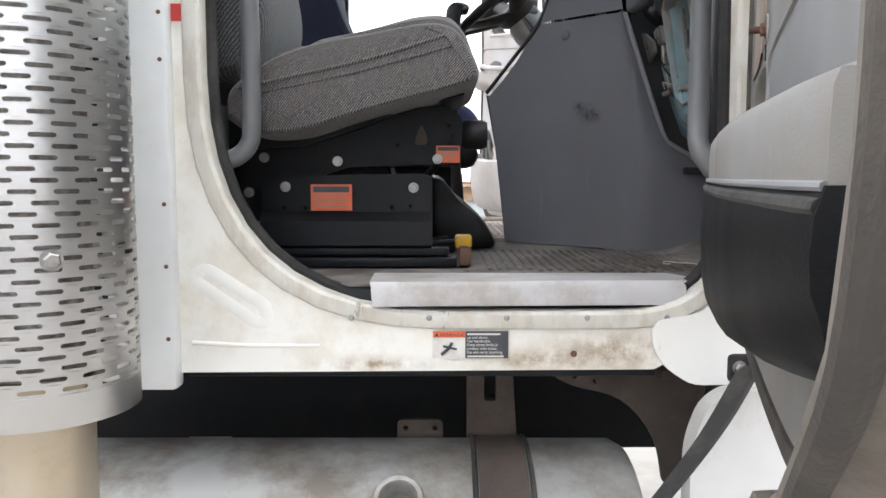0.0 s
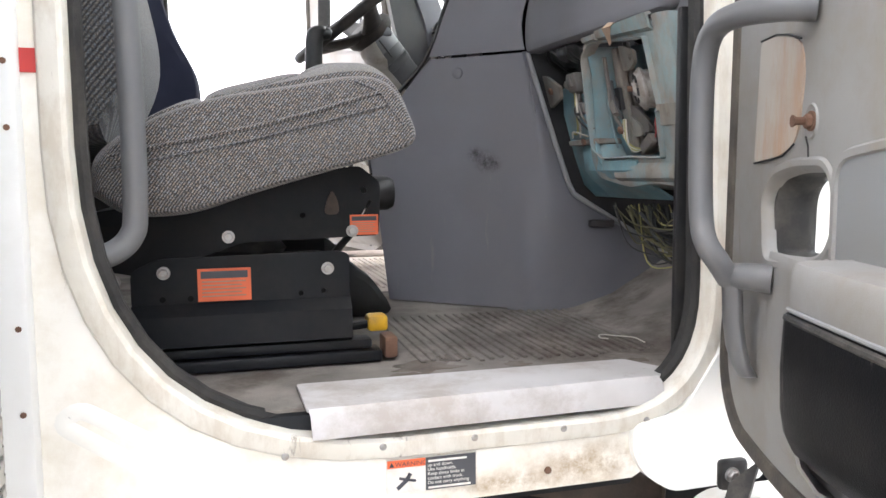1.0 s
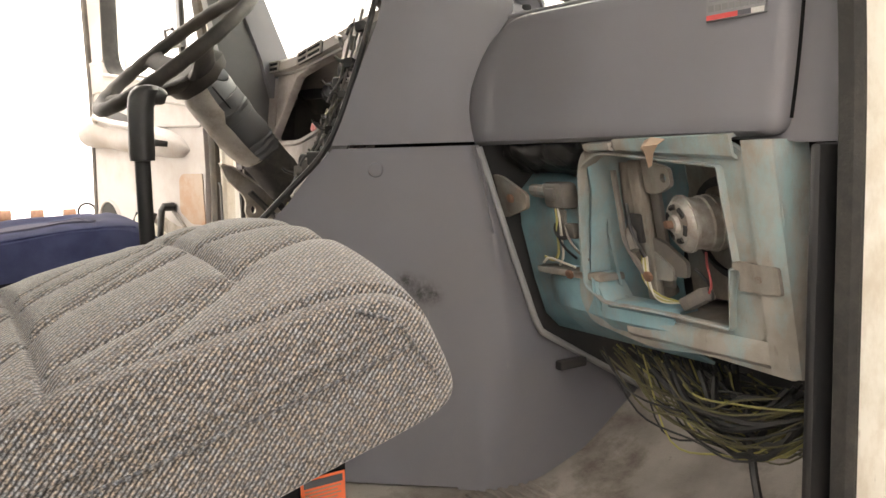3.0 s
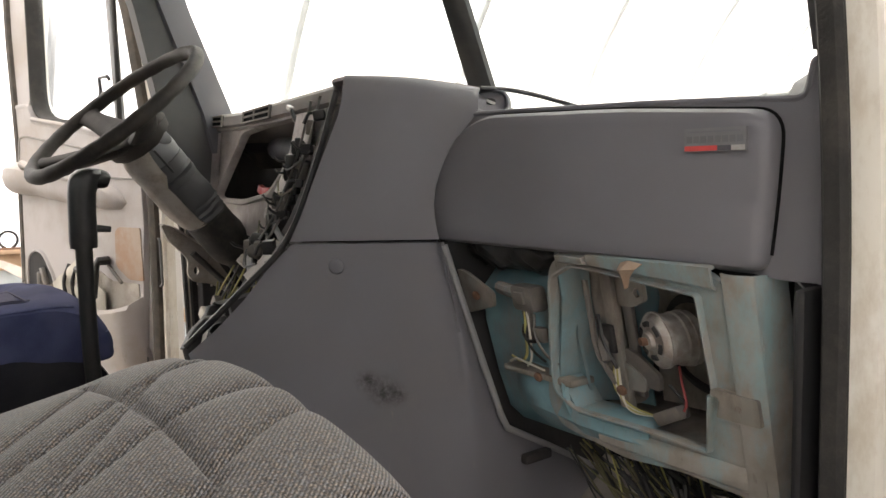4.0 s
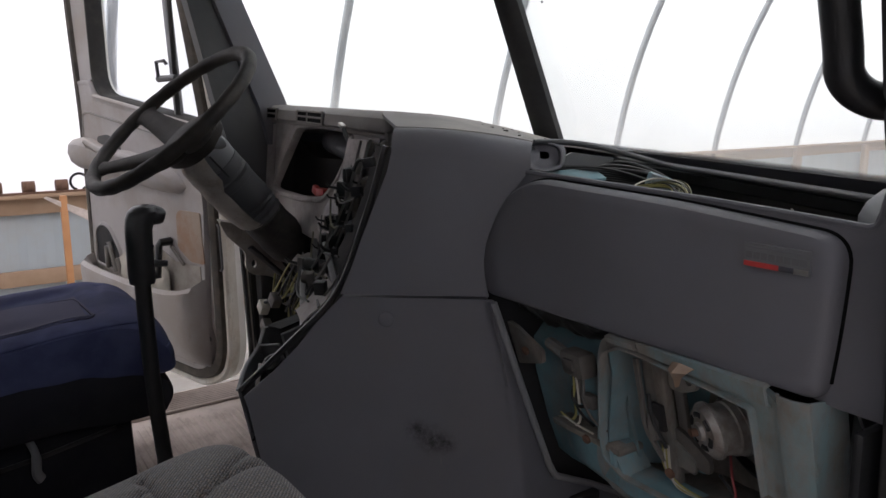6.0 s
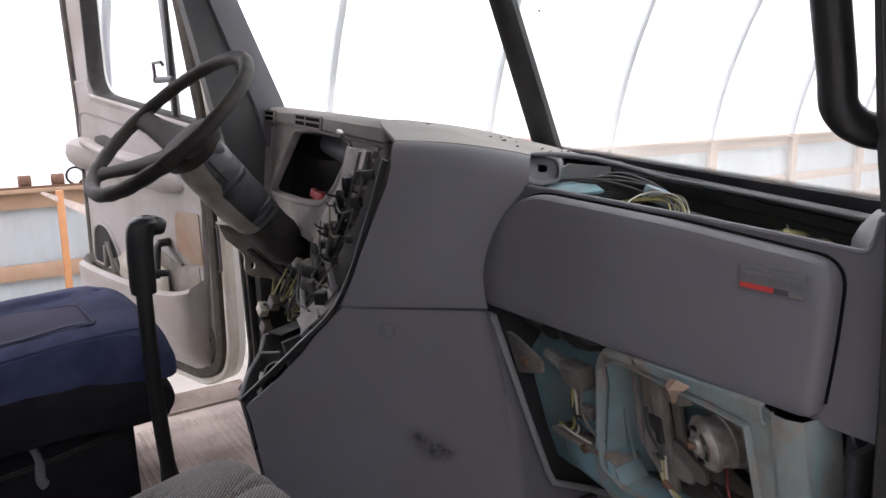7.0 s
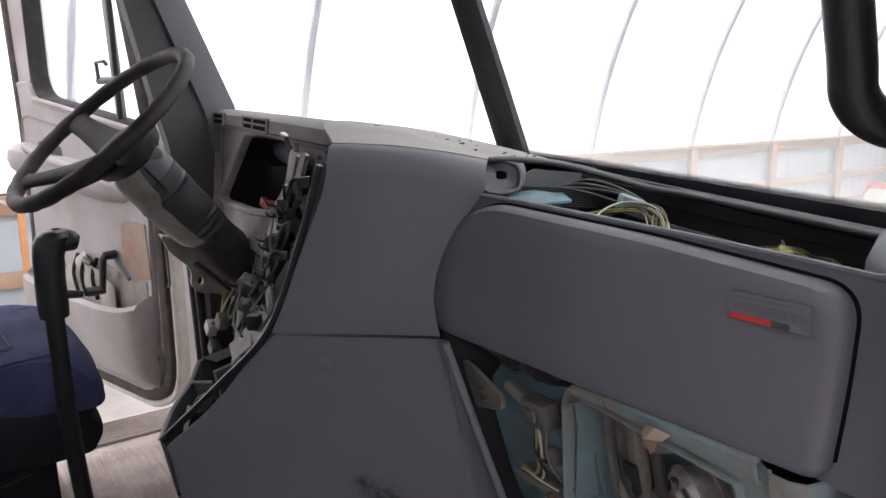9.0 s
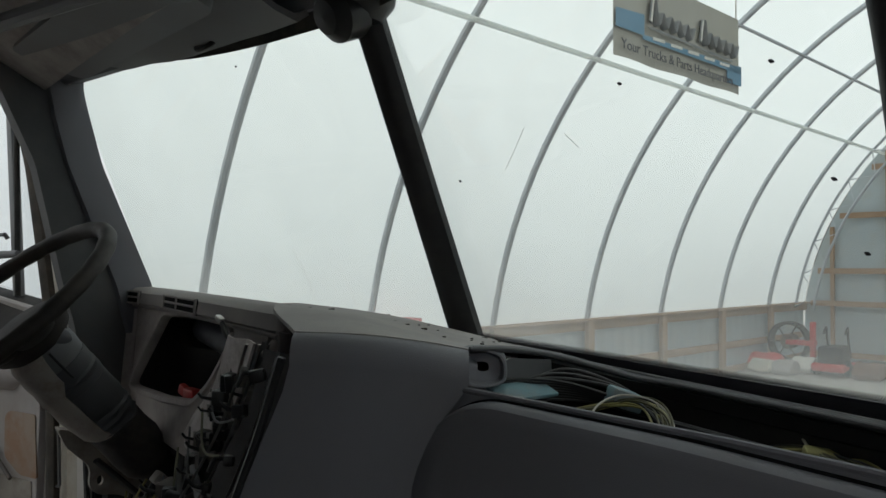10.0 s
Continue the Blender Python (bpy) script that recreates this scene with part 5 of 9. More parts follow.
part("tray_rim", tube(far_rim + [rb.lerp(rc_, 0.5), rc_], 0.0035, 8, flat=0.6), M_trim_mid, tray, "thin worn rim of the bin")
rd0, rd1 = Vector((0.363, 2.519, 1.719)), Vector((0.425, 2.505, 1.738))
part("tray_step", skin([[ra + Vector((0.002, -0.002, 0.002)), rd0 + Vector((0.004, 0.03, -0.030))], [ra + down * 0.5, rd0 + down * 0.6]], thick=0.004), M_pillar, tray)
part("step_rim", tube([ra, rd0 + Vector((0.004, 0.03, -0.030))], 0.003, 6), M_trim_mid, tray)
part("tray_divider", skin([[rd0, rd1], [rd0 + down * 0.5, rd1 + down * 0.5]], thick=0.004), M_pillar, tray)
part("divider_rim", tube([rd0 + down * 0.3, rd0, rd0.lerp(rd1, 0.5), rd1], 0.003, 6), M_trim_mid, tray)
part("tray_tongue", skin([[rb + Vector((0.006, -0.012, 0.006)), rc_ + Vector((0.0, -0.012, 0.008))], [rb + Vector((0.022, -0.05, 0.004)), rc_ + Vector((0.012, -0.05, 0.008))]], thick=0.004), M_black, tray)
part("bin_socket", revolve([(0.014, 0.0), (0.020, 0.0), (0.021, 0.016), (0.015, 0.018), (0.014, 0.004), (0.0, 0.003)], (0.345, 2.520, 1.655), (-0.5, -0.2, 0.8), 18), M_black, tray, "black round socket in the bin")
part("bin_tag", box((-0.004, -0.0015, -0.022), (0.004, 0.0015, 0.022), 0.001, Matrix.Translation((0.302, 2.495, 1.655)) @ pose(0, 0, 0, -18, 12, -25)), M_label_white, tray, "pale torn tag hanging in the bin")
part("knee_bolster", skin([[(0.60, 2.60, 1.70), (0.70, 3.05, 1.62), (0.72, 3.49, 1.60)], [(0.66, 2.60, 1.40), (0.84, 3.05, 1.36), (0.88, 3.49, 1.36)]], thick=0.01), M_dark_in, dash)
bracket = rounded([(0.500, 1.825), (0.535, 1.815), (0.640, 1.738), (0.735, 1.600), (0.715, 1.585), (0.645, 1.636), (0.590, 1.645), (0.570, 1.672), (0.578, 1.715), (0.520, 1.776)], [0.01, 0.02, 0.04, 0.01, 0.01, 0.03, 0.02, 0.02, 0.03, 0.01], 4)
part("column_bracket", plate(bracket, [[(0.598 + 0.008 * math.cos(a), 1.680 + 0.012 * math.sin(a)) for a in np.linspace(0, 5.7, 10)]], plane_map((0, 3.36, 0), (1, 0, 0), (0, 0, 1)), -0.012, 0.0), M_cover, dash, "pale bare column bracket")
part("bracket_flange", skin([[(0.500, 3.335, 1.826), (0.535, 3.335, 1.816), (0.640, 3.335, 1.740)], [(0.500, 3.372, 1.828), (0.535, 3.372, 1.818), (0.640, 3.372, 1.742)]], thick=0.004), M_cover, dash)
part("bracket_strut", tube([(0.585, 3.345, 1.735), (0.66, 3.34, 1.655), (0.75, 3.33, 1.56)], 0.014, 8, flat=0.5), M_black, dash)
part("column_clamp", box((-0.018, -0.015, -0.014), (0.018, 0.015, 0.014), 0.004, Matrix.Translation((0.645, 3.10, 1.725)) @ pose(0, 0, 0, 0, 45, 0)), M_cover, dash, "pale clamp at the column foot")
part("driver_kick_panel", box((0.64, 3.44, FLOOR), (1.1, 3.50, 1.75), 0.01), M_dark_in, dash)

# ---------------------------------------------------------------- seats
def cushion(profile, y0, y1, power=4.0, nv=28, dent=None, crown=0.0, nu=8):
    """A stuffed cushion: a closed side profile (x, z), pulled in towards both flanks."""
    prof = curve([(p[0], 0, p[1]) for p in profile + profile[:1]], nu)[:-1]
    cx = sum(p.x for p in prof) / len(prof)
    cz = sum(p.z for p in prof) / len(prof)
    rows = []
    for j in range(nv + 1):
        v = -1 + 2 * j / nv
        vv = math.copysign(abs(v) ** 0.7, v)
        s = (1 - abs(vv) ** power) ** (1 / power) if abs(vv) < 1 else 0.0
        s = 0.55 + 0.45 * s if abs(v) < 1 else 0.45
        y = (y0 + y1) / 2 + (y1 - y0) / 2 * vv
        row = []
        for p in prof:
            q = Vector((cx + (p.x - cx) * (0.7 + 0.3 * (s - 0.45) / 0.55), y, cz + (p.z - cz) * (0.55 + 0.45 * (s - 0.45) / 0.55)))
            if p.z > cz:
                q.z += crown * (1 - vv * vv)
            if dent:
                q += dent(q, vv)
            row.append(q)
        rows.append(row)
    bm = skin(rows, closed_v=True)
    bm.verts.ensure_lookup_table()
    n = len(prof)
    bm.faces.new([bm.verts[i] for i in range(n)])
    bm.faces.new([bm.verts[len(bm.verts) - n + i] for i in range(n)])
    return bm


SEAMS = [((-0.30, 1.53), (-0.155, 1.685)), ((-0.155, 1.685), (-0.003, 1.865)), ((-0.003, 1.865), (0.18, 2.09)), ((-0.155, 1.700), (0.003, 1.779)), ((0.003, 1.779), (0.19, 1.79)),
         ((0.004, 1.656), (0.18, 1.745)), ((-0.16, 1.592), (0.004, 1.648)), ((-0.15, 1.53), (-0.01, 1.63)), ((0.0, 1.905), (0.18, 1.985)), ((0.005, 1.64), (-0.004, 2.06)),
         ((-0.158, 1.55), (-0.162, 2.06)), ((-0.155, 1.80), (-0.003, 1.90)), ((-0.155, 1.86), (0.0, 2.03)), ((-0.30, 1.66), (-0.16, 1.80)), ((-0.30, 1.80), (-0.16, 1.86)), ((-0.30, 1.90), (-0.16, 2.02))]


def quilt(q, v):
    """Stitched seams pressed into the top."""
    top = 1.60 + 0.115 * min(1.0, max(0.0, (q.x + 0.30) / 0.36))
    if q.z < top - 0.05 or abs(v) > 0.93:
        return Vector((0, 0, 0))
    rise = (1 - v * v) * (0.012 + 0.030 * min(1.0, max(0.0, (q.x + 0.26) / 0.30))) * min(1.0, (q.z - top + 0.05) / 0.05)
    p = Vector((q.x, q.y))
    best = 1.0
    for a, b in SEAMS:
        a, b = Vector(a), Vector(b)
        k = min(1.0, max(0.0, (p - a).dot(b - a) / (b - a).length_squared))
        best = min(best, (p - a.lerp(b, k)).length)
    return Vector((0, 0, rise - 0.008 * math.exp(-(best / 0.0045) ** 2) + 0.005 * (1 - math.exp(-(best / 0.02) ** 2)) - 0.003))


def seam_on(bm, pts, towards, lift=0.0005):
    """Lays a line on a cushion: each point is dropped on to it along a direction."""
    tree = BVHTree.FromBMesh(bm)
    d = Vector(towards).normalized()
    out = []
    for p in curve(pts, 8):
        hit = tree.ray_cast(p - d * 0.3, d)[0]
        if hit is not None:
            out.append(hit - d * lift)
    return out


ps = thing("passenger_seat", "grey twill suspension seat on a black steel base", "seat")
prof = [(-0.325, 1.53), (-0.315, 1.585), (-0.245, 1.640), (-0.18, 1.668), (-0.12, 1.684), (-0.03, 1.700), (0.06, 1.717), (0.112, 1.716), (0.145, 1.696), (0.168, 1.656), (0.178, 1.622), (0.163, 1.602), (0.115, 1.586), (0.045, 1.567), (-0.083, 1.530), (-0.18, 1.500), (-0.27, 1.498)]
cb_ = cushion(prof, 1.540, 2.115, 7.0, 200, quilt, 0.0, 20)
side_lines = [seam_on(cb_, pts, (0, 1, 0)) for pts in (
    [(-0.29, 1.5, 1.588), (-0.236, 1.5, 1.600), (-0.124, 1.5, 1.624), (-0.012, 1.5, 1.651), (0.108, 1.5, 1.688)], [(-0.29, 1.5, 1.570), (-0.236, 1.5, 1.582), (-0.10, 1.5, 1.610), (0.02, 1.5, 1.640), (0.122, 1.5, 1.668)], [(0.07, 1.5, 1.704), (0.108, 1.5, 1.688), (0.127, 1.5, 1.662), (0.148, 1.5, 1.636)])]
part("seat_cushion", cb_, M_twill, ps, "worn quilted grey twill cushion")
for k, ln in enumerate(side_lines):
    if len(ln) > 2:
        part(("side_piping", "side_seam", "corner_seam")[k], tube(ln, (0.0034, 0.002, 0.0018)[k], 6), (M_twill, M_twill_dark, M_twill_dark)[k], ps)
back = [(-0.30, 1.60), (-0.24, 1.75), (-0.27, 1.95), (-0.33, 2.2), (-0.42, 2.32), (-0.50, 2.25), (-0.47, 1.9), (-0.42, 1.6)]
part("backrest", cushion(back, 1.56, 2.04, 4.0, 20, nu=6), M_twill_dark, ps, "dark woven backrest")
part("backrest_bolster", cushion([(-0.295, 1.66), (-0.255, 1.78), (-0.275, 1.95), (-0.34, 2.15), (-0.40, 2.1), (-0.37, 1.85), (-0.34, 1.66)], 1.93, 2.03, 3.0, 10, nu=5), M_bolster, ps, "pale teal backrest bolster")

upper = [(-0.34, 1.40), (-0.27, 1.385), (-0.10, 1.44), (0.145, 1.447), (0.148, 1.545), (0.11, 1.575), (0.02, 1.565), (-0.16, 1.50), (-0.34, 1.475)]
holes_u = [[(0.118 + 0.006 * math.cos(a), 1.53 + 0.006 * math.sin(a)) for a in np.linspace(0, 5.6, 8)],
           [(0.122 + 0.005 * math.cos(a) + (0.008 if math.cos(a) > 0 else -0.008) * 0.6, 1.497 + 0.004 * math.sin(a) + (0.012 if math.cos(a) > 0 else -0.012)) for a in np.linspace(0.3, 6.0, 10)]]
for y in (1.745, 2.02):
    m3 = plane_map((0, y, 0), (1, 0, 0), (0, 0, 1))
    part("upper_side_plate", plate(rounded(upper, 0.008, 2), holes_u, m3, -0.006, 0.0), M_steel_black, ps)
part("cushion_pan", plate([(-0.34, 1.475), (-0.20, 1.485), (-0.06, 1.525), (0.02, 1.565), (0.15, 1.592), (0.15, 1.604), (0.02, 1.578), (-0.06, 1.54), (-0.34, 1.50)], [], plane_map((0, 1.70, 0), (1, 0, 0), (0, 0, 1)), -0.36, 0.0), M_steel_black, ps)
part("front_knob", revolve([(0.0, 0.0), (0.03, 0.0), (0.036, 0.01), (0.036, 0.05), (0.03, 0.062), (0.0, 0.064)], (0.15, 1.94, 1.52), (1, 0, 0), 20), M_black, ps)
for y in (1.70, 2.055):
    m3 = plane_map((0, y, 0), (1, 0, 0), (0, 0, 1))
    lowp = rounded([(-0.285, 1.335), (0.082, 1.335), (0.082, 1.42), (0.06, 1.425), (-0.24, 1.42), (-0.285, 1.40)], 0.012, 3)
    part("lower_side_plate", plate(lowp, [[(0.035 + 0.005 * math.cos(a), 1.355 + 0.005 * math.sin(a)) for a in np.linspace(0, 5.6, 8)], [(-0.005 + 0.005 * math.cos(a), 1.352 + 0.005 * math.sin(a)) for a in np.linspace(0, 5.6, 8)]], m3, -0.006, 0.0), M_steel_black, ps)
part("base_skirt", skin([[(x, y, z) for x in (-0.285, 0.082)] for y, z in ((1.70, 1.34), (1.682, 1.322), (1.68, 1.275), (1.69, 1.27))], thick=0.004), M_steel_black, ps)
part("base_box", box((-0.28, 1.72, 1.262), (0.078, 2.04, 1.395), 0.01), M_dark_in, ps)
for y in (1.675, 2.0):
    part("slide_rail", box((-0.30, y, 1.226), (0.135, y + 0.055, 1.246), 0.004), M_steel_black, ps)
    part("slide_runner", box((-0.30, y + 0.008, 1.249), (0.118, y + 0.05, 1.266), 0.004), M_steel_black, ps)
part("rail_end_stop", box((0.14, 1.68, 1.228), (0.165, 1.735, 1.268), 0.006, None), M_rust, ps, "rusty rail end stop")
part("slide_handle", box((0.132, 1.80, 1.254), (0.172, 1.845, 1.285), 0.007), M_yellow, ps, "yellow slide release handle")
part("handle_bar", tube([(0.05, 1.81, 1.262), (0.135, 1.815, 1.268)], 0.008, 8), M_steel_black, ps)
for a, b in (((-0.24, 1.395), (-0.12, 1.465)), ((0.045, 1.395), (0.105, 1.46))):
    part("scissor_arm", add_tube(bmesh.new(), [(a[0], 1.762, a[1]), (b[0], 1.762, b[1])], 0.015, 8, True, 0.35), M_steel_black, ps)
part("air_bellows", revolve([(0.0, 0), (0.07, 0), (0.085, 0.02), (0.07, 0.04), (0.085, 0.06), (0.07, 0.08), (0.085, 0.10), (0.07, 0.12), (0, 0.12)], (-0.10, 1.87, 1.40), (0, 0, 1), 24), M_rubber, ps)
for x, z, y in ((-0.232, 1.397, 1.70), (0.042, 1.395, 1.70), (-0.125, 1.452, 1.739), (0.093, 1.457, 1.739), (-0.285, 1.46, 1.739), (-0.31, 1.385, 1.70)):
    bolt(ps, (x, y - 0.006, z), (0, -1, 0), 0.0082)
part("rust_patch", plate(rounded([(0.042, 1.487), (0.072, 1.487), (0.068, 1.515), (0.058, 1.532), (0.049, 1.515)], [0.012, 0.012, 0.01, 0.006, 0.01], 4), [], plane_map((0, 1.739, 0), (1, 0, 0), (0, 0, 1)), 0, 0.003), M_strap, ps, "brown rusty tab")
# black discs paint the shade in holes that aren't cut through
for x, z in ((0.005, 1.487), (-0.235, 1.352), (-0.19, 1.352)):
    part("plate_hole_shade", disc((x, 1.7385 if z > 1.45 else 1.6935, z), (0, -1, 0), 0.005, 0.0006, 12), M_void, ps)


def warn_label(parent, x0, x1, z0, z1, y):
    lb = part("warning_label", box((x0, y - 0.0012, z0), (x1, y, z1)), M_orange, parent, "orange warning label with illegible lines")
    w, h = x1 - x0, z1 - z0
    part("label_header", box((x0 + 0.06 * w, y - 0.002, z1 - 0.30 * h), (x1 - 0.06 * w, y - 0.0013, z1 - 0.08 * h)), M_label_dark, lb)
    for k in range(5):
        zz = z1 - (0.40 + 0.11 * k) * h
        part("label_line", box((x0 + 0.08 * w, y - 0.0018, zz - 0.018 * h), (x1 - (0.10 + 0.08 * (k % 2)) * w, y - 0.0013, zz + 0.018 * h)), M_rust_panel, lb)


warn_label(ps, -0.178, -0.090, 1.346, 1.402, 1.6935)
warn_label(ps, 0.090, 0.142, 1.449, 1.486, 1.7385)

ds = thing("driver_seat", "navy blue velour driver seat on a black base", "seat")


def dimple(q, v):
    """Side bolsters, a sunken middle, a front roll and a few soft folds."""
    if q.z < 1.62:
        return 0.004 * noise.noise_vector(q * 12)
    inside = 1 / (1 + math.exp((abs(v) - 0.56) / 0.035)) / (1 + math.exp((q.x - 0.085) / 0.012))
    fold = math.exp(-((q.x - 0.115 - 0.05 * v) / 0.016) ** 2) * (0.3 + 0.7 * (abs(v) < 0.6))
    return Vector((0, 0, -0.020 * inside - 0.007 * fold + 0.007 * noise.noise(q * 8)))


dprof = [(-0.28, 1.565), (-0.285, 1.64), (-0.15, 1.672), (0.0, 1.690), (0.13, 1.690), (0.20, 1.668), (0.242, 1.62), (0.252, 1.578), (0.234, 1.546), (0.1, 1.548), (-0.15, 1.556)]
dcush = cushion(dprof, 2.90, 3.44, 4.5, 80, dimple, 0.014, 14)
top_tree = BVHTree.FromBMesh(dcush)
drop = lambda x, y, lift: next((Vector((h.x, h.y, h.z + lift)) for h in (top_tree.ray_cast(Vector((x, y, 1.9)), Vector((0, 0, -1)))[0],) if h is not None), Vector((x, y, 1.68)))
welt = rounded([(-0.215, 2.985), (0.090, 2.970), (0.072, 3.215), (-0.215, 3.30)], [0.02, 0.04, 0.05, 0.02], 5)
welt_line = [drop(x, y, 0.001) for x, y in welt + welt[:1]]
inset_rows = [[drop(x, 2.99 + (3.215 + 0.085 * (0.08 - x) / 0.3 - 2.99) * k / 14, 0.0015) for k in range(15)] for x in np.linspace(-0.21, 0.075, 14)]
edge_line = [drop(x, y, 0.0005) for x, y in ((-0.25, 2.918), (-0.15, 2.914), (-0.05, 2.912), (0.05, 2.912), (0.12, 2.916), (0.165, 2.93))]
part("seat_cushion", dcush, M_velour, ds, "navy velour seat cushion")
part("cushion_inset", skin(inset_rows, thick=-0.001), M_velour_light, ds, "slate grey inset panel of the cushion")
part("inset_welt", tube(welt_line, 0.0032, 6), M_velour_light, ds)
part("edge_welt", tube(curve(edge_line, 4), 0.0035, 6), M_velour, ds)
part("cushion_boxing", cushion([(-0.285, 1.45), (-0.285, 1.60), (-0.1, 1.615), (0.12, 1.60), (0.205, 1.545), (0.236, 1.512), (0.228, 1.475), (0.19, 1.452), (0.0, 1.455)], 2.898, 3.442, 6.0, 30, lambda q, v: 0.006 * noise.noise_vector(q * 11), 0.0, 7), M_boxing, ds, "black lower boxing of the cushion")
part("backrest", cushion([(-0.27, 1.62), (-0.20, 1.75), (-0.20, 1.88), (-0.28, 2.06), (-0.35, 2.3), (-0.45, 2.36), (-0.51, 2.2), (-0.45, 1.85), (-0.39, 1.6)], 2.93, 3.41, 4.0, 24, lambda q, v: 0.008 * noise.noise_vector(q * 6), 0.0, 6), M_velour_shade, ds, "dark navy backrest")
part("seat_base", box((-0.26, 2.99, FLOOR), (0.14, 3.36, 1.46), 0.02), M_dark_in, ds)
part("side_cover", box((-0.30, 2.950, 1.25), (0.136, 2.985, 1.455), 0.012), M_boxing, ds, "black side cover of the seat base")
part("cover_ridge", tube([(-0.29, 2.948, 1.375), (-0.05, 2.946, 1.405), (0.10, 2.948, 1.432)], 0.006, 6), M_black, ds)
part("tilt_lever", tube(curve([(-0.085, 2.94, 1.455), (-0.075, 2.915, 1.425), (-0.078, 2.912, 1.385), (-0.07, 2.915, 1.365)], 4), [0.010] * 5 + [0.0125] * 8, 10, flat=0.7), M_handle, ds, "grey tilt lever under the cushion")

# ---------------------------------------------------------------- doors
# driver's door, swung wide
dd = thing("driver_door", "open driver door with light grey trim and map pocket", "door")
d3 = plane_map((0.625, 3.58, 0), (-0.27, 0.963, 0), (0, 0, 1))
DS = 1 if (d3(0, 0, 1) - d3(0, 0, 0)).x < 0 else -1
door_in = d3(0, 0, DS) - d3(0, 0, 0)
win = rounded([(0.110, 2.088), (0.885, 2.200), (0.862, 2.765), (0.335, 2.765), (0.205, 2.50)], [0.015, 0.10, 0.06, 0.05, 0.05], 7)
shell = rounded([(0.088, 1.30), (0.135, 1.205), (0.27, 1.140), (0.96, 1.145), (1.10, 1.29), (1.105, 1.45), (1.072, 1.92), (1.066, 2.12), (1.080, 2.56), (1.06, 2.77), (0.99, 2.835), (0.32, 2.835), (0.16, 2.56), (0.072, 2.10), (0.070, 1.77)], [0.06, 0.06, 0.08, 0.08, 0.10, 0.08, 0.05, 0.05, 0.1, 0.06, 0.05, 0.08, 0.1, 0.05, 0.1], 5)
part("door_skin", plate(shell, [win], d3, -0.055 * DS, 0.0), M_white, dd, "white painted outer door shell")
# rolled metal flange, the dusty rubber round it and the trim panel inside both
part("door_flange", ring_sweep(shell, [(0.0, -0.030 * DS), (0.003, 0.002 * DS), (-0.006, 0.010 * DS), (-0.020, 0.009 * DS), (-0.026, 0.001 * DS)], d3), M_flange, dd, "grimy cream painted door flange")
part("door_edge_seal", ring_sweep(shell, [(-0.024, 0.001 * DS), (-0.030, 0.020 * DS), (-0.046, 0.027 * DS), (-0.062, 0.024 * DS), (-0.070, 0.010 * DS), (-0.072, 0.0)], d3), M_seal_brown, dd, "dusty brown rubber seal round the door")
belt = [(0.885 - 0.028 * k, 2.186 - 0.0041 * k) for k in range(26)]
trim = rounded([(0.186, 1.345), (0.205, 1.255), (0.275, 1.205), (0.93, 1.21), (1.030, 1.33), (1.046, 1.48), (1.030, 1.95), (1.030, 2.248), (0.915, 2.248), (0.893, 2.205)], [0.05, 0.05, 0.06, 0.08, 0.08, 0.05, 0.02, 0.012, 0.02, 0.02], 5) + belt + [(0.170, 2.075), (0.165, 1.80)]
part("door_trim_panel", plate(trim, [], d3, 0.001 * DS, 0.020 * DS), M_trim, dd, "dusty grey inner door trim")
part("trim_edge", ring_sweep(trim, [(0.004, 0.001 * DS), (0.004, 0.014 * DS), (0.0, 0.021 * DS), (-0.010, 0.022 * DS), (-0.014, 0.020 * DS)], d3), M_trim, dd)
part("window_post_trim", plate(rounded([(0.905, 2.250), (1.014, 2.250), (1.012, 2.70), (0.90, 2.72), (0.885, 2.60)], 0.01, 3), [], d3, 0.001 * DS, 0.012 * DS), M_trim, dd)
part("window_gasket", ring_sweep(win, [(0.013, 0.001 * DS), (0.012, 0.016 * DS), (0.003, 0.017 * DS), (-0.003, 0.006 * DS), (-0.003, -0.045 * DS)], d3), M_seal, dd, "black rubber window gasket")
part("belt_ledge", tube([d3(a, z + 0.004, 0.018 * DS) for a, z in belt + [(0.150, 2.078)]], 0.009, 8), M_trim, dd)
g = part("window_glass", plate(win, [], d3, -0.034 * DS, -0.029 * DS), M_glass_side, dd, "clear side window glass")
g.visible_shadow = False
part("vent_window_bar", box((-0.013, -0.012, 0.0), (0.013, 0.012, 0.62), 0.003, Matrix.Translation(d3(0.318, 2.122, -0.012 * DS)) @ pose(0, 0, 0, 0, 2.0, 106)), M_trim_mid, dd, "grey vent window divider bar")
part("divider_rubber", tube([d3(0.300, 2.122, 0.002 * DS), d3(0.284, 2.74, 0.002 * DS)], 0.008, 8), M_seal, dd)
lt = part("vent_latch", tube([d3(0.365, 2.242, 0.026 * DS), d3(0.363, 2.300, 0.03 * DS), d3(0.318, 2.302, 0.026 * DS), d3(0.318, 2.290, 0.018 * DS)], 0.0065, 8), M_handle, dd, "bent vent window latch")
part("latch_pivot", tube([d3(0.375, 2.243, 0.020 * DS), d3(0.262, 2.245, 0.020 * DS)], [0.012, 0.010], 10), M_handle, lt)
# recessed upper pad with its moulded border
pad = rounded([(1.012, 1.985), (0.990, 2.122), (0.945, 2.128), (0.17, 2.018), (0.17, 1.955)], [0.02, 0.03, 0.03, 0.02, 0.02], 5)
part("upper_trim_pad", plate(pad, [], d3, 0.019 * DS, 0.0225 * DS), M_trim, dd)
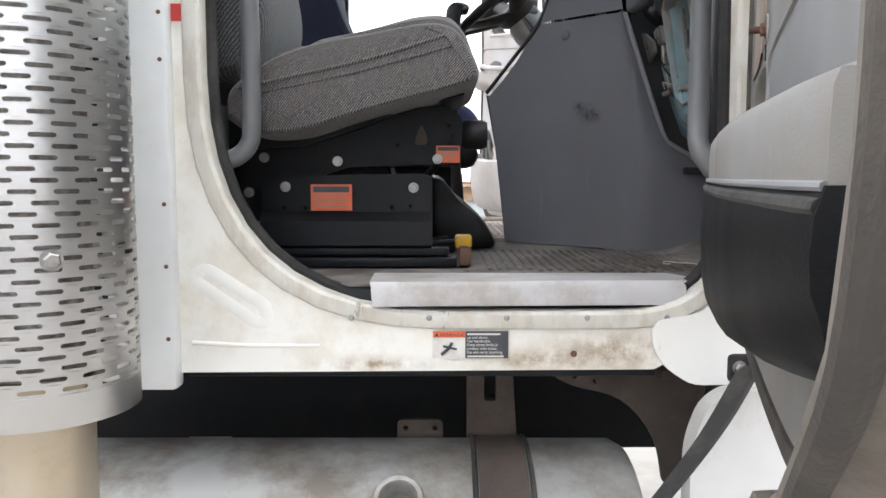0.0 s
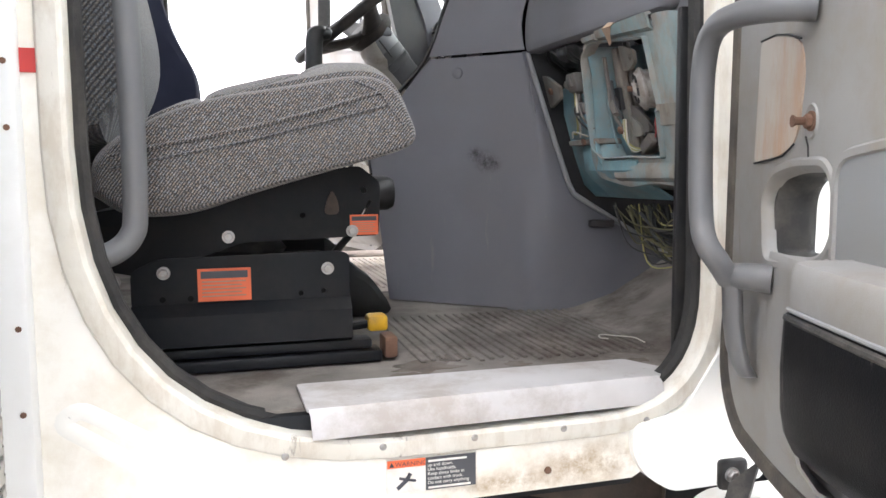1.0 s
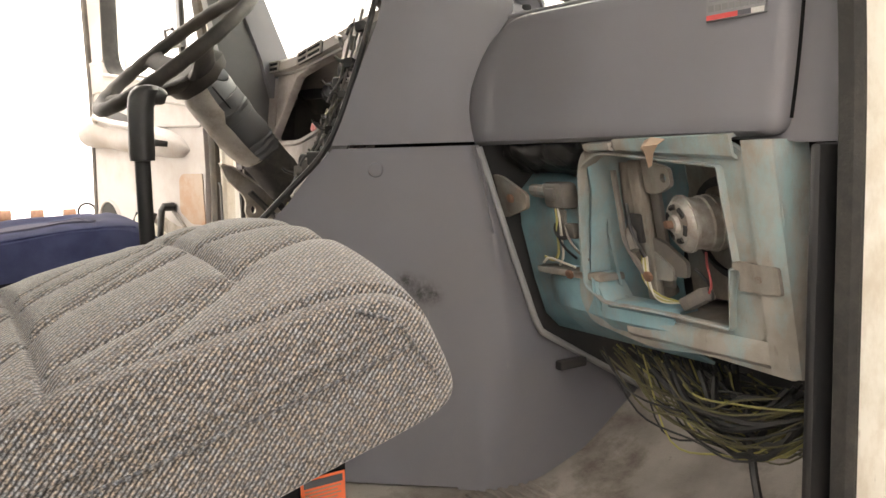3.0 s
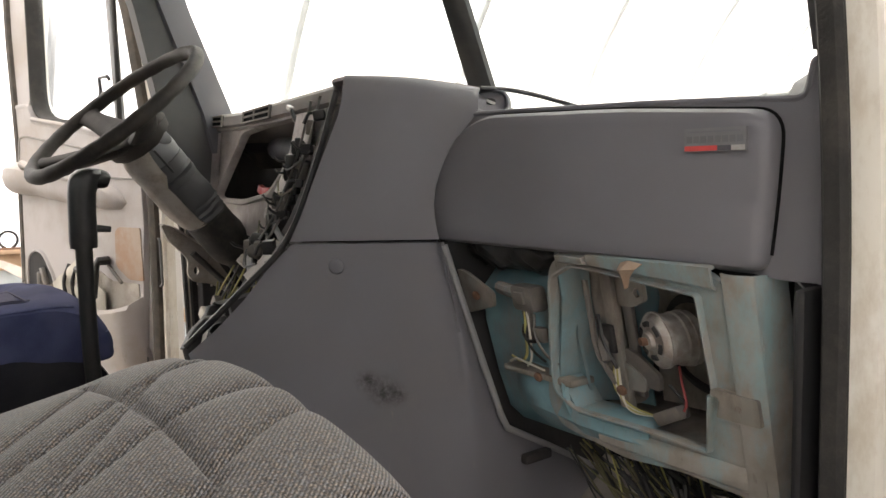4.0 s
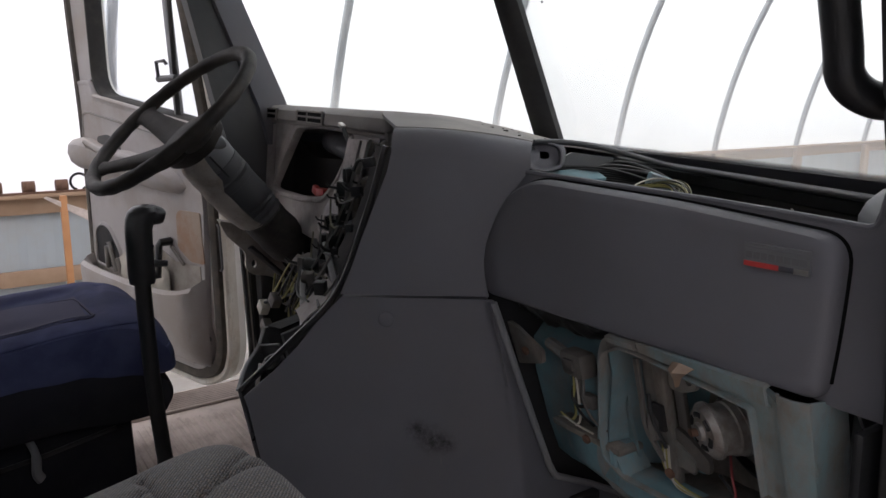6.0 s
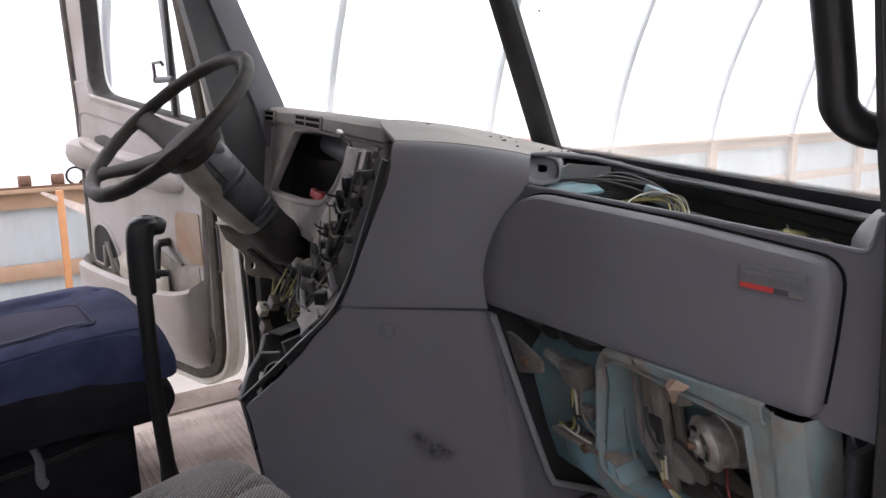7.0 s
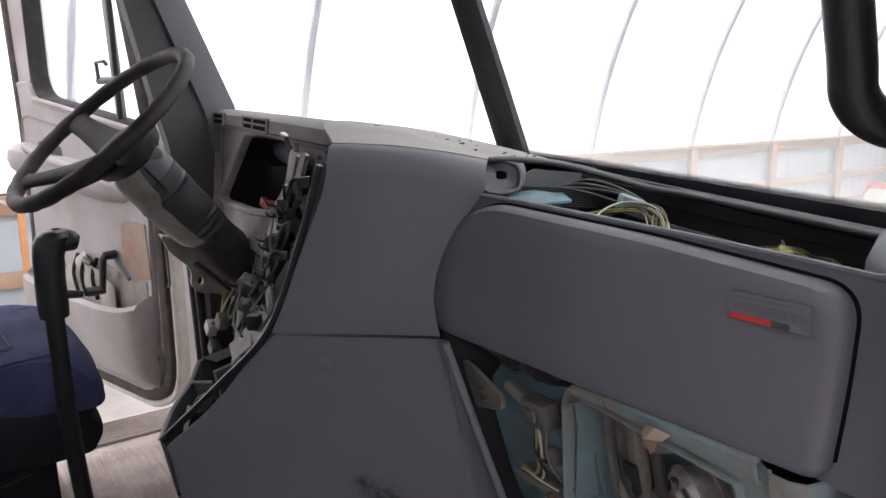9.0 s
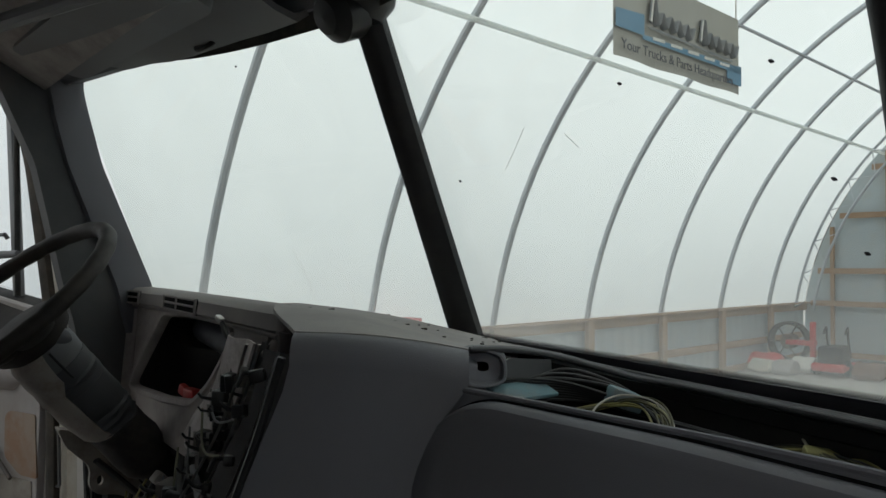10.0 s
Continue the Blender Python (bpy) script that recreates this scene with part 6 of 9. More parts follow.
part("pad_border", ring_sweep(pad, [(0.004, 0.0205 * DS), (0.002, 0.026 * DS), (-0.003, 0.026 * DS), (-0.005, 0.022 * DS)], d3), M_trim_shaded, dd)
# armrest: a thick block at the latch end, a cupped grip and a sweeping roll ahead of it
arest = [[d3(a, zc + (z - 1.955) * k, (0.018 + (h - 0.018) * k) * DS) for z, h in ((1.895, 0.019), (1.900, 0.042), (1.922, 0.066), (1.955, 0.076), (1.988, 0.070), (2.006, 0.050), (2.012, 0.019))]
         for a, zc, k in ((0.26, 1.875, 0.05), (0.30, 1.885, 0.55), (0.38, 1.900, 0.85), (0.50, 1.918, 0.98), (0.64, 1.932, 1.0), (0.78, 1.940, 0.92), (0.86, 1.955, 0.95), (0.93, 1.965, 1.1), (1.00, 1.968, 1.12), (1.045, 1.968, 1.02), (1.060, 1.968, 0.55), (1.064, 1.968, 0.05))]
part("armrest", skin(arest, thick=0.006), M_trim, dd, "moulded grey armrest with pull handle")
# flat dark plate stands for the shade in the grip's hollow
part("grip_cup_shade", plate(rounded([(0.70, 1.975), (0.88, 1.99), (0.885, 2.035), (0.80, 2.045), (0.70, 2.02)], 0.018, 4), [], d3, 0.020 * DS, 0.0245 * DS), M_pillar, dd, "dark plate painting the shaded hollow of the pull grip")
part("door_pull", tube(curve([d3(0.90, 2.0, 0.05 * DS), d3(0.87, 2.02, 0.075 * DS), d3(0.74, 1.995, 0.085 * DS), d3(0.58, 1.972, 0.080 * DS), d3(0.46, 1.95, 0.055 * DS)], 5), 0.014, 10), M_trim, dd)
# map pocket: rolled rim, bellied front and a rounded lower corner
pk = [[d3(a, (z - 1.26) * (1.0 - 0.10 * (1 - k)) + 1.26 + rise * (z > 1.45), (0.020 + (h - 0.020) * k) * DS) for z, h in ((1.478, 0.058), (1.490, 0.070), (1.496, 0.084), (1.488, 0.096), (1.455, 0.098), (1.43, 0.095), (1.36, 0.091), (1.300, 0.080), (1.268, 0.064), (1.248, 0.040), (1.240, 0.0205))]
      for a, k, rise in ((0.198, 0.03, 0.045), (0.203, 0.40, 0.042), (0.214, 0.70, 0.036), (0.236, 0.90, 0.026), (0.270, 0.99, 0.016), (0.34, 1.0, 0.006), (0.45, 1.0, 0.0), (0.60, 1.0, 0.002), (0.75, 1.0, 0.008), (0.88, 1.0, 0.016), (0.97, 1.0, 0.026), (1.008, 0.90, 0.034), (1.026, 0.6, 0.04), (1.032, 0.05, 0.044))]
part("map_pocket", skin(pk, thick=0.006), M_trim, dd, "light grey moulded map pocket")
part("pocket_line", tube([d3(0.27 + 0.03 * k, 1.425 - 0.0012 * k, 0.0955 * DS) for k in range(24)], 0.0022, 6), M_trim_shaded, dd)
part("pocket_lining", plate([(0.215, 1.30), (1.02, 1.30), (1.02, 1.545), (0.76, 1.545), (0.74, 1.60), (0.46, 1.63), (0.38, 1.60), (0.215, 1.60)], [], d3, 0.020 * DS, 0.0225 * DS), M_cover, dd, "dusty cream pocket lining")
rag = [[d3(a, z, 0.040 * DS) + Vector((0.016, 0.016, 0.012)) * noise.noise(Vector((a, z, 0.3)) * 22) for z in np.linspace(1.44, 1.655 - 0.5 * abs(a - 0.60), 11)] for a in np.linspace(0.40, 0.76, 24)]
part("torn_foam", skin(rag, thick=0.004), M_wire_w, dd, "crumpled cream foam in the pocket")
for a in (0.52, 0.60, 0.66):
    part("foam_strap", tube(curve([d3(a, 1.645, 0.03 * DS), d3(a + 0.01, 1.58, 0.05 * DS), d3(a - 0.01, 1.50, 0.05 * DS)], 4), 0.007, 6), M_black, dd)
cut_ = rounded([(0.775, 1.50), (1.0, 1.52), (0.985, 1.655), (0.93, 1.685), (0.865, 1.672), (0.80, 1.59)], [0.01, 0.02, 0.03, 0.03, 0.03, 0.02], 5)
# nothing is cut: a dark plate paints the shade inside the cutout
part("pocket_cutout_shade", plate(cut_, [], d3, 0.0205 * DS, 0.0245 * DS), M_dark_in, dd)
part("cutout_rim", ring_sweep(cut_, [(0.010, 0.0205 * DS), (0.006, 0.030 * DS), (0.0, 0.030 * DS), (-0.004, 0.021 * DS)], d3), M_trim, dd)
for a0, z0, a1, z1 in ((0.83, 1.50, 0.86, 1.62), (0.90, 1.51, 0.88, 1.60), (0.79, 1.50, 0.80, 1.56)):
    part("latch_link", tube([d3(a0, z0, 0.03 * DS), d3(a1, z1, 0.036 * DS)], 0.011, 8), M_trim_shaded, dd)
part("speaker_patch", plate(rounded([(0.182, 1.612), (0.27, 1.612), (0.348, 1.655), (0.340, 1.775), (0.315, 1.792), (0.185, 1.792)], [0.01, 0.02, 0.02, 0.03, 0.02, 0.01], 4), [], d3, 0.020 * DS, 0.0245 * DS), M_rust_panel, dd, "brown fibreboard speaker cover")
cr = part("window_crank", tube([d3(0.395, 1.672, 0.024 * DS), d3(0.400, 1.672, 0.060 * DS), d3(0.408, 1.660, 0.064 * DS), d3(0.425, 1.555, 0.068 * DS)], [0.020, 0.019, 0.016, 0.014], 10, flat=0.8), M_black, dd, "black window crank")
part("crank_knob", tube([d3(0.420, 1.553, 0.062 * DS), d3(0.455, 1.549, 0.105 * DS)], [0.014, 0.017], 10), M_black, cr)
part("release_rod", tube([d3(0.385, 1.655, 0.03 * DS), d3(0.30, 1.60, 0.035 * DS)], 0.006, 8), M_plug, dd)
part("inner_latch", tube([d3(0.60, 1.628, 0.03 * DS), d3(0.53, 1.632, 0.055 * DS), d3(0.505, 1.632, 0.058 * DS)], [0.017, 0.012, 0.007], 8), M_black, dd)
for a, z in ((0.194, 1.342), (0.312, 1.235), (0.232, 1.254), (0.452, 1.242), (0.62, 1.232)):
    part("trim_screw", disc(d3(a, z, 0.020 * DS), door_in, 0.0085, 0.0035, 10, 0.001), M_handle, dd)
part("check_slot", ring_sweep(rounded([(0.090, 1.60), (0.125, 1.60), (0.125, 1.76), (0.090, 1.76)], 0.016, 5), [(0.004, 0.010 * DS), (0.002, 0.016 * DS), (-0.003, 0.016 * DS), (-0.006, 0.008 * DS)], d3), M_handle, dd)

# passenger's door, swung open towards the front
pd = thing("passenger_door", "open passenger door with grey trim and black pocket", "door")
p3 = plane_map((0.650, 1.375, 0), (-0.2928, -0.9564, 0), (0, 0, 1))
PS = 1 if (p3(0, 0, 1) - p3(0, 0, 0)).x < 0 else -1
pwin = rounded([(0.045, 2.125), (0.98, 2.215), (0.94, 2.60), (0.32, 2.60)], [0.02, 0.06, 0.06, 0.05], 5)
peep = rounded([(0.142, 1.436), (0.325, 1.436), (0.345, 1.48), (0.340, 1.550), (0.300, 1.572), (0.190, 1.566), (0.146, 1.535)], [0.02, 0.03, 0.03, 0.03, 0.03, 0.03, 0.03], 5)
scoop = rounded([(0.150, 1.440), (0.270, 1.447), (0.322, 1.462), (0.346, 1.490), (0.343, 1.538), (0.322, 1.564), (0.235, 1.564), (0.172, 1.553), (0.138, 1.525)], [0.02, 0.03, 0.03, 0.03, 0.03, 0.02, 0.04, 0.03, 0.03], 5)
pshell = rounded([(-0.014, 1.36), (-0.028, 1.235), (0.03, 1.155), (0.20, 1.132), (0.50, 1.130), (0.74, 1.140), (0.97, 1.205), (1.13, 1.33), (1.20, 1.47), (1.205, 2.10), (1.16, 2.65), (1.08, 2.70), (0.32, 2.70), (0.01, 2.08)], [0.05, 0.06, 0.06, 0.1, 0.1, 0.1, 0.1, 0.08, 0.08, 0.05, 0.05, 0.05, 0.08, 0.08], 5)
part("door_skin", plate(pshell, [pwin, peep], p3, -0.055 * PS, 0.0), M_white, pd, "white painted outer door shell")
ptrim = [(a * 0.95 + 0.030, (b - 1.13) * 0.965 + 1.155) for a, b in pshell]
part("door_trim_panel", plate(ptrim, [pwin, scoop], p3, 0.002 * PS, 0.016 * PS), M_trim_shaded, pd, "dusty grey inner door trim")
part("door_edge_seal", ring_sweep(pshell, [(0.0, -0.01 * PS), (-0.002, 0.018 * PS), (-0.012, 0.022 * PS), (-0.028, 0.020 * PS), (-0.032, 0.004 * PS)], p3), M_seal_brown, pd, "mud-stained rubber seal round the door")
part("window_channel", ring_sweep(pwin, [(0.012, 0.018 * PS), (0.0, 0.02 * PS), (-0.008, 0.01 * PS), (-0.008, -0.04 * PS)], p3), M_trim_mid, pd)
g = part("window_glass", plate(pwin, [], p3, -0.030 * PS, -0.025 * PS), M_glass_side, pd, "clear side window glass")
g.visible_shadow = False
part("scoop_rim", ring_sweep(scoop, [(0.014, 0.0155 * PS), (0.010, 0.0195 * PS), (0.003, 0.0195 * PS), (-0.003, 0.014 * PS), (-0.006, 0.002 * PS)], p3), M_trim_shaded, pd, "moulded grey rim of the small window scoop")
part("peep_seal", ring_sweep(peep, [(0.012, 0.001 * PS), (0.010, 0.004 * PS), (-0.006, 0.004 * PS), (-0.012, -0.01 * PS), (-0.012, -0.05 * PS)], p3), M_rubber, pd, "black rubber round the small lower window")
g = part("peep_glass", plate(peep, [], p3, -0.044 * PS, -0.040 * PS), M_glass_side, pd)
g.visible_shadow = False
patch_ = rounded([(0.104, 1.573), (0.203, 1.581), (0.247, 1.600), (0.262, 1.680), (0.250, 1.722), (0.172, 1.739), (0.118, 1.738)], [0.01, 0.03, 0.03, 0.02, 0.02, 0.03, 0.01], 4)
part("rust_patch", plate(patch_, [], p3, 0.015 * PS, 0.0185 * PS), M_rust_streak, pd, "rust-streaked bare panel")
part("patch_shadow_gap", tube([p3(a, z, 0.0185 * PS) for a, z in ((0.104, 1.5715), (0.160, 1.575), (0.204, 1.580), (0.238, 1.594))], 0.0013, 6), M_dark_in, pd)
part("patch_shadow_gap", tube([p3(a, z, 0.0185 * PS) for a, z in ((0.118, 1.740), (0.172, 1.7405), (0.212, 1.734), (0.250, 1.723))], 0.0013, 6), M_dark_in, pd)
PIN = (0.283, 1.620)
part("pin_washer", ring_sweep([(PIN[0] + 0.016 * math.cos(t), PIN[1] + 0.020 * math.sin(t)) for t in np.linspace(0, 2 * math.pi, 21)[:-1]], [(0.0025, 0.015 * PS), (0.0, 0.0185 * PS), (-0.003, 0.017 * PS), (-0.006, 0.0155 * PS)], p3), M_trim_shaded, pd)
part("trim_crack", tube([p3(0.268, 1.602, 0.0165 * PS), p3(0.275, 1.590, 0.0165 * PS), p3(0.277, 1.577, 0.0165 * PS)], 0.0013, 6), M_dark_in, pd)
bolt(pd, p3(*PIN, 0.016 * PS), p3(0, 0, PS) - p3(0, 0, 0), 0.009, "rusty_screw", M_rust)
part("lock_pin", tube([p3(*PIN, 0.016 * PS), p3(*PIN, 0.036 * PS), p3(*PIN, 0.040 * PS)], [0.0052, 0.0052, 0.008], 8), M_rust, pd)
# pocket: a flat-fronted black bin under a grey band, with a hollow grey flank towards the hinge
FLANK = ((0.165, 0.0165), (0.20, 0.019), (0.25, 0.026), (0.30, 0.038), (0.345, 0.054), (0.38, 0.071), (0.402, 0.084))
part("bin_flank", skin([[p3(a, z, (0.015 + (h - 0.015) * f) * PS) for z, f in ((1.452 + 0.01 * (a > 0.33), 0.0), (1.450, 0.55), (1.442, 0.92), (1.430, 1.0), (1.34, 1.0), (1.28, 0.95), (1.235, 0.80), (1.205, 0.5), (1.185, 0.0))] for a, h in FLANK], thick=0.004), M_trim_shaded, pd, "hollow grey flank beside the bin")
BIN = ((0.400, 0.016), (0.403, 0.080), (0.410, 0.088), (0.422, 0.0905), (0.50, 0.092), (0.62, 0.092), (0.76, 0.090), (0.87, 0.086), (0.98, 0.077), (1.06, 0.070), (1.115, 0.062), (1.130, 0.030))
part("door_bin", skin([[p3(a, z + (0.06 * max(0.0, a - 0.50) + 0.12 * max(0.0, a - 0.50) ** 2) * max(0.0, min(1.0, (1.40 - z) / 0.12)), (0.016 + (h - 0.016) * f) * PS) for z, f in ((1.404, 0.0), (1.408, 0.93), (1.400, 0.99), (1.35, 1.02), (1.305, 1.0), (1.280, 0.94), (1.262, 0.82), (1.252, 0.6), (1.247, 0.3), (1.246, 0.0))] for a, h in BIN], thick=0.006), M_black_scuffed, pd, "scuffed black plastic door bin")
part("bin_band", skin([[p3(a, z, (0.016 + (h - 0.016) * f) * PS) for z, f in ((1.407, 0.0), (1.409, 0.98), (1.416, 1.0), (1.44, 1.0), (1.456, 0.985), (1.463, 0.93), (1.465, 0.80), (1.464, 0.0))] for a, h in BIN], thick=0.006), M_trim_shaded, pd, "pale grey band along the bin top")
for dz, dh, r in ((0.0, 0.002, 0.0045), (0.009, 0.001, 0.0025)):
    part("bin_piping", tube(curve([p3(a, 1.405 + dz, (h + dh) * PS) for a, h in BIN[2:-1]], 3), r, 8), M_rubber if not dz else M_trim_mid, pd)
arm_ = rounded([(0.356, 1.44), (1.10, 1.45), (1.10, 1.72), (0.66, 1.596), (0.45, 1.582), (0.356, 1.572)], [0.02, 0.02, 0.05, 0.05, 0.05, 0.03], 5)
part("recess_rim", ring_sweep(arm_, [(0.012, 0.015 * PS), (0.008, 0.021 * PS), (0.0, 0.021 * PS), (-0.003, 0.016 * PS)], p3), M_trim_shaded, pd)
# proud plate: a darker grey paints the shade of the recess
part("trim_recess_shade", plate(arm_, [], p3, 0.015 * PS, 0.0175 * PS), M_trim_mid, pd, "grey plate painted darker for the shaded recess in the trim")
# long grab bar by the hinge
gb = [(0.290, 1.752, 0.018), (0.272, 1.755, 0.060), (0.215, 1.757, 0.090), (0.160, 1.745, 0.100), (0.132, 1.70, 0.102), (0.128, 1.60, 0.102), (0.138, 1.50, 0.102), (0.150, 1.462, 0.098), (0.152, 1.436, 0.082), (0.140, 1.410, 0.062)]
part("grab_bar", tube(curve([p3(a, z, h * PS) for a, z, h in gb], 6), 0.0165, 12), M_handle, pd, "long grey grab bar along the hinge side")
fk = [[p3(ac + w * math.cos(t), z, (hc + 0.013 * math.sin(t)) * PS) for t in np.linspace(0, 2 * math.pi, 17)[:-1]] for z, ac, w, hc in ((1.428, 0.146, 0.012, 0.062), (1.412, 0.140, 0.020, 0.058), (1.385, 0.130, 0.024, 0.053), (1.35, 0.126, 0.025, 0.050), (1.31, 0.128, 0.025, 0.045), (1.285, 0.130, 0.022, 0.038), (1.270, 0.132, 0.015, 0.030), (1.266, 0.132, 0.005, 0.026))]
part("bar_foot", skin(fk, closed_v=True), M_handle, pd, "broad flattened foot of the grab bar")
part("bar_arm", tube([p3(0.138, 1.414, 0.058 * PS), p3(0.165, 1.416, 0.042 * PS), p3(0.178, 1.414, 0.016 * PS)], [0.018, 0.019, 0.021], 12), M_handle, pd)
# the thick latch edge with its bulging seal
lf = [[p3(a - da, z, h * PS) for a, h in ((1.138, 0.016), (1.144, 0.040), (1.152, 0.058), (1.178, 0.064), (1.206, 0.058), (1.222, 0.030), (1.226, 0.0))] for z, da in ((1.158, 0.36), (1.175, 0.29), (1.22, 0.20), (1.28, 0.12), (1.35, 0.04), (1.43, 0.005), (1.50, 0.0), (1.6, 0.0), (1.9, 0.0), (2.12, 0.0))]
part("latch_flange", skin(lf, thick=0.006), M_latch, pd, "dusty beige latch side of the door")
part("latch_seal", tube(curve([r[1] for r in lf[1:]], 3), 0.011, 10), M_seal, pd, "dark rubber bead along the latch side")
part("latch_seal_edge", tube(curve([r[4] for r in lf[1:]], 3), 0.010, 10), M_seal_brown, pd)

# ---------------------------------------------------------------- outside of the cab
# vertical edge trim behind the door, sill details
part("corner_trim", box((-0.492, 1.385, 1.036), (-0.372, 1.43, 2.86), 0.008), M_white_panel, cab, "flat bright white corner trim strip")
for z in (1.13, 1.26, 1.37, 1.62, 1.70):
    part("trim_rivet", disc((-0.384, 1.386, z), (0, -1, 0), 0.004, 0.002, 8), M_rust, cab)
part("red_mark", box((-0.374, 1.4128, 1.69), (-0.352, 1.4148, 1.72), 0), M_red, cab)
scuff_pts = rounded([(-0.028, 1.403), (0.54, 1.425), (0.585, 1.47), (0.545, 1.55), (-0.03, 1.55)], 0.008, 3)
sp = solid("scuff_plate", plate(scuff_pts, [], plane_map((0, 0, 1.225), (1, 0, 0), (0, 1, 0)), 0.0, 0.004), M_alu, "worn aluminium scuff plate on the door sill", "sill plate")
part("front_lip", skin([[(-0.026, 1.404, 1.229), (0.54, 1.426, 1.229)], [(-0.024, 1.398, 1.220), (0.545, 1.419, 1.220)], [(-0.022, 1.397, 1.187), (0.548, 1.418, 1.187)]], thick=0.003), M_alu, sp)
for x in (0.08, 0.22, 0.365, 0.509, -0.06):
    part("sill_screw", disc((x, 1.4045, 1.165), (0, -1, 0), 0.0055, 0.0025, 10, 0.001), M_bolt, cab)
sticker = part("sill_sticker", box((0.086, 1.4115, 1.089), (0.224, 1.4138, 1.140)), M_label_white, cab, "step safety sticker with illegible lines")
part("sticker_header", box((0.087, 1.410, 1.128), (0.145, 1.4114, 1.1395)), M_orange, sticker)
part("sticker_text_field", box((0.1455, 1.410, 1.0895), (0.2235, 1.4114, 1.1395)), M_label_dark, sticker)
flat_on = lambda x, z: Matrix.Translation((x, 1.4097, z)) @ pose(0, 0, 0, 90, 0, 0)
lettering("sticker_word", "WARNING", 0.0100, flat_on(0.0985, 1.1300), M_ink, sticker)
part("warning_triangle", plate([(0.0895, 1.1300), (0.0975, 1.1300), (0.0935, 1.1372)], [], plane_map((0, 1.4098, 0), (1, 0, 0), (0, 0, 1)), -0.0003, 0.0003), M_ink, sticker)
for k, words in enumerate(("", "up and down.", "Use handholds.", "Keep three limbs in", "contact with truck.", "Do not carry anything", "")):
    z = 1.1325 - 0.0068 * k
    if words:
        lettering("sticker_words", words, 0.0072, flat_on(0.1480, z), M_label_white, sticker)
    else:
        part("sticker_line", box((0.149, 1.4092, z), (0.149 + (0.066 if k else 0.060), 1.4099, z + 0.0030)), M_label_white, sticker)
part("sticker_symbol", add_tube(tube([(0.102, 1.4105, 1.096), (0.116, 1.4105, 1.108), (0.122, 1.4105, 1.118)], 0.003, 5), [(0.105, 1.4105, 1.112), (0.116, 1.4105, 1.109), (0.130, 1.4105, 1.106)], 0.002, 5), M_ink, sticker)
part("sill_spot", disc((0.343, 1.4145, 1.097), (0, -1, 0), 0.006, 0.002, 10), M_rust, cab)
part("sill_underside", box((-0.372, 1.43, 1.05), (0.50, 1.60, 1.075), 0.006), M_steel_black, cab)
# cowl corner below the hinge
cow = [(0.485, 1.16), (0.575, 1.175), (0.66, 1.30), (0.70, 1.36), (0.73, 1.30), (0.73, 1.045), (0.555, 1.042), (0.505, 1.075), (0.482, 1.115)]
part("cowl_corner", plate(rounded(cow, 0.02, 3), [], plane_map((0, 1.400, 0), (1, 0, 0), (0, 0, 1)), -0.03, 0.0), M_white, cab, "white painted cowl corner below the hinge")
# body side ahead of the door
part("cowl_side", skin([[(0.74, 1.45, z), (1.6, 1.42, z), (2.6, 1.5, z)] for z in (1.05, 1.6, 2.02)], thick=0.02), M_white, cab)
hood = solid("hood", skin([[(x, CAB_C + (y - CAB_C) * (1 - 0.12 * (x - 1.1) / 1.8), z - 0.10 * (x - 1.1) - 0.25 * abs((y - CAB_C) / 1.05) ** 4) for y in np.linspace(1.5, 3.45, 13)] for x, z in ((1.12, 1.985), (1.6, 1.975), (2.2, 1.93), (2.9, 1.78), (3.05, 1.5))], thick=0.02), M_white, "long white truck hood ahead of the windshield", "hood")
# hinge post seen beyond the seal
part("hinge_post", box((0.640, 1.428, 1.16), (0.775, 1.475, 2.06), 0.008), M_flange, cab, "dirty white hinge post")
# fairing and fender parts low in front
solid("fairing_panel", plate(rounded([(0.535, 0.2), (0.535, 0.95), (0.56, 1.02), (0.60, 1.05), (1.3, 1.05), (1.3, 0.2)], 0.05, 5), [], plane_map((0, 1.33, 0), (1, 0, 0), (0, 0, 1)), -0.05, 0.0), M_fairing, "white fairing panel behind the front wheel", "fairing")
brk = rounded([(0.30, 1.07), (0.62, 1.07), (0.60, 0.86), (0.545, 0.80), (0.53, 0.90), (0.46, 0.985), (0.36, 1.005), (0.315, 1.03)], [0.01, 0.01, 0.05, 0.02, 0.06, 0.06, 0.03, 0.02], 4)
mb = thing("mount_bracket", "rusty brown steel cab mount bracket", "bracket")
part("bracket_plate", plate(brk, [[(x + 0.005 * math.cos(a), z + 0.005 * math.sin(a)) for a in np.linspace(0, 5.6, 8)] for x, z in ((0.365, 1.025), (0.405, 1.015))] + [[(0.40 + 0.022 * math.cos(a), 1.055 + 0.012 * math.sin(a)) for a in np.linspace(0, 5.9, 12)]], plane_map((0, 1.53, 0), (1, 0, 0), (0, 0, 1)), -0.012, 0.0), M_strap, mb)
part("bracket_lip", tube(curve([(0.62, 1.524, 1.06), (0.60, 1.524, 0.87), (0.548, 1.524, 0.805)], 4), 0.006, 6), M_strap, mb)
for x, z in ((0.47, 1.03), (0.54, 1.03)):
    bolt(mb, (x, 1.530, z), (0, -1, 0), 0.010, "bracket_bolt", M_strap)
st = solid("check_strap", skin([[Vector(p) + Vector((0.023 * s, -0.004 * s, 0.016 * s)) for s in (-1, 1)] for p in curve([(0.63, 1.315, 1.095), (0.555, 1.27, 1.00), (0.47, 1.24, 0.905), (0.39, 1.225, 0.82)], 5)], thick=0.012), M_rubber, "black rubber strap hanging from the door hinge", "strap")
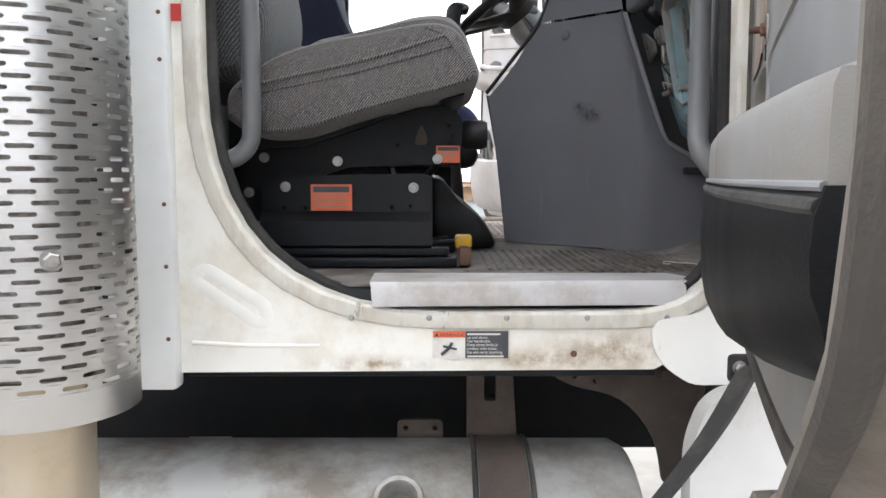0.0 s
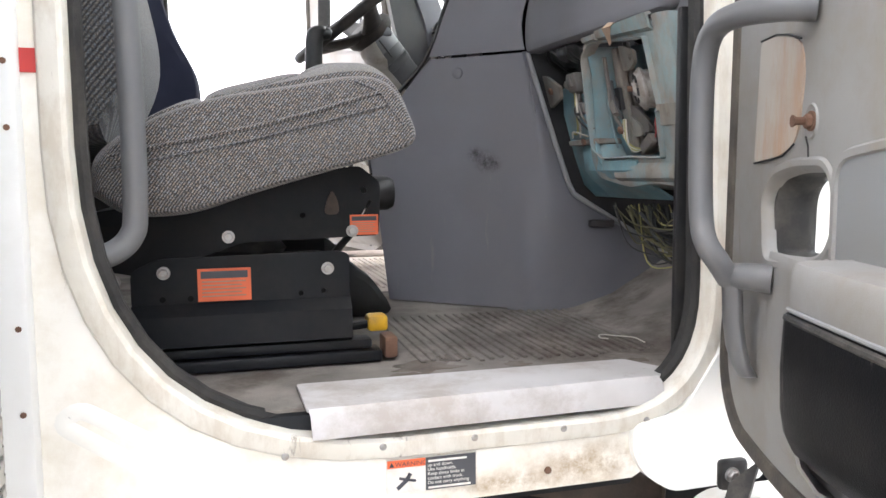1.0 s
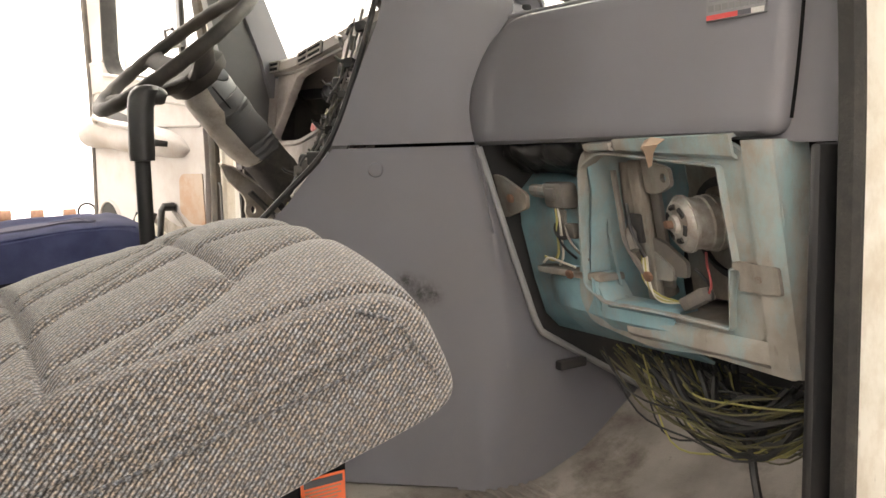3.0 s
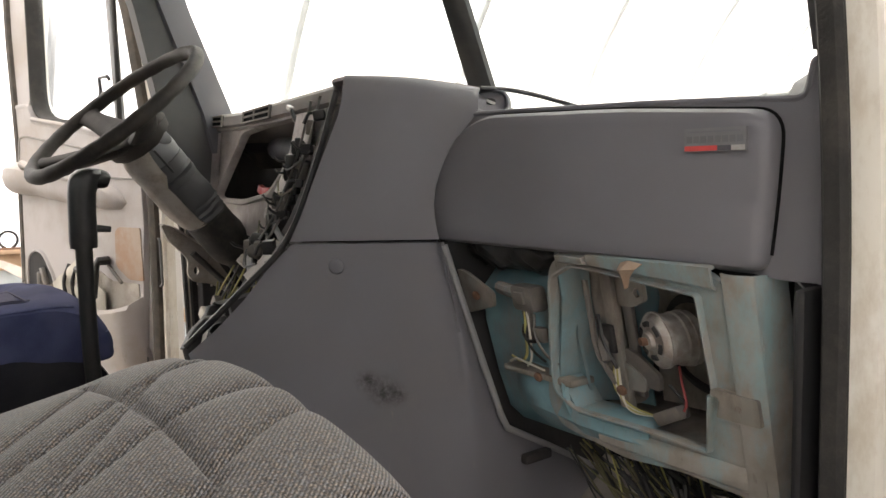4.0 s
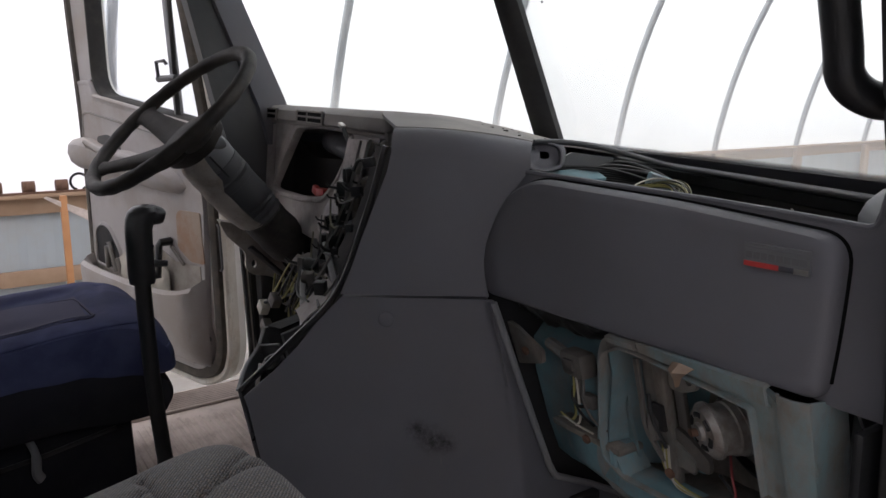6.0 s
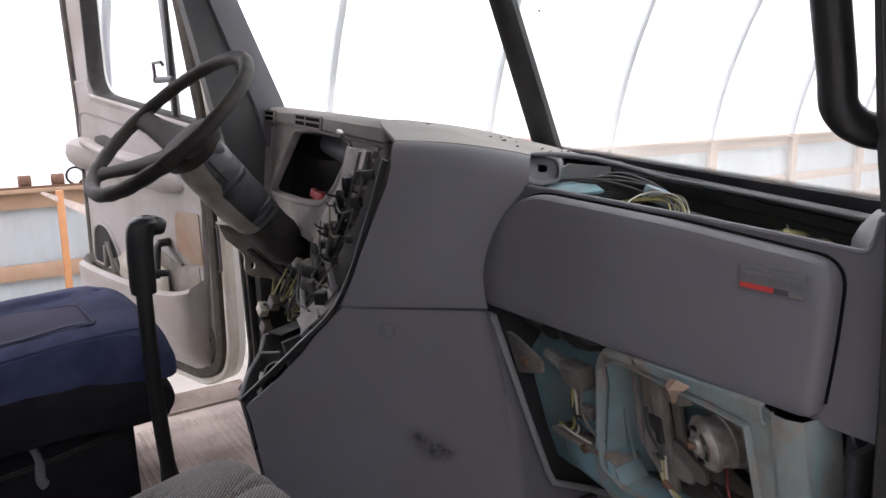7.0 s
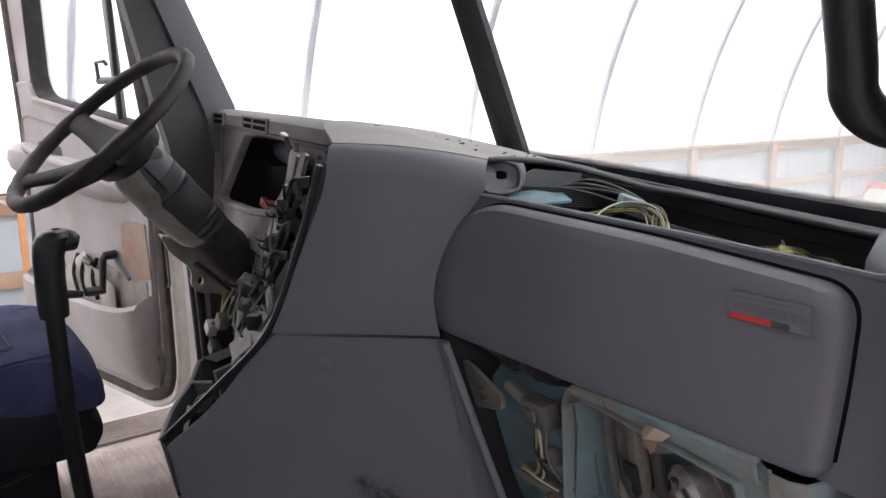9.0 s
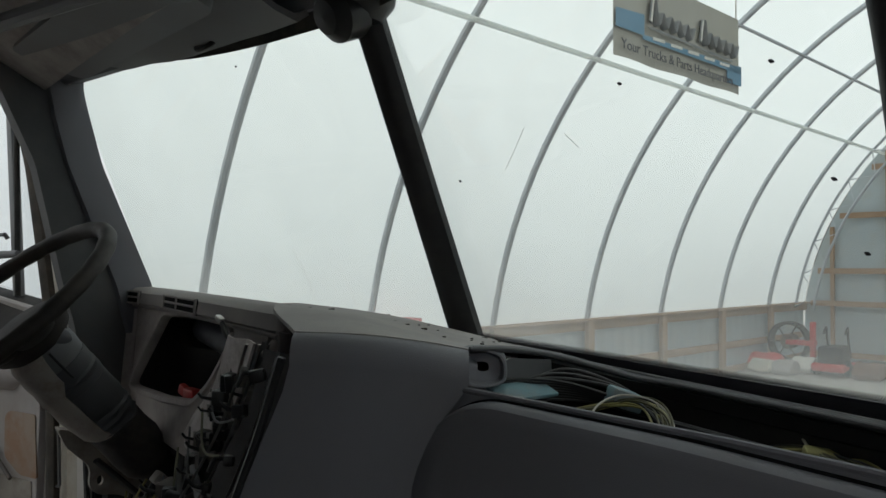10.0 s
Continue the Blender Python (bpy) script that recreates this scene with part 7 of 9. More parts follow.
part("strap_clip", box((0.595, 1.325, 1.065), (0.645, 1.345, 1.115), 0.01), M_black, st)
bolt(st, (0.612, 1.325, 1.093), (0, -1, 0), 0.009)

# fuel tank
tank = thing("fuel_tank", "dusty round aluminium fuel tank under the cab", "fuel tank")
TY, TZ, TR = 1.50, 0.60, 0.295
part("tank_shell", revolve([(0, -1.25), (TR - 0.03, -1.25), (TR, -1.22), (TR, 0.44), (TR - 0.012, 0.462), (TR - 0.04, 0.47), (0, 0.47)], (0, TY, TZ), (1, 0, 0), 72), M_tank, tank)
for x in (0.215,):
    rr = [[(x + dx, TY - (TR + 0.006) * math.sin(a), TZ + (TR + 0.006) * math.cos(a)) for dx in (-0.045, -0.035, 0.035, 0.045)] for a in np.linspace(-0.6, 3.0, 40)]
    part("tank_strap", skin(rr, thick=0.005), M_strap, tank, "brown steel strap over the tank")
    for dx in (-0.052, 0.052):
        part("strap_edge_liner", tube([(x + dx, TY - (TR + 0.004) * math.sin(a), TZ + (TR + 0.004) * math.cos(a)) for a in np.linspace(-0.6, 3.0, 30)], 0.005, 6), M_rubber, tank)
part("strap_bracket", plate(rounded([(0.155, 0.82), (0.262, 0.82), (0.25, 1.01), (0.24, 1.04), (0.155, 1.04)], 0.012, 3), [rounded([(0.19, 0.955), (0.215, 0.955), (0.215, 1.03), (0.19, 1.03)], 0.006, 2)], plane_map((0, 1.60, 0), (1, 0, 0), (0, 0, 1)), -0.05, 0.0), M_strap, tank)
ang = 0.62
nd = Vector((0, -math.sin(ang), math.cos(ang)))
part("filler_neck", revolve([(0.045, -0.01), (0.045, 0.035), (0.042, 0.04), (0.034, 0.04), (0.031, 0.035), (0.031, -0.06), (0.0, -0.06)], Vector((0.028, TY, TZ)) + nd * TR, nd, 32), M_tank, tank, "open threaded filler neck without a cap")
part("neck_collar", revolve([(0.062, -0.006), (0.062, 0.004), (0.047, 0.008)], Vector((0.028, TY, TZ)) + nd * TR, nd, 32), M_tank, tank)
part("tank_tab", plate(rounded([(0.01, 0.85), (0.105, 0.85), (0.105, 0.915), (0.01, 0.915)], 0.012, 3), [[(x + 0.006 * math.cos(a), 0.898 + 0.006 * math.sin(a)) for a in np.linspace(0, 5.6, 8)] for x in (0.027, 0.088)], plane_map((0, 1.60, 0), (1, 0, 0), (0, 0, 1)), -0.01, 0.0), M_strap, tank)
part("white_sticker", skin([[Vector((x, TY, TZ)) + Vector((0, -math.sin(a), math.cos(a))) * (TR + 0.0015) for a in (0.62, 0.68, 0.76)] for x in (0.29, 0.345)]), M_label_white, tank)
fr = solid("frame_rail", box((-3.5, 1.98, 0.72), (2.6, 2.06, 1.0), 0.01), M_steel_black, "black steel chassis frame rail under the cab", "frame rail")
for x in (-2.6, 2.0):
    part("crossmember", box((x, 1.98, 0.74), (x + 0.08, 3.0, 0.96), 0.01), M_steel_black, fr)
solid("frame_rail", box((-3.5, 2.90, 0.72), (2.6, 2.98, 1.0), 0.01), M_steel_black, "black steel chassis frame rail under the cab", "frame rail")
for x, ys_ in ((2.1, (1.65, 3.3)), (-2.6, (1.75, 3.2))):
    wz = 0.52 - 0.0297 * x
    axl = thing("axle", "dark steel truck axle carrying black tyres on rims", "axle", group="truck axles")
    part("axle_beam", tube([(x, ys_[0], wz), (x, ys_[1], wz)], 0.06, 10), M_steel_black, axl)
    for y in ys_:
        wl = part("wheel", revolve([(0.0, 0.02), (0.12, 0.02), (0.2, -0.03), (0.285, -0.09), (0.29, 0.09), (0.2, 0.05), (0, 0.04)], (x, y, wz), (0, 1, 0), 32), M_bolt, axl)
        part("tyre", revolve([(0.29, -0.13), (0.45, -0.14), (0.51, -0.11), (0.52, 0.0), (0.51, 0.11), (0.45, 0.14), (0.29, 0.13), (0.29, -0.13)], (x, y, wz), (0, 1, 0), 40), M_rubber, wl)
part("cab_mount", box((-0.6, 2.0, 1.0), (-0.5, 2.06, 1.075), 0.01), M_steel_black, fr)
part("cab_mount", box((0.9, 2.0, 1.0), (1.0, 2.06, 1.075), 0.01), M_steel_black, fr)
part("spring_hanger", box((2.0, 1.99, 0.5), (2.2, 2.05, 0.73), 0.01), M_steel_black, fr)
part("spring_hanger", box((-2.7, 1.99, 0.5), (-2.5, 2.05, 0.73), 0.01), M_steel_black, fr)

# exhaust stack with slotted heat shield
ex = thing("exhaust_stack", "upright exhaust pipe inside a slotted stainless heat shield", "exhaust")
EX, EY, ER = -0.493, 1.15, 0.14
Z0, PITCH, COLS, ROWS_ = 1.125, 0.0148, 16, 58
bm = bmesh.new()


def cyl(a, z, r=ER):
    return (EX + r * math.sin(a), EY - r * math.cos(a), z)


da = 2 * math.pi / COLS
for r in range(ROWS_):
    for c in range(COLS):
        mid = (c + (0.5 if r % 2 else 0.0)) * da
        zc = Z0 + (r + 0.5) * PITCH
        w, h = da * 0.32, 0.0033
        slot = [(w - h / ER + h / ER * math.cos(t), h * math.sin(t)) for t in np.linspace(-math.pi / 2, math.pi / 2, 5)]
        slot = slot + [(-a, -z) for a, z in slot]
        ring = [(math.copysign(da / 2, a) if abs(a) > w * 0.5 else a, math.copysign(PITCH / 2, z) if abs(z) > h * 0.5 else 0.0) for a, z in slot]
        vi = [bm.verts.new(cyl(mid + a, zc + z)) for a, z in slot]
        vd = [bm.verts.new(cyl(mid + a, zc + z, ER - 0.0025)) for a, z in slot]
        vo = [bm.verts.new(cyl(mid + a, zc + z)) for a, z in ring]
        n = len(slot)
        for i in range(n):
            j = (i + 1) % n
            bm.faces.new((vi[i], vi[j], vd[j], vd[i]))
            bm.faces.new((vi[i], vo[i], vo[j], vi[j]))
bmesh.ops.remove_doubles(bm, verts=bm.verts[:], dist=0.0002)
sh_ = part("slotted_shield", bm, M_chrome, ex, "shiny slotted heat shield", angle=60)
sh_.data.normals_split_custom_set_from_vertices([Vector((v.co.x - EX, v.co.y - EY, 0)).normalized() for v in sh_.data.vertices])
part("shield_rim", revolve([(ER - 0.002, Z0 - 0.045), (ER, Z0 - 0.046), (ER, Z0), (ER - 0.002, Z0)], (EX, EY, 0), (0, 0, 1), 48), M_chrome, ex)
part("shield_top", revolve([(ER, Z0 + ROWS_ * PITCH), (ER, 2.9), (ER - 0.004, 2.9)], (EX, EY, 0), (0, 0, 1), 48), M_chrome, ex)
part("lower_pipe", revolve([(0.0, 0.3), (0.074, 0.3), (0.074, 1.085), (0.078, 1.11), (0.09, 1.125), (0, 1.126)], (EX, EY, 0), (0, 0, 1), 36), M_pipe, ex, "heat-stained lower exhaust pipe")
part("muffler_body", revolve([(0.0, 1.13), (0.074, 1.13), (0.078, 1.15), (0.078, 2.85), (0.07, 2.9), (0.07, 3.3), (0, 3.3)], (EX, EY, 0), (0, 0, 1), 36), M_motor, ex, "dull grey muffler body")
bolt(ex, cyl(0.616, 1.308, ER + 0.001), (0.578, -0.816, 0), 0.011)
part("clamp_bolt", box((-0.408, 1.235, 1.297), (-0.392, 1.255, 1.315), 0.003), M_rust, ex)
part("stack_stay", box((-0.56, 1.25, 1.6), (-0.50, 1.42, 1.63), 0.005), M_steel_black, ex)
part("stack_stay", box((-0.56, 1.25, 2.3), (-0.50, 1.42, 2.33), 0.005), M_steel_black, ex)
part("pipe_foot", tube([(EX, EY, 0.32), (EX, EY + 0.1, 0.22), (EX, 1.95, 0.25), (EX, 2.0, 0.75)], 0.06, 12), M_pipe, ex)

# ---------------------------------------------------------------- loose and fixed things in the cab
# ribbed rubber floor
fl = solid("floor_mat", box((-0.83, 1.44, FLOOR - 0.005), (0.96, 3.51, FLOOR), 0), M_mat, "dusty ribbed rubber floor mat", "floor mat", kind="structure")
# brighter overlay on the one mat; the door's light is in its colour
part("driver_mat", box((-0.12, 2.52, FLOOR - 0.003), (0.60, 3.46, FLOOR + 0.002), 0.001), M_mat_tan, fl, "tan dusty driver floor mat, colour raised for door light")
for x0, x1, y0, y1 in ((0.20, 0.80, 1.60, 2.10), (0.02, 0.56, 2.55, 3.42)):
    n = int((x1 - x0) / 0.021)
    for k in range(n):
        x = x0 + 0.021 * k
        off = 0.10 * abs(k / n - 0.5) + 0.03 * ((k * 7) % 5) / 5
        part("mat_rib", box((x, y0 + off, FLOOR - 0.001), (x + 0.010, y1 - off * (y0 > 2.3), FLOOR + 0.0045 + 0.002 * (y0 > 2.3)), 0.002, None, 1), M_mat_tan if y0 > 2.3 else M_mat, fl, smooth=False)
ds_ = solid("driver_step", box((-0.25, 3.552, 1.10), (0.62, 3.74, 1.135), 0.01), M_sill, "dusty tan step ledge outside the driver sill", "step", kind="structure")
for k in range(7):
    part("step_ridge", box((-0.24, 3.57 + 0.022 * k, 1.134), (0.61, 3.578 + 0.022 * k, 1.140), 0.002, None, 1), M_sill, ds_)
part("step_bracket", box((0.1, 3.53, 1.02), (0.16, 3.73, 1.102), 0.006), M_steel_black, ds_)
sp_ = solid("driver_sill_plate", box((-0.12, 3.455, FLOOR + 0.0005), (0.60, 3.605, FLOOR + 0.012), 0.003), M_mat_tan, "dusty tan ridged sill plate at the driver door", "sill plate", kind="structure")
for k in range(9):
    part("ridge", box((-0.115, 3.466 + 0.015 * k, FLOOR + 0.011), (0.595, 3.472 + 0.015 * k, FLOOR + 0.0155), 0.001, None, 1), M_mat_tan, sp_)
solid("toe_board", skin([[(x, y, z) for y in (1.45, 1.8, 2.16)] for x, z in ((0.66, FLOOR + 0.001), (0.70, FLOOR + 0.008), (0.80, 1.258), (0.95, 1.335), (1.02, 1.365))], thick=0.006), M_mat, "dusty rubber toe board below the firewall", "toe board", kind="structure")
kp = solid("kick_panel", box((0.60, 1.476, FLOOR + 0.002), (1.05, 1.490, 1.832), 0.006), M_black, "black kick panel beside the footwell", "kick panel", kind="structure")
part("kick_fold", skin([[Vector((x, y, z)) + 0.005 * noise.noise_vector(Vector((x, y, z)) * 22) for x, y in ((0.62, 1.490), (0.66, 1.505 + 0.018 * f), (0.70, 1.512 + 0.022 * f), (0.78, 1.515 + 0.018 * f))] for z, f in ((1.83, 1.0), (1.78, 0.8), (1.72, 0.55), (1.66, 0.5), (1.60, 0.3), (1.54, 0.1), (1.48, 0.0))], thick=0.003), M_black, kp, "crumpled black sheet hanging by the heater")

fw = thing("floor_wire", "thin pale wire loop lying on the rubber floor", "wire", at=(0.62, 1.72, FLOOR))
part("loop", tube(curve([(0.655, 1.665, FLOOR + 0.006), (0.650, 1.70, FLOOR + 0.009), (0.628, 1.735, FLOOR + 0.007), (0.600, 1.745, FLOOR + 0.009), (0.592, 1.730, FLOOR + 0.006), (0.602, 1.715, FLOOR + 0.0065)], 6), 0.0014, 6), M_wire_w, fw)
stn = random.Random(31)
for k, (x, y, r) in enumerate(((0.20, 1.63, 0.05), (0.27, 1.68, 0.03), (0.16, 1.57, 0.03), (0.36, 1.60, 0.022), (0.43, 2.0, 0.03), (0.58, 1.56, 0.02))):
    mk = [(x + 1.5 * r * (0.5 + 0.6 * stn.random()) * math.cos(t), y + r * (0.5 + 0.6 * stn.random()) * math.sin(t)) for t in np.linspace(0, 2 * math.pi, 16)[:-1]]
    part("floor_stain", plate(mk, [], plane_map((0, 0, FLOOR), (1, 0, 0), (0, 1, 0)), 0.0, 0.0006), M_stain, fl, "brown oily stain")

# steering column and wheel
sc = thing("steering_column", "steering wheel on a taped up dusty column", "steering wheel")
HUB = Vector((0.3506, 3.1886, 2.133))
AX = Vector((0.6311, 0.0617, -0.7732)).normalized()
WU = Vector((-0.0394, 0.9981, 0.0479))
WV = Vector((0.7726, 0, 0.6348))
WR = 0.256
rim = [HUB + WR * (math.cos(a) * WU + math.sin(a) * WV) for a in np.linspace(0, 2 * math.pi, 73)]
bm = bmesh.new()
rows = []
for i, a in enumerate(np.linspace(0, 2 * math.pi, 73)[:-1]):
    rd = math.cos(a) * WU + math.sin(a) * WV
    g = 0.0015 * (i % 3 == 0)
    rows.append([HUB + (WR + (0.0190 - g) * math.cos(t)) * rd + (0.0190 - g) * math.sin(t) * AX for t in np.linspace(0, 2 * math.pi, 13)[:-1]])
part("wheel_rim", skin(rows, closed_u=True, closed_v=True), M_wheel, sc, "dark steering wheel rim with finger grips")
for a in (-0.03, math.pi + 0.03, -1.03, math.pi + 1.03):
    rd, sd = math.cos(a) * WU + math.sin(a) * WV, -math.sin(a) * WU + math.cos(a) * WV
    web = []
    for f, wd, dp, th in ((0.045, 0.050, 0.075, 0.020), (0.09, 0.044, 0.066, 0.018), (0.14, 0.037, 0.048, 0.015), (0.19, 0.031, 0.028, 0.014), (0.225, 0.030, 0.012, 0.012), (0.250, 0.048, 0.001, 0.011)):
        web.append([HUB + f * rd + wd * math.cos(t) * sd + (dp + th * math.sin(t)) * AX for t in np.linspace(0, 2 * math.pi, 15)[:-1]])
    part("wheel_spoke", skin(web, closed_v=True), M_wheel, sc)
part("wheel_hub", revolve([(0.0, 0.044), (0.045, 0.046), (0.080, 0.056), (0.094, 0.075), (0.086, 0.100), (0.060, 0.122), (0, 0.12)], HUB, AX, 28), M_wheel, sc, "worn black wheel hub")
part("column_shroud", revolve([(0.05, 0.085), (0.066, 0.095), (0.069, 0.14), (0.066, 0.17), (0.060, 0.175)], HUB, AX, 28), M_handle, sc, "dusty grey column shroud")
lobe = HUB + AX * 0.100 - WU * 0.052 + WV * 0.030
part("stalk_cover", cushion([(lobe.x - 0.035, lobe.z + 0.012), (lobe.x - 0.015, lobe.z + 0.026), (lobe.x + 0.024, lobe.z + 0.008), (lobe.x + 0.035, lobe.z - 0.018), (lobe.x + 0.01, lobe.z - 0.024), (lobe.x - 0.024, lobe.z - 0.010)], lobe.y - 0.016, lobe.y + 0.030, 3.0, 12, None, 0.0, 5), M_handle, sc, "grey cover of the stalk switch")
part("column_tape", revolve([(0.060, 0.165), (0.068, 0.17), (0.067, 0.20), (0.0685, 0.225), (0.066, 0.24), (0.060, 0.245)], HUB, AX, 28), M_pillar, sc, "black tape round the column")
wr = revolve([(0.066, 0.205), (0.0705, 0.21), (0.0675, 0.222), (0.060, 0.235), (0.0665, 0.24), (0.0645, 0.27), (0.066, 0.30), (0.062, 0.318), (0.0655, 0.326), (0.0615, 0.336), (0.065, 0.345), (0.061, 0.356), (0.064, 0.365), (0.058, 0.372)], HUB, AX, 32)
for v in wr.verts:
    v.co += 0.007 * noise.noise_vector(v.co * 26)
part("column_sleeve", wr, M_pillar, sc, "wrinkled grey sleeve wrapped with tape")
bt = revolve([(0.055, 0.36), (0.063, 0.37), (0.061, 0.40), (0.064, 0.44), (0.060, 0.49), (0.04, 0.53), (0, 0.53)], HUB, AX, 28)
for v in bt.verts:
    v.co += 0.007 * noise.noise_vector(v.co * 22)
part("column_boot", bt, M_rubber, sc, "crumpled black boot at the column foot")
lc = []
for s, r, dn in ((0.112, 0.058, 0.0), (0.116, 0.068, 0.004), (0.13, 0.073, 0.007), (0.17, 0.0735, 0.008), (0.19, 0.0725, 0.008), (0.22, 0.074, 0.008), (0.25, 0.0725, 0.008), (0.28, 0.074, 0.006), (0.31, 0.072, 0.005), (0.345, 0.070, 0.002), (0.365, 0.064, -0.004)):
    lc.append([HUB + AX * s - WV * dn + r * (math.cos(t) * WU + math.sin(t) * WV) for t in np.linspace(math.pi * (1.16 - 0.08 * (s < 0.2)), math.pi * 1.98, 19)])
lc = [[p + 0.004 * noise.noise_vector(p * 24) for p in r] for r in lc]
part("column_lower_cover", skin(lc, thick=0.004), M_cover, sc, "pale dusty lower column cover")
part("cover_seam", tube([HUB + AX * 0.12 - WV * 0.007 - WU * 0.0715, HUB + AX * 0.195 - WV * 0.006 - WU * 0.071], 0.003, 6), M_black, sc)
part("column_clip", tube([HUB + AX * 0.17 + WV * 0.064, HUB + AX * 0.40 + WV * 0.056], 0.004, 6), M_wire_y, sc)
part("column_foot", tube([HUB + AX * 0.40, HUB + AX * 0.62], 0.045, 14), M_dark_in, sc)

rb = solid("rubber_boot", cushion([(0.064, 1.426), (0.10, 1.414), (0.14, 1.368), (0.204, 1.31), (0.241, 1.252), (0.233, 1.226), (0.14, 1.2225), (0.07, 1.2225), (0.055, 1.33)], 2.10, 2.42, 5.0, 16, lambda q, v: 0.006 * noise.noise_vector(q * 16) if q.z > 1.24 else Vector((0, 0, 0)), 0.0, 5), M_black, "sagging black rubber boot standing on the floor", "boot")

# gear lever
gl_ = thing("gear_lever", "black gear lever with a pistol grip knob", "gear lever")
part("lever_rod", tube(curve([(0.165, 2.70, FLOOR + 0.012), (0.150, 2.68, 1.42), (0.138, 2.665, 1.62), (0.136, 2.655, 1.84)], 6), [0.020] * 7 + [0.016] * 12, 12), M_black, gl_)
part("grip", skin([[Vector((0.136 + 0.034 * f * math.cos(a) * 0.75 + dx, 2.654 + 0.031 * f * math.sin(a), z)) for a in np.linspace(0, 2 * math.pi, 17)[:-1]] for z, f, dx in ((1.834, 0.4, 0), (1.835, 0.95, 0), (1.85, 1.0, 0), (1.90, 0.98, 0.001), (1.94, 1.0, 0.003), (1.962, 1.1, 0.008), (1.975, 1.1, 0.014), (1.984, 0.85, 0.018), (1.987, 0.3, 0.02))], closed_v=True), M_black, gl_, "black pistol grip")
part("grip_nose", tube(curve([(0.140, 2.654, 1.962), (0.168, 2.65, 1.966), (0.188, 2.648, 1.960)], 4), [0.022, 0.022, 0.021, 0.02, 0.02, 0.019, 0.018, 0.016, 0.012], 12), M_black, gl_)
part("range_switch", tube([(0.155, 2.648, 1.872), (0.185, 2.645, 1.868)], [0.008, 0.006], 8), M_black, gl_)
part("lever_boot", revolve([(0.06, 0.0), (0.055, 0.012), (0.035, 0.03), (0.025, 0.05), (0.02, 0.06)], (0.165, 2.70, FLOOR + 0.0005), (0, 0, 1), 20), M_rubber, gl_)

# grab handles on the pillars
h1 = thing("grab_handle", "grey grab handle on the rear door pillar", "grab handle", group="grab handles")
part("bar", tube(curve([(-0.31, 1.475, 1.452), (-0.285, 1.478, 1.452), (-0.258, 1.48, 1.475), (-0.25, 1.48, 1.52), (-0.25, 1.48, 1.70), (-0.255, 1.48, 1.95), (-0.262, 1.48, 2.10), (-0.30, 1.475, 2.13)], 6), 0.0175, 12), M_handle, h1)
part("lower_foot", tube([(-0.335, 1.474, 1.452), (-0.30, 1.475, 1.452)], [0.024, 0.019], 14), M_handle, h1)
part("upper_foot", tube([(-0.335, 1.474, 2.135), (-0.29, 1.475, 2.128)], [0.024, 0.019], 14), M_trim_mid, h1)
h2 = thing("grab_handle", "black grab handle on the windshield pillar", "grab handle", group="grab handles")
part("bar", tube(curve([(0.69, 1.455, 2.172), (0.65, 1.475, 2.170), (0.615, 1.505, 2.174), (0.592, 1.52, 2.195), (0.583, 1.522, 2.235), (0.545, 1.522, 2.36), (0.48, 1.522, 2.52), (0.44, 1.50, 2.60)], 6), 0.0185, 14), M_black, h2)
part("lower_foot", tube([(0.715, 1.445, 2.173), (0.67, 1.465, 2.171)], [0.027, 0.020], 14), M_black, h2)
part("upper_foot", tube([(0.425, 1.485, 2.635), (0.445, 1.502, 2.59)], [0.027, 0.020], 14), M_black, h2)

# heater unit behind the missing lower cover
hv = thing("heater_unit", "dusty teal heater case with its fan exposed", "heater")
hvp = plane_map((0.63, 0, 0), (0, -1, 0), (0, 0, 1))
HS = 1 if (hvp(0, 0, 1) - hvp(0, 0, 0)).x < 0 else -1
case_o = rounded([(-1.898, 1.80), (-1.880, 1.832), (-1.815, 1.840), (-1.612, 1.838), (-1.562, 1.800), (-1.544, 1.765), (-1.552, 1.68), (-1.556, 1.585), (-1.556, 1.530), (-1.70, 1.538), (-1.80, 1.528), (-1.93, 1.548), (-1.950, 1.585), (-1.930, 1.66)], [0.02, 0.02, 0.01, 0.01, 0.02, 0.02, 0.02, 0.01, 0.008, 0.02, 0.02, 0.02, 0.02, 0.02], 3)
fan_hole = rounded([(-1.882, 1.806), (-1.842, 1.826), (-1.812, 1.826), (-1.625, 1.807), (-1.622, 1.731), (-1.619, 1.672), (-1.627, 1.672), (-1.640, 1.586), (-1.76, 1.590), (-1.880, 1.588), (-1.920, 1.612), (-1.912, 1.68)], [0.012, 0.008, 0.004, 0.006, 0.02, 0.003, 0.003, 0.006, 0.02, 0.008, 0.012, 0.03], 4)
part("case_front", plate(case_o, [fan_hole], hvp, -0.012 * HS, 0.0), M_teal, hv, "dust-streaked teal heater case front")
part("hole_lip", ring_sweep(fan_hole, [(0.0035, 0.0), (0.0025, 0.011 * HS), (0.0, 0.012 * HS), (-0.0015, 0.004 * HS), (-0.002, -0.02 * HS)], hvp), M_teal, hv)
part("case_brow_end", skin([[hvp(a, b, h * HS) for b, h in ((1.828, 0.001), (1.831, 0.012), (1.840, 0.014), (1.846, -0.01))] for a in np.linspace(-1.860, -1.807, 5)], thick=0.005), M_teal, hv)
part("case_brow", skin([[hvp(a, b, h * HS) for b, h in ((1.829 - 0.06 * (a + 1.80) - 0.003, 0.001), (1.831 - 0.06 * (a + 1.80), 0.010), (1.845, 0.012), (1.850, -0.01))] for a in np.linspace(-1.80, -1.600, 8)], thick=0.005), M_teal, hv)
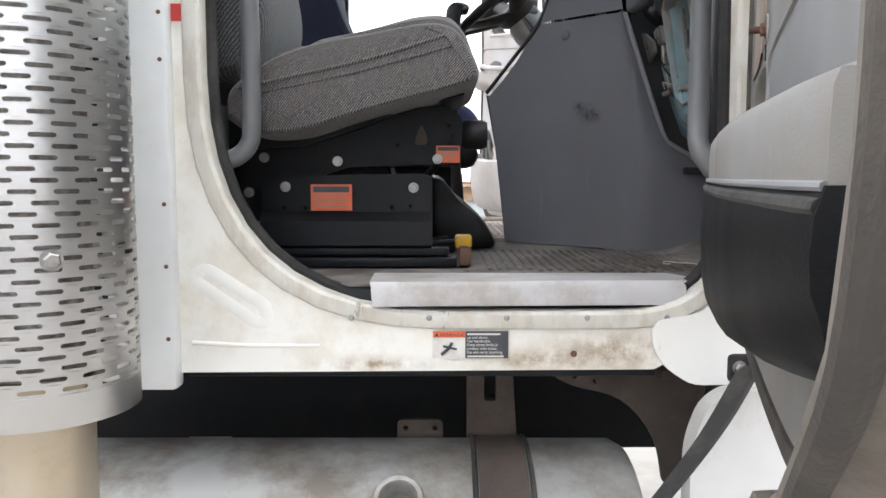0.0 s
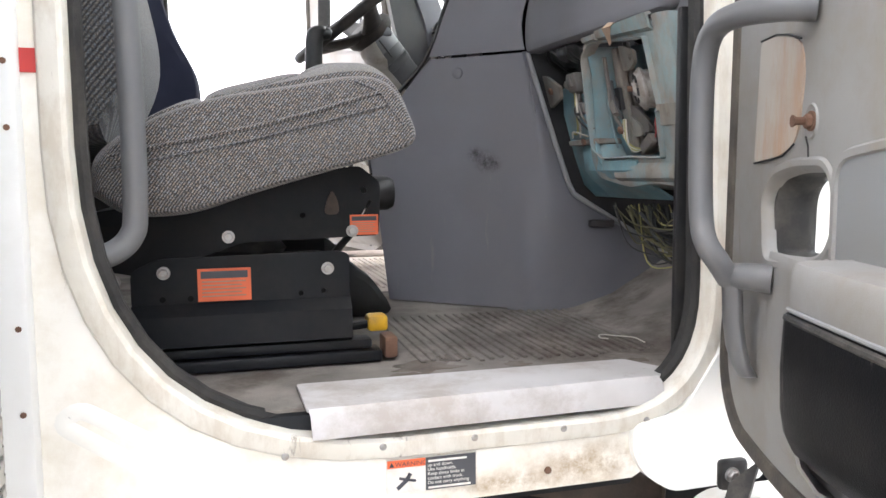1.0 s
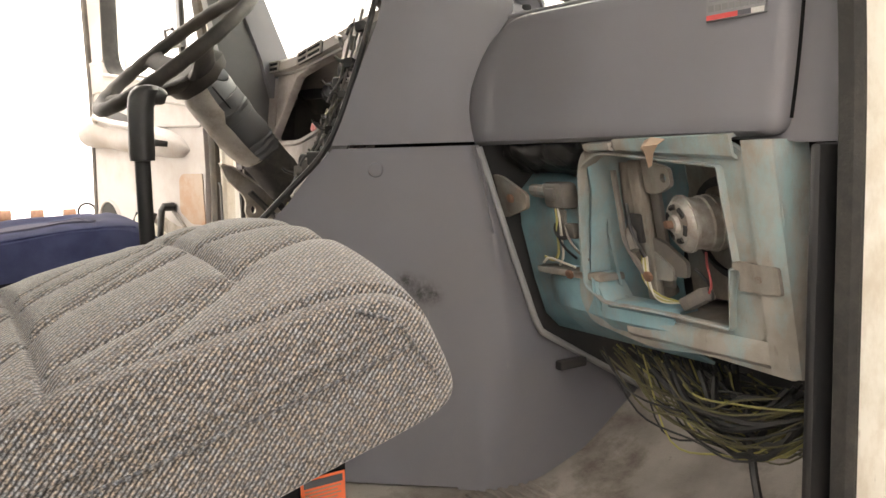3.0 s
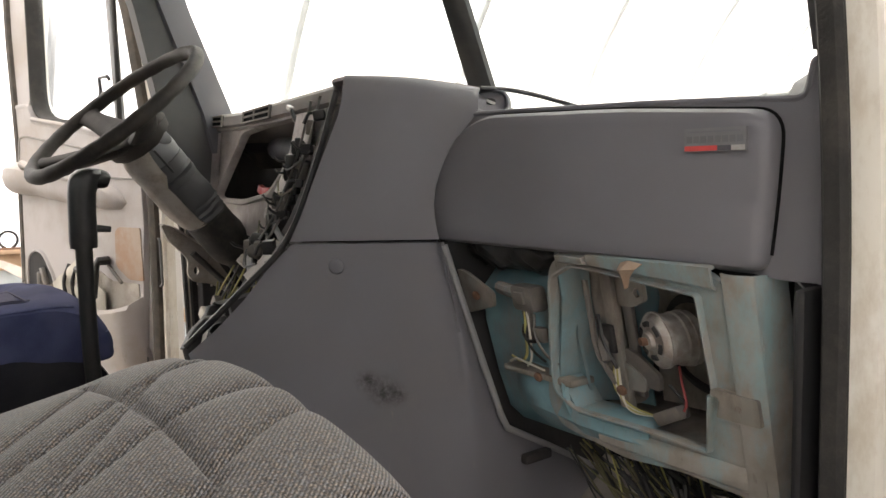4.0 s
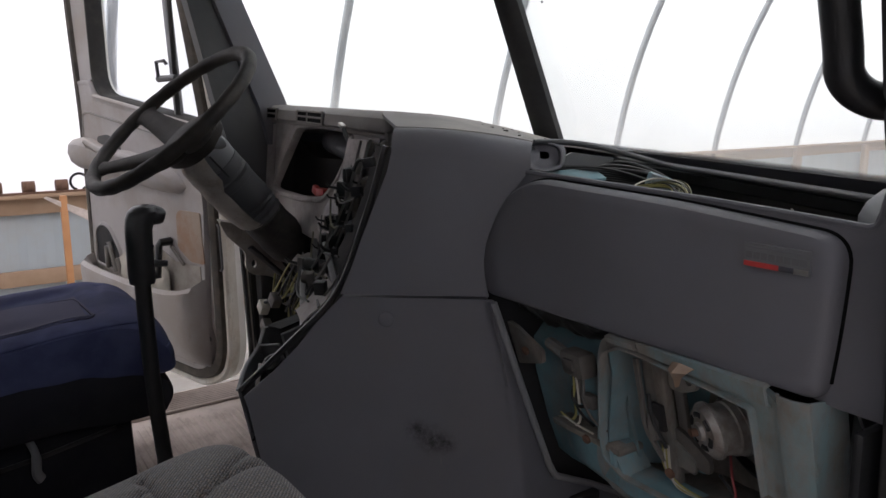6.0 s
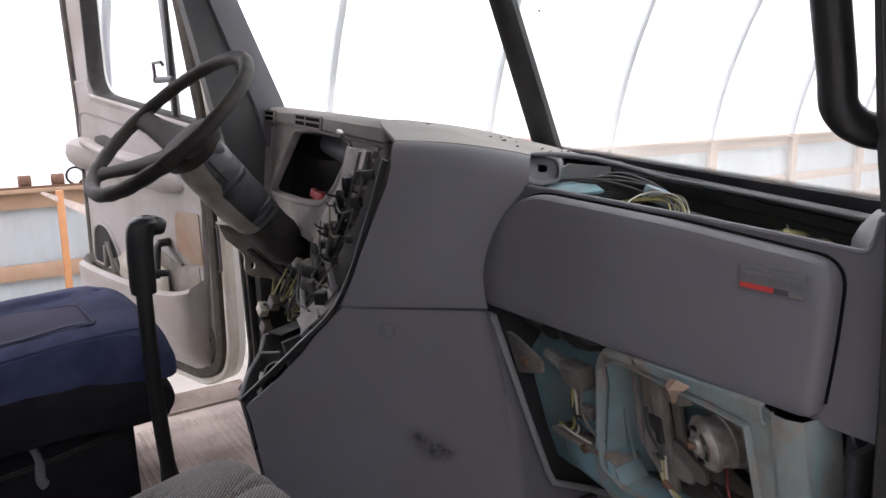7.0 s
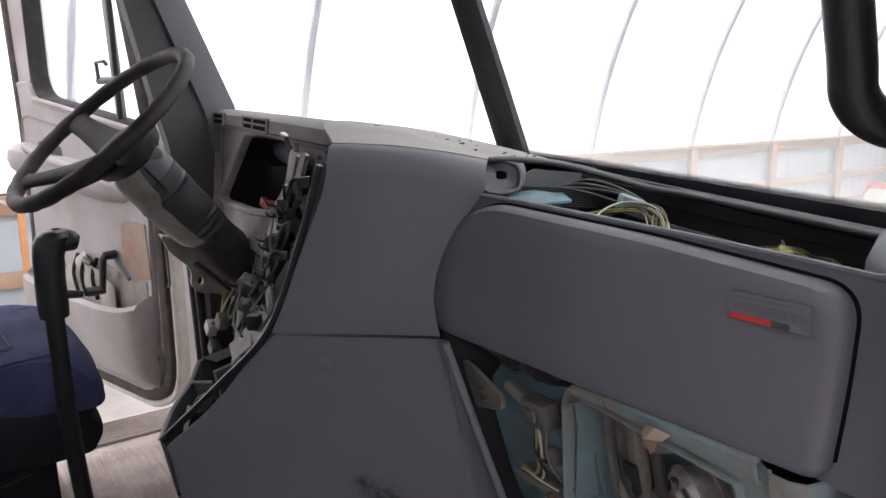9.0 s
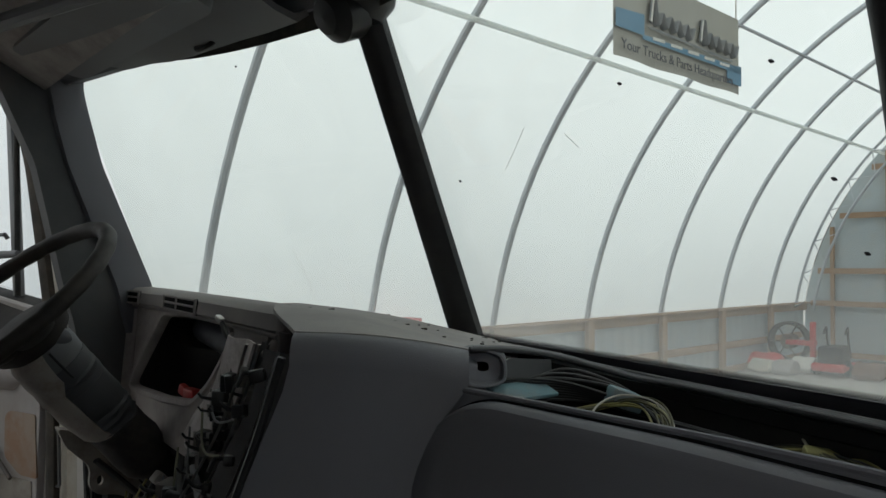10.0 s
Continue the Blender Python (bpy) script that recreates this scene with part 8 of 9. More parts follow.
part("case_cheek", skin([[hvp(a, b, h * HS) for b in (1.535, 1.58, 1.62, 1.67, 1.72, 1.76, 1.81, 1.838)] for a, h in ((-1.612 + 0.02, 0.001), (-1.586, 0.009), (-1.566, 0.010), (-1.548, 0.002), (-1.535, -0.05))], thick=0.004), M_teal, hv)
part("case_bottom", skin([[hvp(a, b, h * HS) for a in np.linspace(-1.84, -1.56, 10)] for b, h in ((1.578, 0.002), (1.570, 0.008), (1.548, 0.009), (1.534, -0.008), (1.520, -0.12))], thick=0.005), M_teal, hv)
part("case_back", skin([[(0.82, y, z) for y in (1.52, 2.05)] for z in (1.50, 1.86)], thick=0.01), M_dark_in, hv)
part("case_inner", skin([[(x, y - 0.02 * (z > 1.75) + 0.02 * (z < 1.66), z) for z in (1.585, 1.63, 1.70, 1.77, 1.826)] for x, y in ((0.636, 1.902), (0.665, 1.896), (0.70, 1.882), (0.735, 1.85), (0.742, 1.80))], thick=0.004), M_teal_deep, hv, "pale blue inner wall of the fan case")
part("inner_backplate", skin([[(0.742 + 0.004 * (k % 2), y, z) for z in (1.60, 1.66, 1.72, 1.78, 1.825)] for k, y in enumerate((1.80, 1.775, 1.745, 1.715))], thick=0.004), M_teal_dusty, hv)
part("case_inner_floor", skin([[(x, y, 1.578 + 0.01 * (x - 0.64)) for y in (1.62, 1.90)] for x in (0.64, 0.82)], thick=0.004), M_teal_dusty, hv)
part("fan_scroll", revolve([(0.060, 0.0), (0.075, 0.012), (0.077, 0.06), (0.062, 0.07)], (0.775, 1.685, 1.715), (-1, 0.15, 0), 32), M_dark_in, hv)
mo = part("blower_motor", revolve([(0.0, 0.0), (0.036, 0.0), (0.040, 0.004), (0.040, 0.028), (0.0375, 0.03), (0.0375, 0.05), (0.040, 0.052), (0.039, 0.058), (0.032, 0.066), (0.014, 0.068), (0.012, 0.074), (0, 0.075)], (0.712, 1.708, 1.724), (-0.93, 0.36, 0), 36), M_motor, hv, "silver blower motor with vent slots")
mn = Vector((-0.93, 0.36, 0)).normalized()
ma = mn.cross(Vector((0, 0, 1))).normalized()
mc = Vector((0.712, 1.708, 1.724))
for k in range(6):
    t = k * math.pi / 3 + 0.3
    arc = [mc + mn * 0.0655 + 0.0245 * (math.cos(t + d) * ma + math.sin(t + d) * Vector((0, 0, 1))) for d in (-0.30, -0.1, 0.1, 0.30)]
    part("motor_slot", tube(curve(arc, 3), 0.0046, 8), M_dark_in, mo)
for d in (0.014, 0.0545):
    part("motor_band", revolve([(0.0395, d - 0.003), (0.0418, d - 0.0025), (0.0418, d + 0.0025), (0.0395, d + 0.003)], mc, mn, 36), M_motor, mo)
part("motor_plate", skin([[mc + mn * d + 0.0407 * (math.cos(t) * ma + math.sin(t) * Vector((0, 0, 1))) for d in (0.020, 0.048)] for t in np.linspace(-0.75, 0.25, 8)], thick=0.0008), M_label_white, mo, "worn pale motor label")
part("motor_shaft", disc(mc + mn * 0.07, mn, 0.006, 0.014, 12), M_rust, mo)
part("inner_post", box((0.660, 1.800, 1.60), (0.676, 1.822, 1.815), 0.004), M_teal_dusty, hv)
part("inner_post", box((0.676, 1.782, 1.62), (0.686, 1.800, 1.825), 0.003), M_plug, hv)
part("post_clip", box((0.652, 1.806, 1.69), (0.662, 1.828, 1.735), 0.003), M_dark_in, hv)
ip = plane_map((0.668, 0, 0), (0, -1, 0), (0, 0, 1))
part("upper_bracket", plate(rounded([(-1.795, 1.818), (-1.745, 1.803), (-1.745, 1.778), (-1.770, 1.766), (-1.795, 1.766)], 0.006, 2), [[(-1.757 + 0.006 * math.cos(t), 1.789 + 0.007 * math.sin(t)) for t in np.linspace(0, 5.6, 8)]], ip, -0.004, 0.004), M_teal_dusty, hv)
part("lower_bracket", plate(rounded([(-1.818, 1.690), (-1.766, 1.655), (-1.768, 1.634), (-1.835, 1.632)], 0.006, 2), [], ip, -0.004, 0.004), M_teal_dusty, hv)
for a, z in ((-1.585, 1.664), (-1.955, 1.628), (-2.075, 1.752), (-1.777, 1.645)):
    part("rusty_screw", disc(hvp(a, z, 0.006 * HS), hvp(0, 0, HS) - hvp(0, 0, 0), 0.008, 0.006, 8, 0.002), M_rust, hv)
part("screw_tab", plate(rounded([(-1.618, 1.645), (-1.555, 1.645), (-1.556, 1.682), (-1.622, 1.684), (-1.622, 1.674), (-1.61, 1.672)], 0.004, 2), [], hvp, 0.0, 0.012 * HS), M_teal_dusty, hv)
part("duct_lower", skin([[(0.70, y, 1.505), (0.640 + d, y, 1.545), (0.628 + d, y, 1.565), (0.632 + d, y, 1.58 + 0.032 * (y > 1.88)), (0.645 + d, y, 1.588 + 0.04 * (y > 1.88)), (0.68, y, 1.59 + 0.042 * (y > 1.88))] for y, d in ((1.745, 0.0), (1.80, -0.004), (1.878, -0.004), (1.90, 0.003), (1.96, 0.010), (2.02, 0.02), (2.06, 0.04))], thick=0.005), M_teal_deep, hv, "blue teal lower duct")
part("duct_body", skin([[(0.70, y, 1.50), (0.675, y, 1.53), (0.665 + d, y, 1.60), (0.66 + d, y, 1.70), (0.67, y, 1.76), (0.72, y, 1.80)] for y, d in ((1.885, 0.0), (1.915, 0.012), (1.95, 0.0), (2.0, 0.006), (2.07, 0.0), (2.11, 0.0))], thick=0.005), M_teal_deep, hv, "blue teal duct beside the case")
part("duct_step", box((0.626, 1.885, 1.622), (0.68, 2.045, 1.634), 0.003), M_teal_dusty, hv)
part("duct_rib", tube(curve([(0.632, 1.905, 1.63), (0.626, 1.90, 1.60), (0.634, 1.895, 1.56)], 4), 0.006, 6), M_teal_deep, hv)
part("flap_arm", box((0.628, 1.955, 1.69), (0.64, 1.972, 1.745), 0.003), M_plug, hv)
part("duct_stub", tube([(0.66, 2.05, 1.765), (0.64, 1.985, 1.765)], 0.012, 10), M_teal, hv)
part("flap_motor", add_box(box((0.622, 1.936, 1.738), (0.66, 1.986, 1.782), 0.008), (0.616, 1.95, 1.752), (0.624, 1.972, 1.772), 0.003), M_plug, hv, "dusty grey flap motor")
part("side_bracket", plate(rounded([(-2.115, 1.715), (-2.045, 1.735), (-2.040, 1.760), (-2.10, 1.790), (-2.125, 1.795)], 0.006, 2), [], hvp, -0.008 * HS, 0.0), M_teal_dusty, hv)
part("insulation_bag", cushion([(0.66, 1.80), (0.64, 1.82), (0.65, 1.85), (0.74, 1.86), (0.80, 1.83), (0.74, 1.79)], 1.895, 2.10, 3.0, 40, lambda q, v: 0.014 * noise.noise_vector(q * 26) + 0.005 * noise.noise_vector(q * 70), 0.0, 8), M_black, hv, "crumpled black insulation bag")
part("torn_tab", skin([[(0.608, 1.727, 1.842), (0.604, 1.71, 1.846), (0.606, 1.690, 1.843)], [(0.600, 1.729, 1.832), (0.589, 1.714, 1.834), (0.598, 1.696, 1.836)], [(0.606, 1.728, 1.820), (0.598, 1.720, 1.821), (0.605, 1.712, 1.824)], [(0.608, 1.729, 1.806), (0.605, 1.725, 1.805), (0.608, 1.721, 1.808)]], thick=0.002), M_rust_panel, hv, "torn scrap of foam tape")


def cable(parent, pts, r, material, name="wire", n=6):
    return part(name, tube(curve(pts, n), r, 6), material, parent)


cable(hv, [(0.63, 1.965, 1.74), (0.625, 1.968, 1.70), (0.625, 1.975, 1.665), (0.628, 1.995, 1.648), (0.63, 2.02, 1.652)], 0.0025, M_wire_y)
cable(hv, [(0.63, 1.96, 1.74), (0.622, 1.955, 1.70), (0.625, 1.965, 1.66), (0.63, 1.985, 1.64)], 0.002, M_wire_w)
part("loose_plug", box((0.622, 1.925, 1.69), (0.64, 1.95, 1.715), 0.004, None), M_plug, hv)
cable(hv, [(0.69, 1.722, 1.68), (0.66, 1.698, 1.665), (0.648, 1.686, 1.64), (0.65, 1.70, 1.618)], 0.0019, M_wire_r)
cable(hv, [(0.655, 1.715, 1.66), (0.65, 1.69, 1.64), (0.65, 1.69, 1.62), (0.65, 1.71, 1.612)], 0.0025, M_wire_k)
part("motor_plug", box((-0.012, -0.026, -0.010), (0.012, 0.026, 0.010), 0.004, Matrix.Translation((0.648, 1.715, 1.616)) @ pose(0, 0, 0, -28, 0, 0)), M_plug, hv)
for k in range(4):
    cable(hv, [(0.655, 1.815 - 0.003 * k, 1.67), (0.645, 1.81 - 0.004 * k, 1.635 - 0.004 * k), (0.648, 1.785, 1.612 - 0.003 * k), (0.65, 1.745, 1.606)], 0.002, (M_wire_y, M_wire_w)[k % 2])

for pts, r, m in (([(0.64, 1.96, 1.735), (0.622, 1.962, 1.70), (0.622, 1.955, 1.675), (0.632, 1.94, 1.655)], 0.0026, M_wire_k), ([(0.635, 1.95, 1.735), (0.62, 1.94, 1.70), (0.622, 1.925, 1.672), (0.635, 1.915, 1.655)], 0.0024, M_plug),
                  ([(0.64, 1.985, 1.71), (0.625, 1.972, 1.70), (0.62, 1.955, 1.69), (0.63, 1.935, 1.695)], 0.0035, M_wire_k), ([(0.632, 2.03, 1.64), (0.622, 2.0, 1.652), (0.622, 1.97, 1.648), (0.63, 1.945, 1.64)], 0.002, M_wire_w),
                  ([(0.655, 1.845, 1.80), (0.648, 1.838, 1.74), (0.642, 1.83, 1.69), (0.65, 1.81, 1.64)], 0.005, M_plug), ([(0.65, 1.825, 1.75), (0.642, 1.815, 1.71), (0.645, 1.80, 1.67)], 0.003, M_wire_k),
                  ([(0.66, 1.83, 1.715), (0.645, 1.82, 1.70), (0.64, 1.812, 1.68)], 0.009, M_plug)):
    cable(hv, pts, r, m, "heater_lead")
part("inner_duct", tube(curve([(0.70, 1.845, 1.81), (0.695, 1.845, 1.74), (0.70, 1.842, 1.66), (0.72, 1.84, 1.60)], 4), 0.022, 12), M_teal_dusty, hv)
part("resistor_plate", plate(rounded([(-1.80, 1.645), (-1.745, 1.64), (-1.742, 1.665), (-1.775, 1.69), (-1.80, 1.70)], 0.006, 2), [], plane_map((0.672, 0, 0), (0, -1, 0), (0, 0, 1)), -0.004, 0.004), M_plug, hv)

# the whole unit leans away from the seat towards its foot
for ob in hv.children_recursive:
    for v in ob.data.vertices:
        v.co.x += 0.24 * (1.82 - v.co.z) - 0.008
# wiring loom hanging in the footwell
wl_ = thing("wiring_loom", "tangled yellow and black wires hanging in the footwell", "wires")
rng = random.Random(8)
for k in range(110):
    lead = k % 2
    ya, yb = 1.99 - 0.16 * rng.random(), 1.53 + 0.06 * rng.random()
    if not lead:
        ya, yb = 1.88 - 0.14 * rng.random(), 1.56 + 0.08 * rng.random()
    x = 0.745 + 0.12 * rng.random()
    sag = 1.445 - 0.085 * rng.random()
    pts = [(x, ya, 1.49 - 0.02 * rng.random())]
    for f in (0.25, 0.5, 0.75):
        pts.append((x - 0.03 * rng.random(), ya + (yb - ya) * f, sag + 0.035 * (rng.random() - 0.3) + 0.03 * abs(f - 0.5)))
    pts.append((x + 0.02, yb, 1.455 + 0.03 * rng.random()))
    cable(wl_, pts, 0.0017 if k % 6 else 0.005, (M_wire_o, M_wire_k, M_wire_o, M_wire_y, M_wire_k)[k % 5] if k % 6 else M_wire_k, n=5)
cable(wl_, [(0.78, 1.70, 1.46), (0.75, 1.66, 1.36), (0.73, 1.63, 1.31)], 0.006, M_wire_k, "hanging_lead")
part("lead_plug", box((0.72, 1.615, 1.29), (0.74, 1.64, 1.315), 0.004), M_plug, wl_)

# wires on the open shelf
sw_ = thing("shelf_wires", "loops of yellow wire lying on the open shelf", "wires")
for k in range(11):
    y = 1.845 + 0.03 * rng.random()
    pts = [(0.70 + 0.05 * rng.random(), 2.04 - 0.02 * rng.random(), 2.008), (0.735 + 0.05 * rng.random(), 1.97, 2.022 + 0.012 * rng.random()), (0.775 + 0.03 * rng.random(), 1.915, 2.030 + 0.012 * rng.random()), (0.735 + 0.04 * rng.random(), y, 2.018 + 0.016 * rng.random()), (0.690, 1.815, 1.995)]
    cable(sw_, pts, 0.0015, (M_wire_y, M_wire_o, M_wire_k, M_wire_o)[k % 4], n=6)
cable(sw_, [(0.70, 1.93, 2.015), (0.745, 1.945, 2.036), (0.785, 1.935, 2.045), (0.800, 1.895, 2.038), (0.775, 1.855, 2.018), (0.72, 1.835, 2.005)], 0.0014, M_wire_w, n=6)
for k in range(26):
    pts = [(0.80 + 0.06 * rng.random(), 1.80, 1.988), (0.80 + 0.05 * rng.random(), 1.73, 1.996 + 0.014 * rng.random()), (0.76 + 0.06 * rng.random(), 1.65, 1.998 + 0.014 * rng.random()), (0.73 + 0.04 * rng.random(), 1.57, 1.990)]
    cable(sw_, pts, 0.0016, (M_wire_o, M_wire_k, M_wire_o, M_wire_y)[k % 4], n=5)
cable(sw_, [(0.803, 1.705, 2.010), (0.822, 1.722, 2.018), (0.835, 1.735, 2.026)], 0.0018, M_wire_w, n=5)
for k in range(8):
    cable(sw_, [(0.685 + 0.010 * k, 2.085, 2.060 - 0.005 * k), (0.760 + 0.008 * k, 2.03, 2.056 - 0.005 * k), (0.812 + 0.004 * k, 1.97, 2.034 - 0.003 * k), (0.828, 1.91, 2.008), (0.815, 1.85, 1.984)], 0.0024, M_wire_k, "harness_tube", 6)
part("blue_plug", box((-0.02, -0.022, -0.012), (0.02, 0.022, 0.012), 0.004, Matrix.Translation((0.815, 1.955, 2.033)) @ pose(0, 0, 0, 0, 20, -35)), M_teal_deep, sw_)
part("yellow_plug", box((-0.010, -0.020, -0.007), (0.010, 0.020, 0.007), 0.003, Matrix.Translation((0.803, 1.692, 2.007)) @ pose(0, 0, 0, 10, -15, 35)), M_wire_y, sw_)
part("blue_board", box((-0.045, -0.022, -0.003), (0.045, 0.022, 0.003), 0.002, Matrix.Translation((0.715, 2.045, 2.046)) @ pose(0, 0, 0, 18, 0, -10)), M_teal_deep, sw_)
cl_ = thing("cluster_wires", "loose wires and plugs under the column", "wires")
for k in range(14):
    y = 3.00 + 0.22 * rng.random()
    pts = [(0.66, y, 1.72), (0.63 - 0.03 * rng.random(), y + 0.05 * rng.random(), 1.65 - 0.04 * rng.random()), (0.62, y + 0.10, 1.60 - 0.05 * rng.random()), (0.66, y + 0.16, 1.64)]
    cable(cl_, pts, 0.0028, (M_wire_y, M_wire_k, M_wire_o, M_wire_k)[k % 4], n=5)
cable(cl_, [(0.64, 3.16, 1.62), (0.615, 3.26, 1.585), (0.598, 3.31, 1.565)], 0.005, M_wire_k, n=5)
for y, z, m in ((3.305, 1.555, M_wire_w), (3.20, 1.60, M_plug), (3.29, 1.50, M_plug)):
    part("plug", box((-0.014, -0.020, -0.016), (0.014, 0.020, 0.016), 0.004, Matrix.Translation((0.598, y, z)) @ pose(0, 0, 0, 30, 10, 0)), m, cl_)

# ---------------------------------------------------------------- things in the hall
bn = thing("banner", "cream advertising banner with blue print hung from the hoops", "banner")


def BN(a, b, h=0.0):
    """From the banner's own width, height and relief to a point."""
    return hall @ Vector((6.11 + 1.145 * a, 5.5 - h, 4.19 + 0.757 * b))



part("banner_sheet", skin([[BN(2.2 * i / 12, 1.15 * j / 6, 0.02 * math.sin(i * 1.3) * (1 - j / 6)) for j in range(7)] for i in range(13)]), M_banner, bn)
for a0, a1, b0, b1, m in ((0.0, 0.42, 0.35, 0.62, M_banner_blue), (0.40, 2.2, 0.30, 0.40, M_banner_blue), (1.9, 2.2, 0.12, 0.42, M_banner_blue)):
    part("blue_band", plate([(a0, b0), (a1, b0), (a1, b1), (a0, b1 - 0.04)], [], BN, 0.03, 0.034), m, bn)
for a0, a1, cap in ((0.52, 1.24, 0.30), (1.38, 2.10, 0.26)):
    n = int((a1 - a0) / 0.075)
    zig = [(a0, 0.56), (a0 + 0.05, 0.86 + 0.3 * (cap - 0.2)), (a0 + 0.10, 0.54)] + [(a0 + 0.10 + (a1 - a0 - 0.10) * (k + 1) / n, (0.72, 0.54)[k % 2] - 0.03 * k / n) for k in range(n)]
    for r, d, m in ((0.040, 0.030, M_trim_mid), (0.022, 0.042, M_paper)):
        part("brand_shape", tube(curve([BN(a, b, d) for a, b in zig], 5), r, 8, flat=0.3), m, bn)
part("brand_underline", plate([(0.50, 0.47), (2.02, 0.44), (2.02, 0.465), (0.50, 0.50)], [], BN, 0.032, 0.036), M_trim_mid, bn)
for k in range(5):
    part("small_print_bar", box((0, 0, 0), (0.22, 0.03, 0.004), 0, Matrix.Translation(BN(0.55 + 0.3 * k, 0.335, 0.036)) @ pose(0, 0, 0, 90, 0, 2)), M_paper, bn)
lettering("slogan", "Your Trucks & Parts Headquarters", 0.165, Matrix.Translation(BN(0.06, 0.09, 0.045)) @ pose(0, 0, 0, 90, 1.7, 2.16) @ Matrix.Diagonal((0.95, 0.86, 1, 1)), M_ink, bn)
for a in (0.05, 2.15):
    part("tie_rope", tube([BN(a, 1.15), BN(a, 2.35)], 0.008, 5), M_wire_w, bn)

yw = HC_Y + HR * math.cos(math.asin((WALL_Z - HC_Z) / HR))
top_z = WALL_Z + 0.09


def hallp(x, y, z):
    return hall @ Vector((x, y, z))


rb = solid("red_box", box((6.03, yw - 0.30, top_z), (6.63, yw - 0.02, top_z + 0.20), 0.01, hall), M_red, "red metal box lying on the wall top board", "box")
for k, x in enumerate((0.50, 0.76, 1.03)):
    solid("roller", add_box(tube([hallp(x - 0.05, yw - 0.06, top_z + 0.06), hallp(x + 0.05, yw - 0.06, top_z + 0.06)], 0.055, 12), (x - 0.03, yw - 0.09, top_z), (x + 0.03, yw - 0.03, top_z + 0.04), 0.004, hall), M_rust,
          "small rusty roller standing on the wall top board", "roller", group="rollers on the wall")
solid("roller_shaft", box((0.2, yw - 0.115, top_z), (1.3, yw - 0.095, top_z + 0.02), 0.004, hall), M_rust, "rusty shaft lying on the wall top board", "shaft")
ringp = [hallp(1.18 + 0.075 * math.cos(t), yw - 0.06, top_z + 0.085 + 0.075 * math.sin(t)) for t in np.linspace(-1.2, 4.4, 20)]
solid("iron_hook", tube(ringp, 0.012, 8), M_steel_black, "dark iron ring hook standing on the wall board", "hook")
bd = hall @ plane_map((0.72, 7.8, 1.44), (1, 0, 0), (0, 0, 1))(0, 0)
lb = solid("leaning_board", plate([(0.0, 0.0), (1.1, -0.72), (1.1, -0.48), (0.02, 0.012)], [], plane_map(bd, (1, 0.038, -0.03), (0, 0, 1)), -0.02, 0.0), M_mat_tan, "pale sheet of plywood on a wooden stand", "board")
part("stand_leg", box((0.835, 7.80, 0.0), (0.885, 7.85, 1.45), 0.004, hall), M_wood_orange, lb)
part("stand_leg", box((1.62, 7.80, 0.0), (1.67, 7.85, 0.72), 0.004, hall), M_wood_orange, lb)

hr = thing("hose_reel", "dark coil of hose on a red stand by the end wall", "hose reel")
for k in range(5):
    c = Vector((17.0 + 0.05 * k, 8.45, 0.60))
    part("hose_turn", tube([hall @ (c + Vector((0, 0.40 * math.cos(t), 0.40 * math.sin(t)))) for t in np.linspace(0, 2 * math.pi, 33)], 0.035, 8), M_rubber, hr)
part("reel_drum", disc(hallp(17.0, 8.45, 0.60), (1, 0, 0), 0.16, 0.24, 20), M_rust, hr)
for k in range(6):
    t = k * math.pi / 3
    part("reel_spoke", tube([hallp(16.98, 8.45, 0.60), hallp(16.98, 8.45 + 0.38 * math.cos(t), 0.60 + 0.38 * math.sin(t))], 0.014, 6), M_strap, hr)
part("reel_stand", add_box(add_box(box((16.9, 7.85, 0), (17.0, 7.95, 1.05), 0.01, hall), (16.9, 7.85, 0), (17.4, 7.95, 0.06), 0.01, hall), (16.9, 7.90, 0.55), (17.2, 8.45, 0.65), 0.01, hall), M_red, hr)
mc_ = thing("garden_machine", "red and black garden machine with bent handlebars", "machine")
part("engine_block", box((16.5, 7.2, 0.18), (17.1, 7.65, 0.60), 0.05, hall), M_steel_black, mc_)
part("machine_deck", box((16.4, 7.1, 0.10), (17.2, 7.75, 0.26), 0.05, hall), M_red, mc_)
for y in (7.1, 7.5):
    part("handlebar", tube(curve([hallp(16.8, y, 0.4), hallp(16.5, y - 0.05, 0.75), hallp(16.2, y - 0.15, 1.02), hallp(16.05, y - 0.15, 0.9)], 5), 0.02, 8), M_steel_black, mc_)
for y in (7.1, 7.68):
    part("machine_wheel", disc(hallp(16.7, y, 0.16), (0, 1, 0), 0.16, 0.07, 20), M_rubber, mc_)
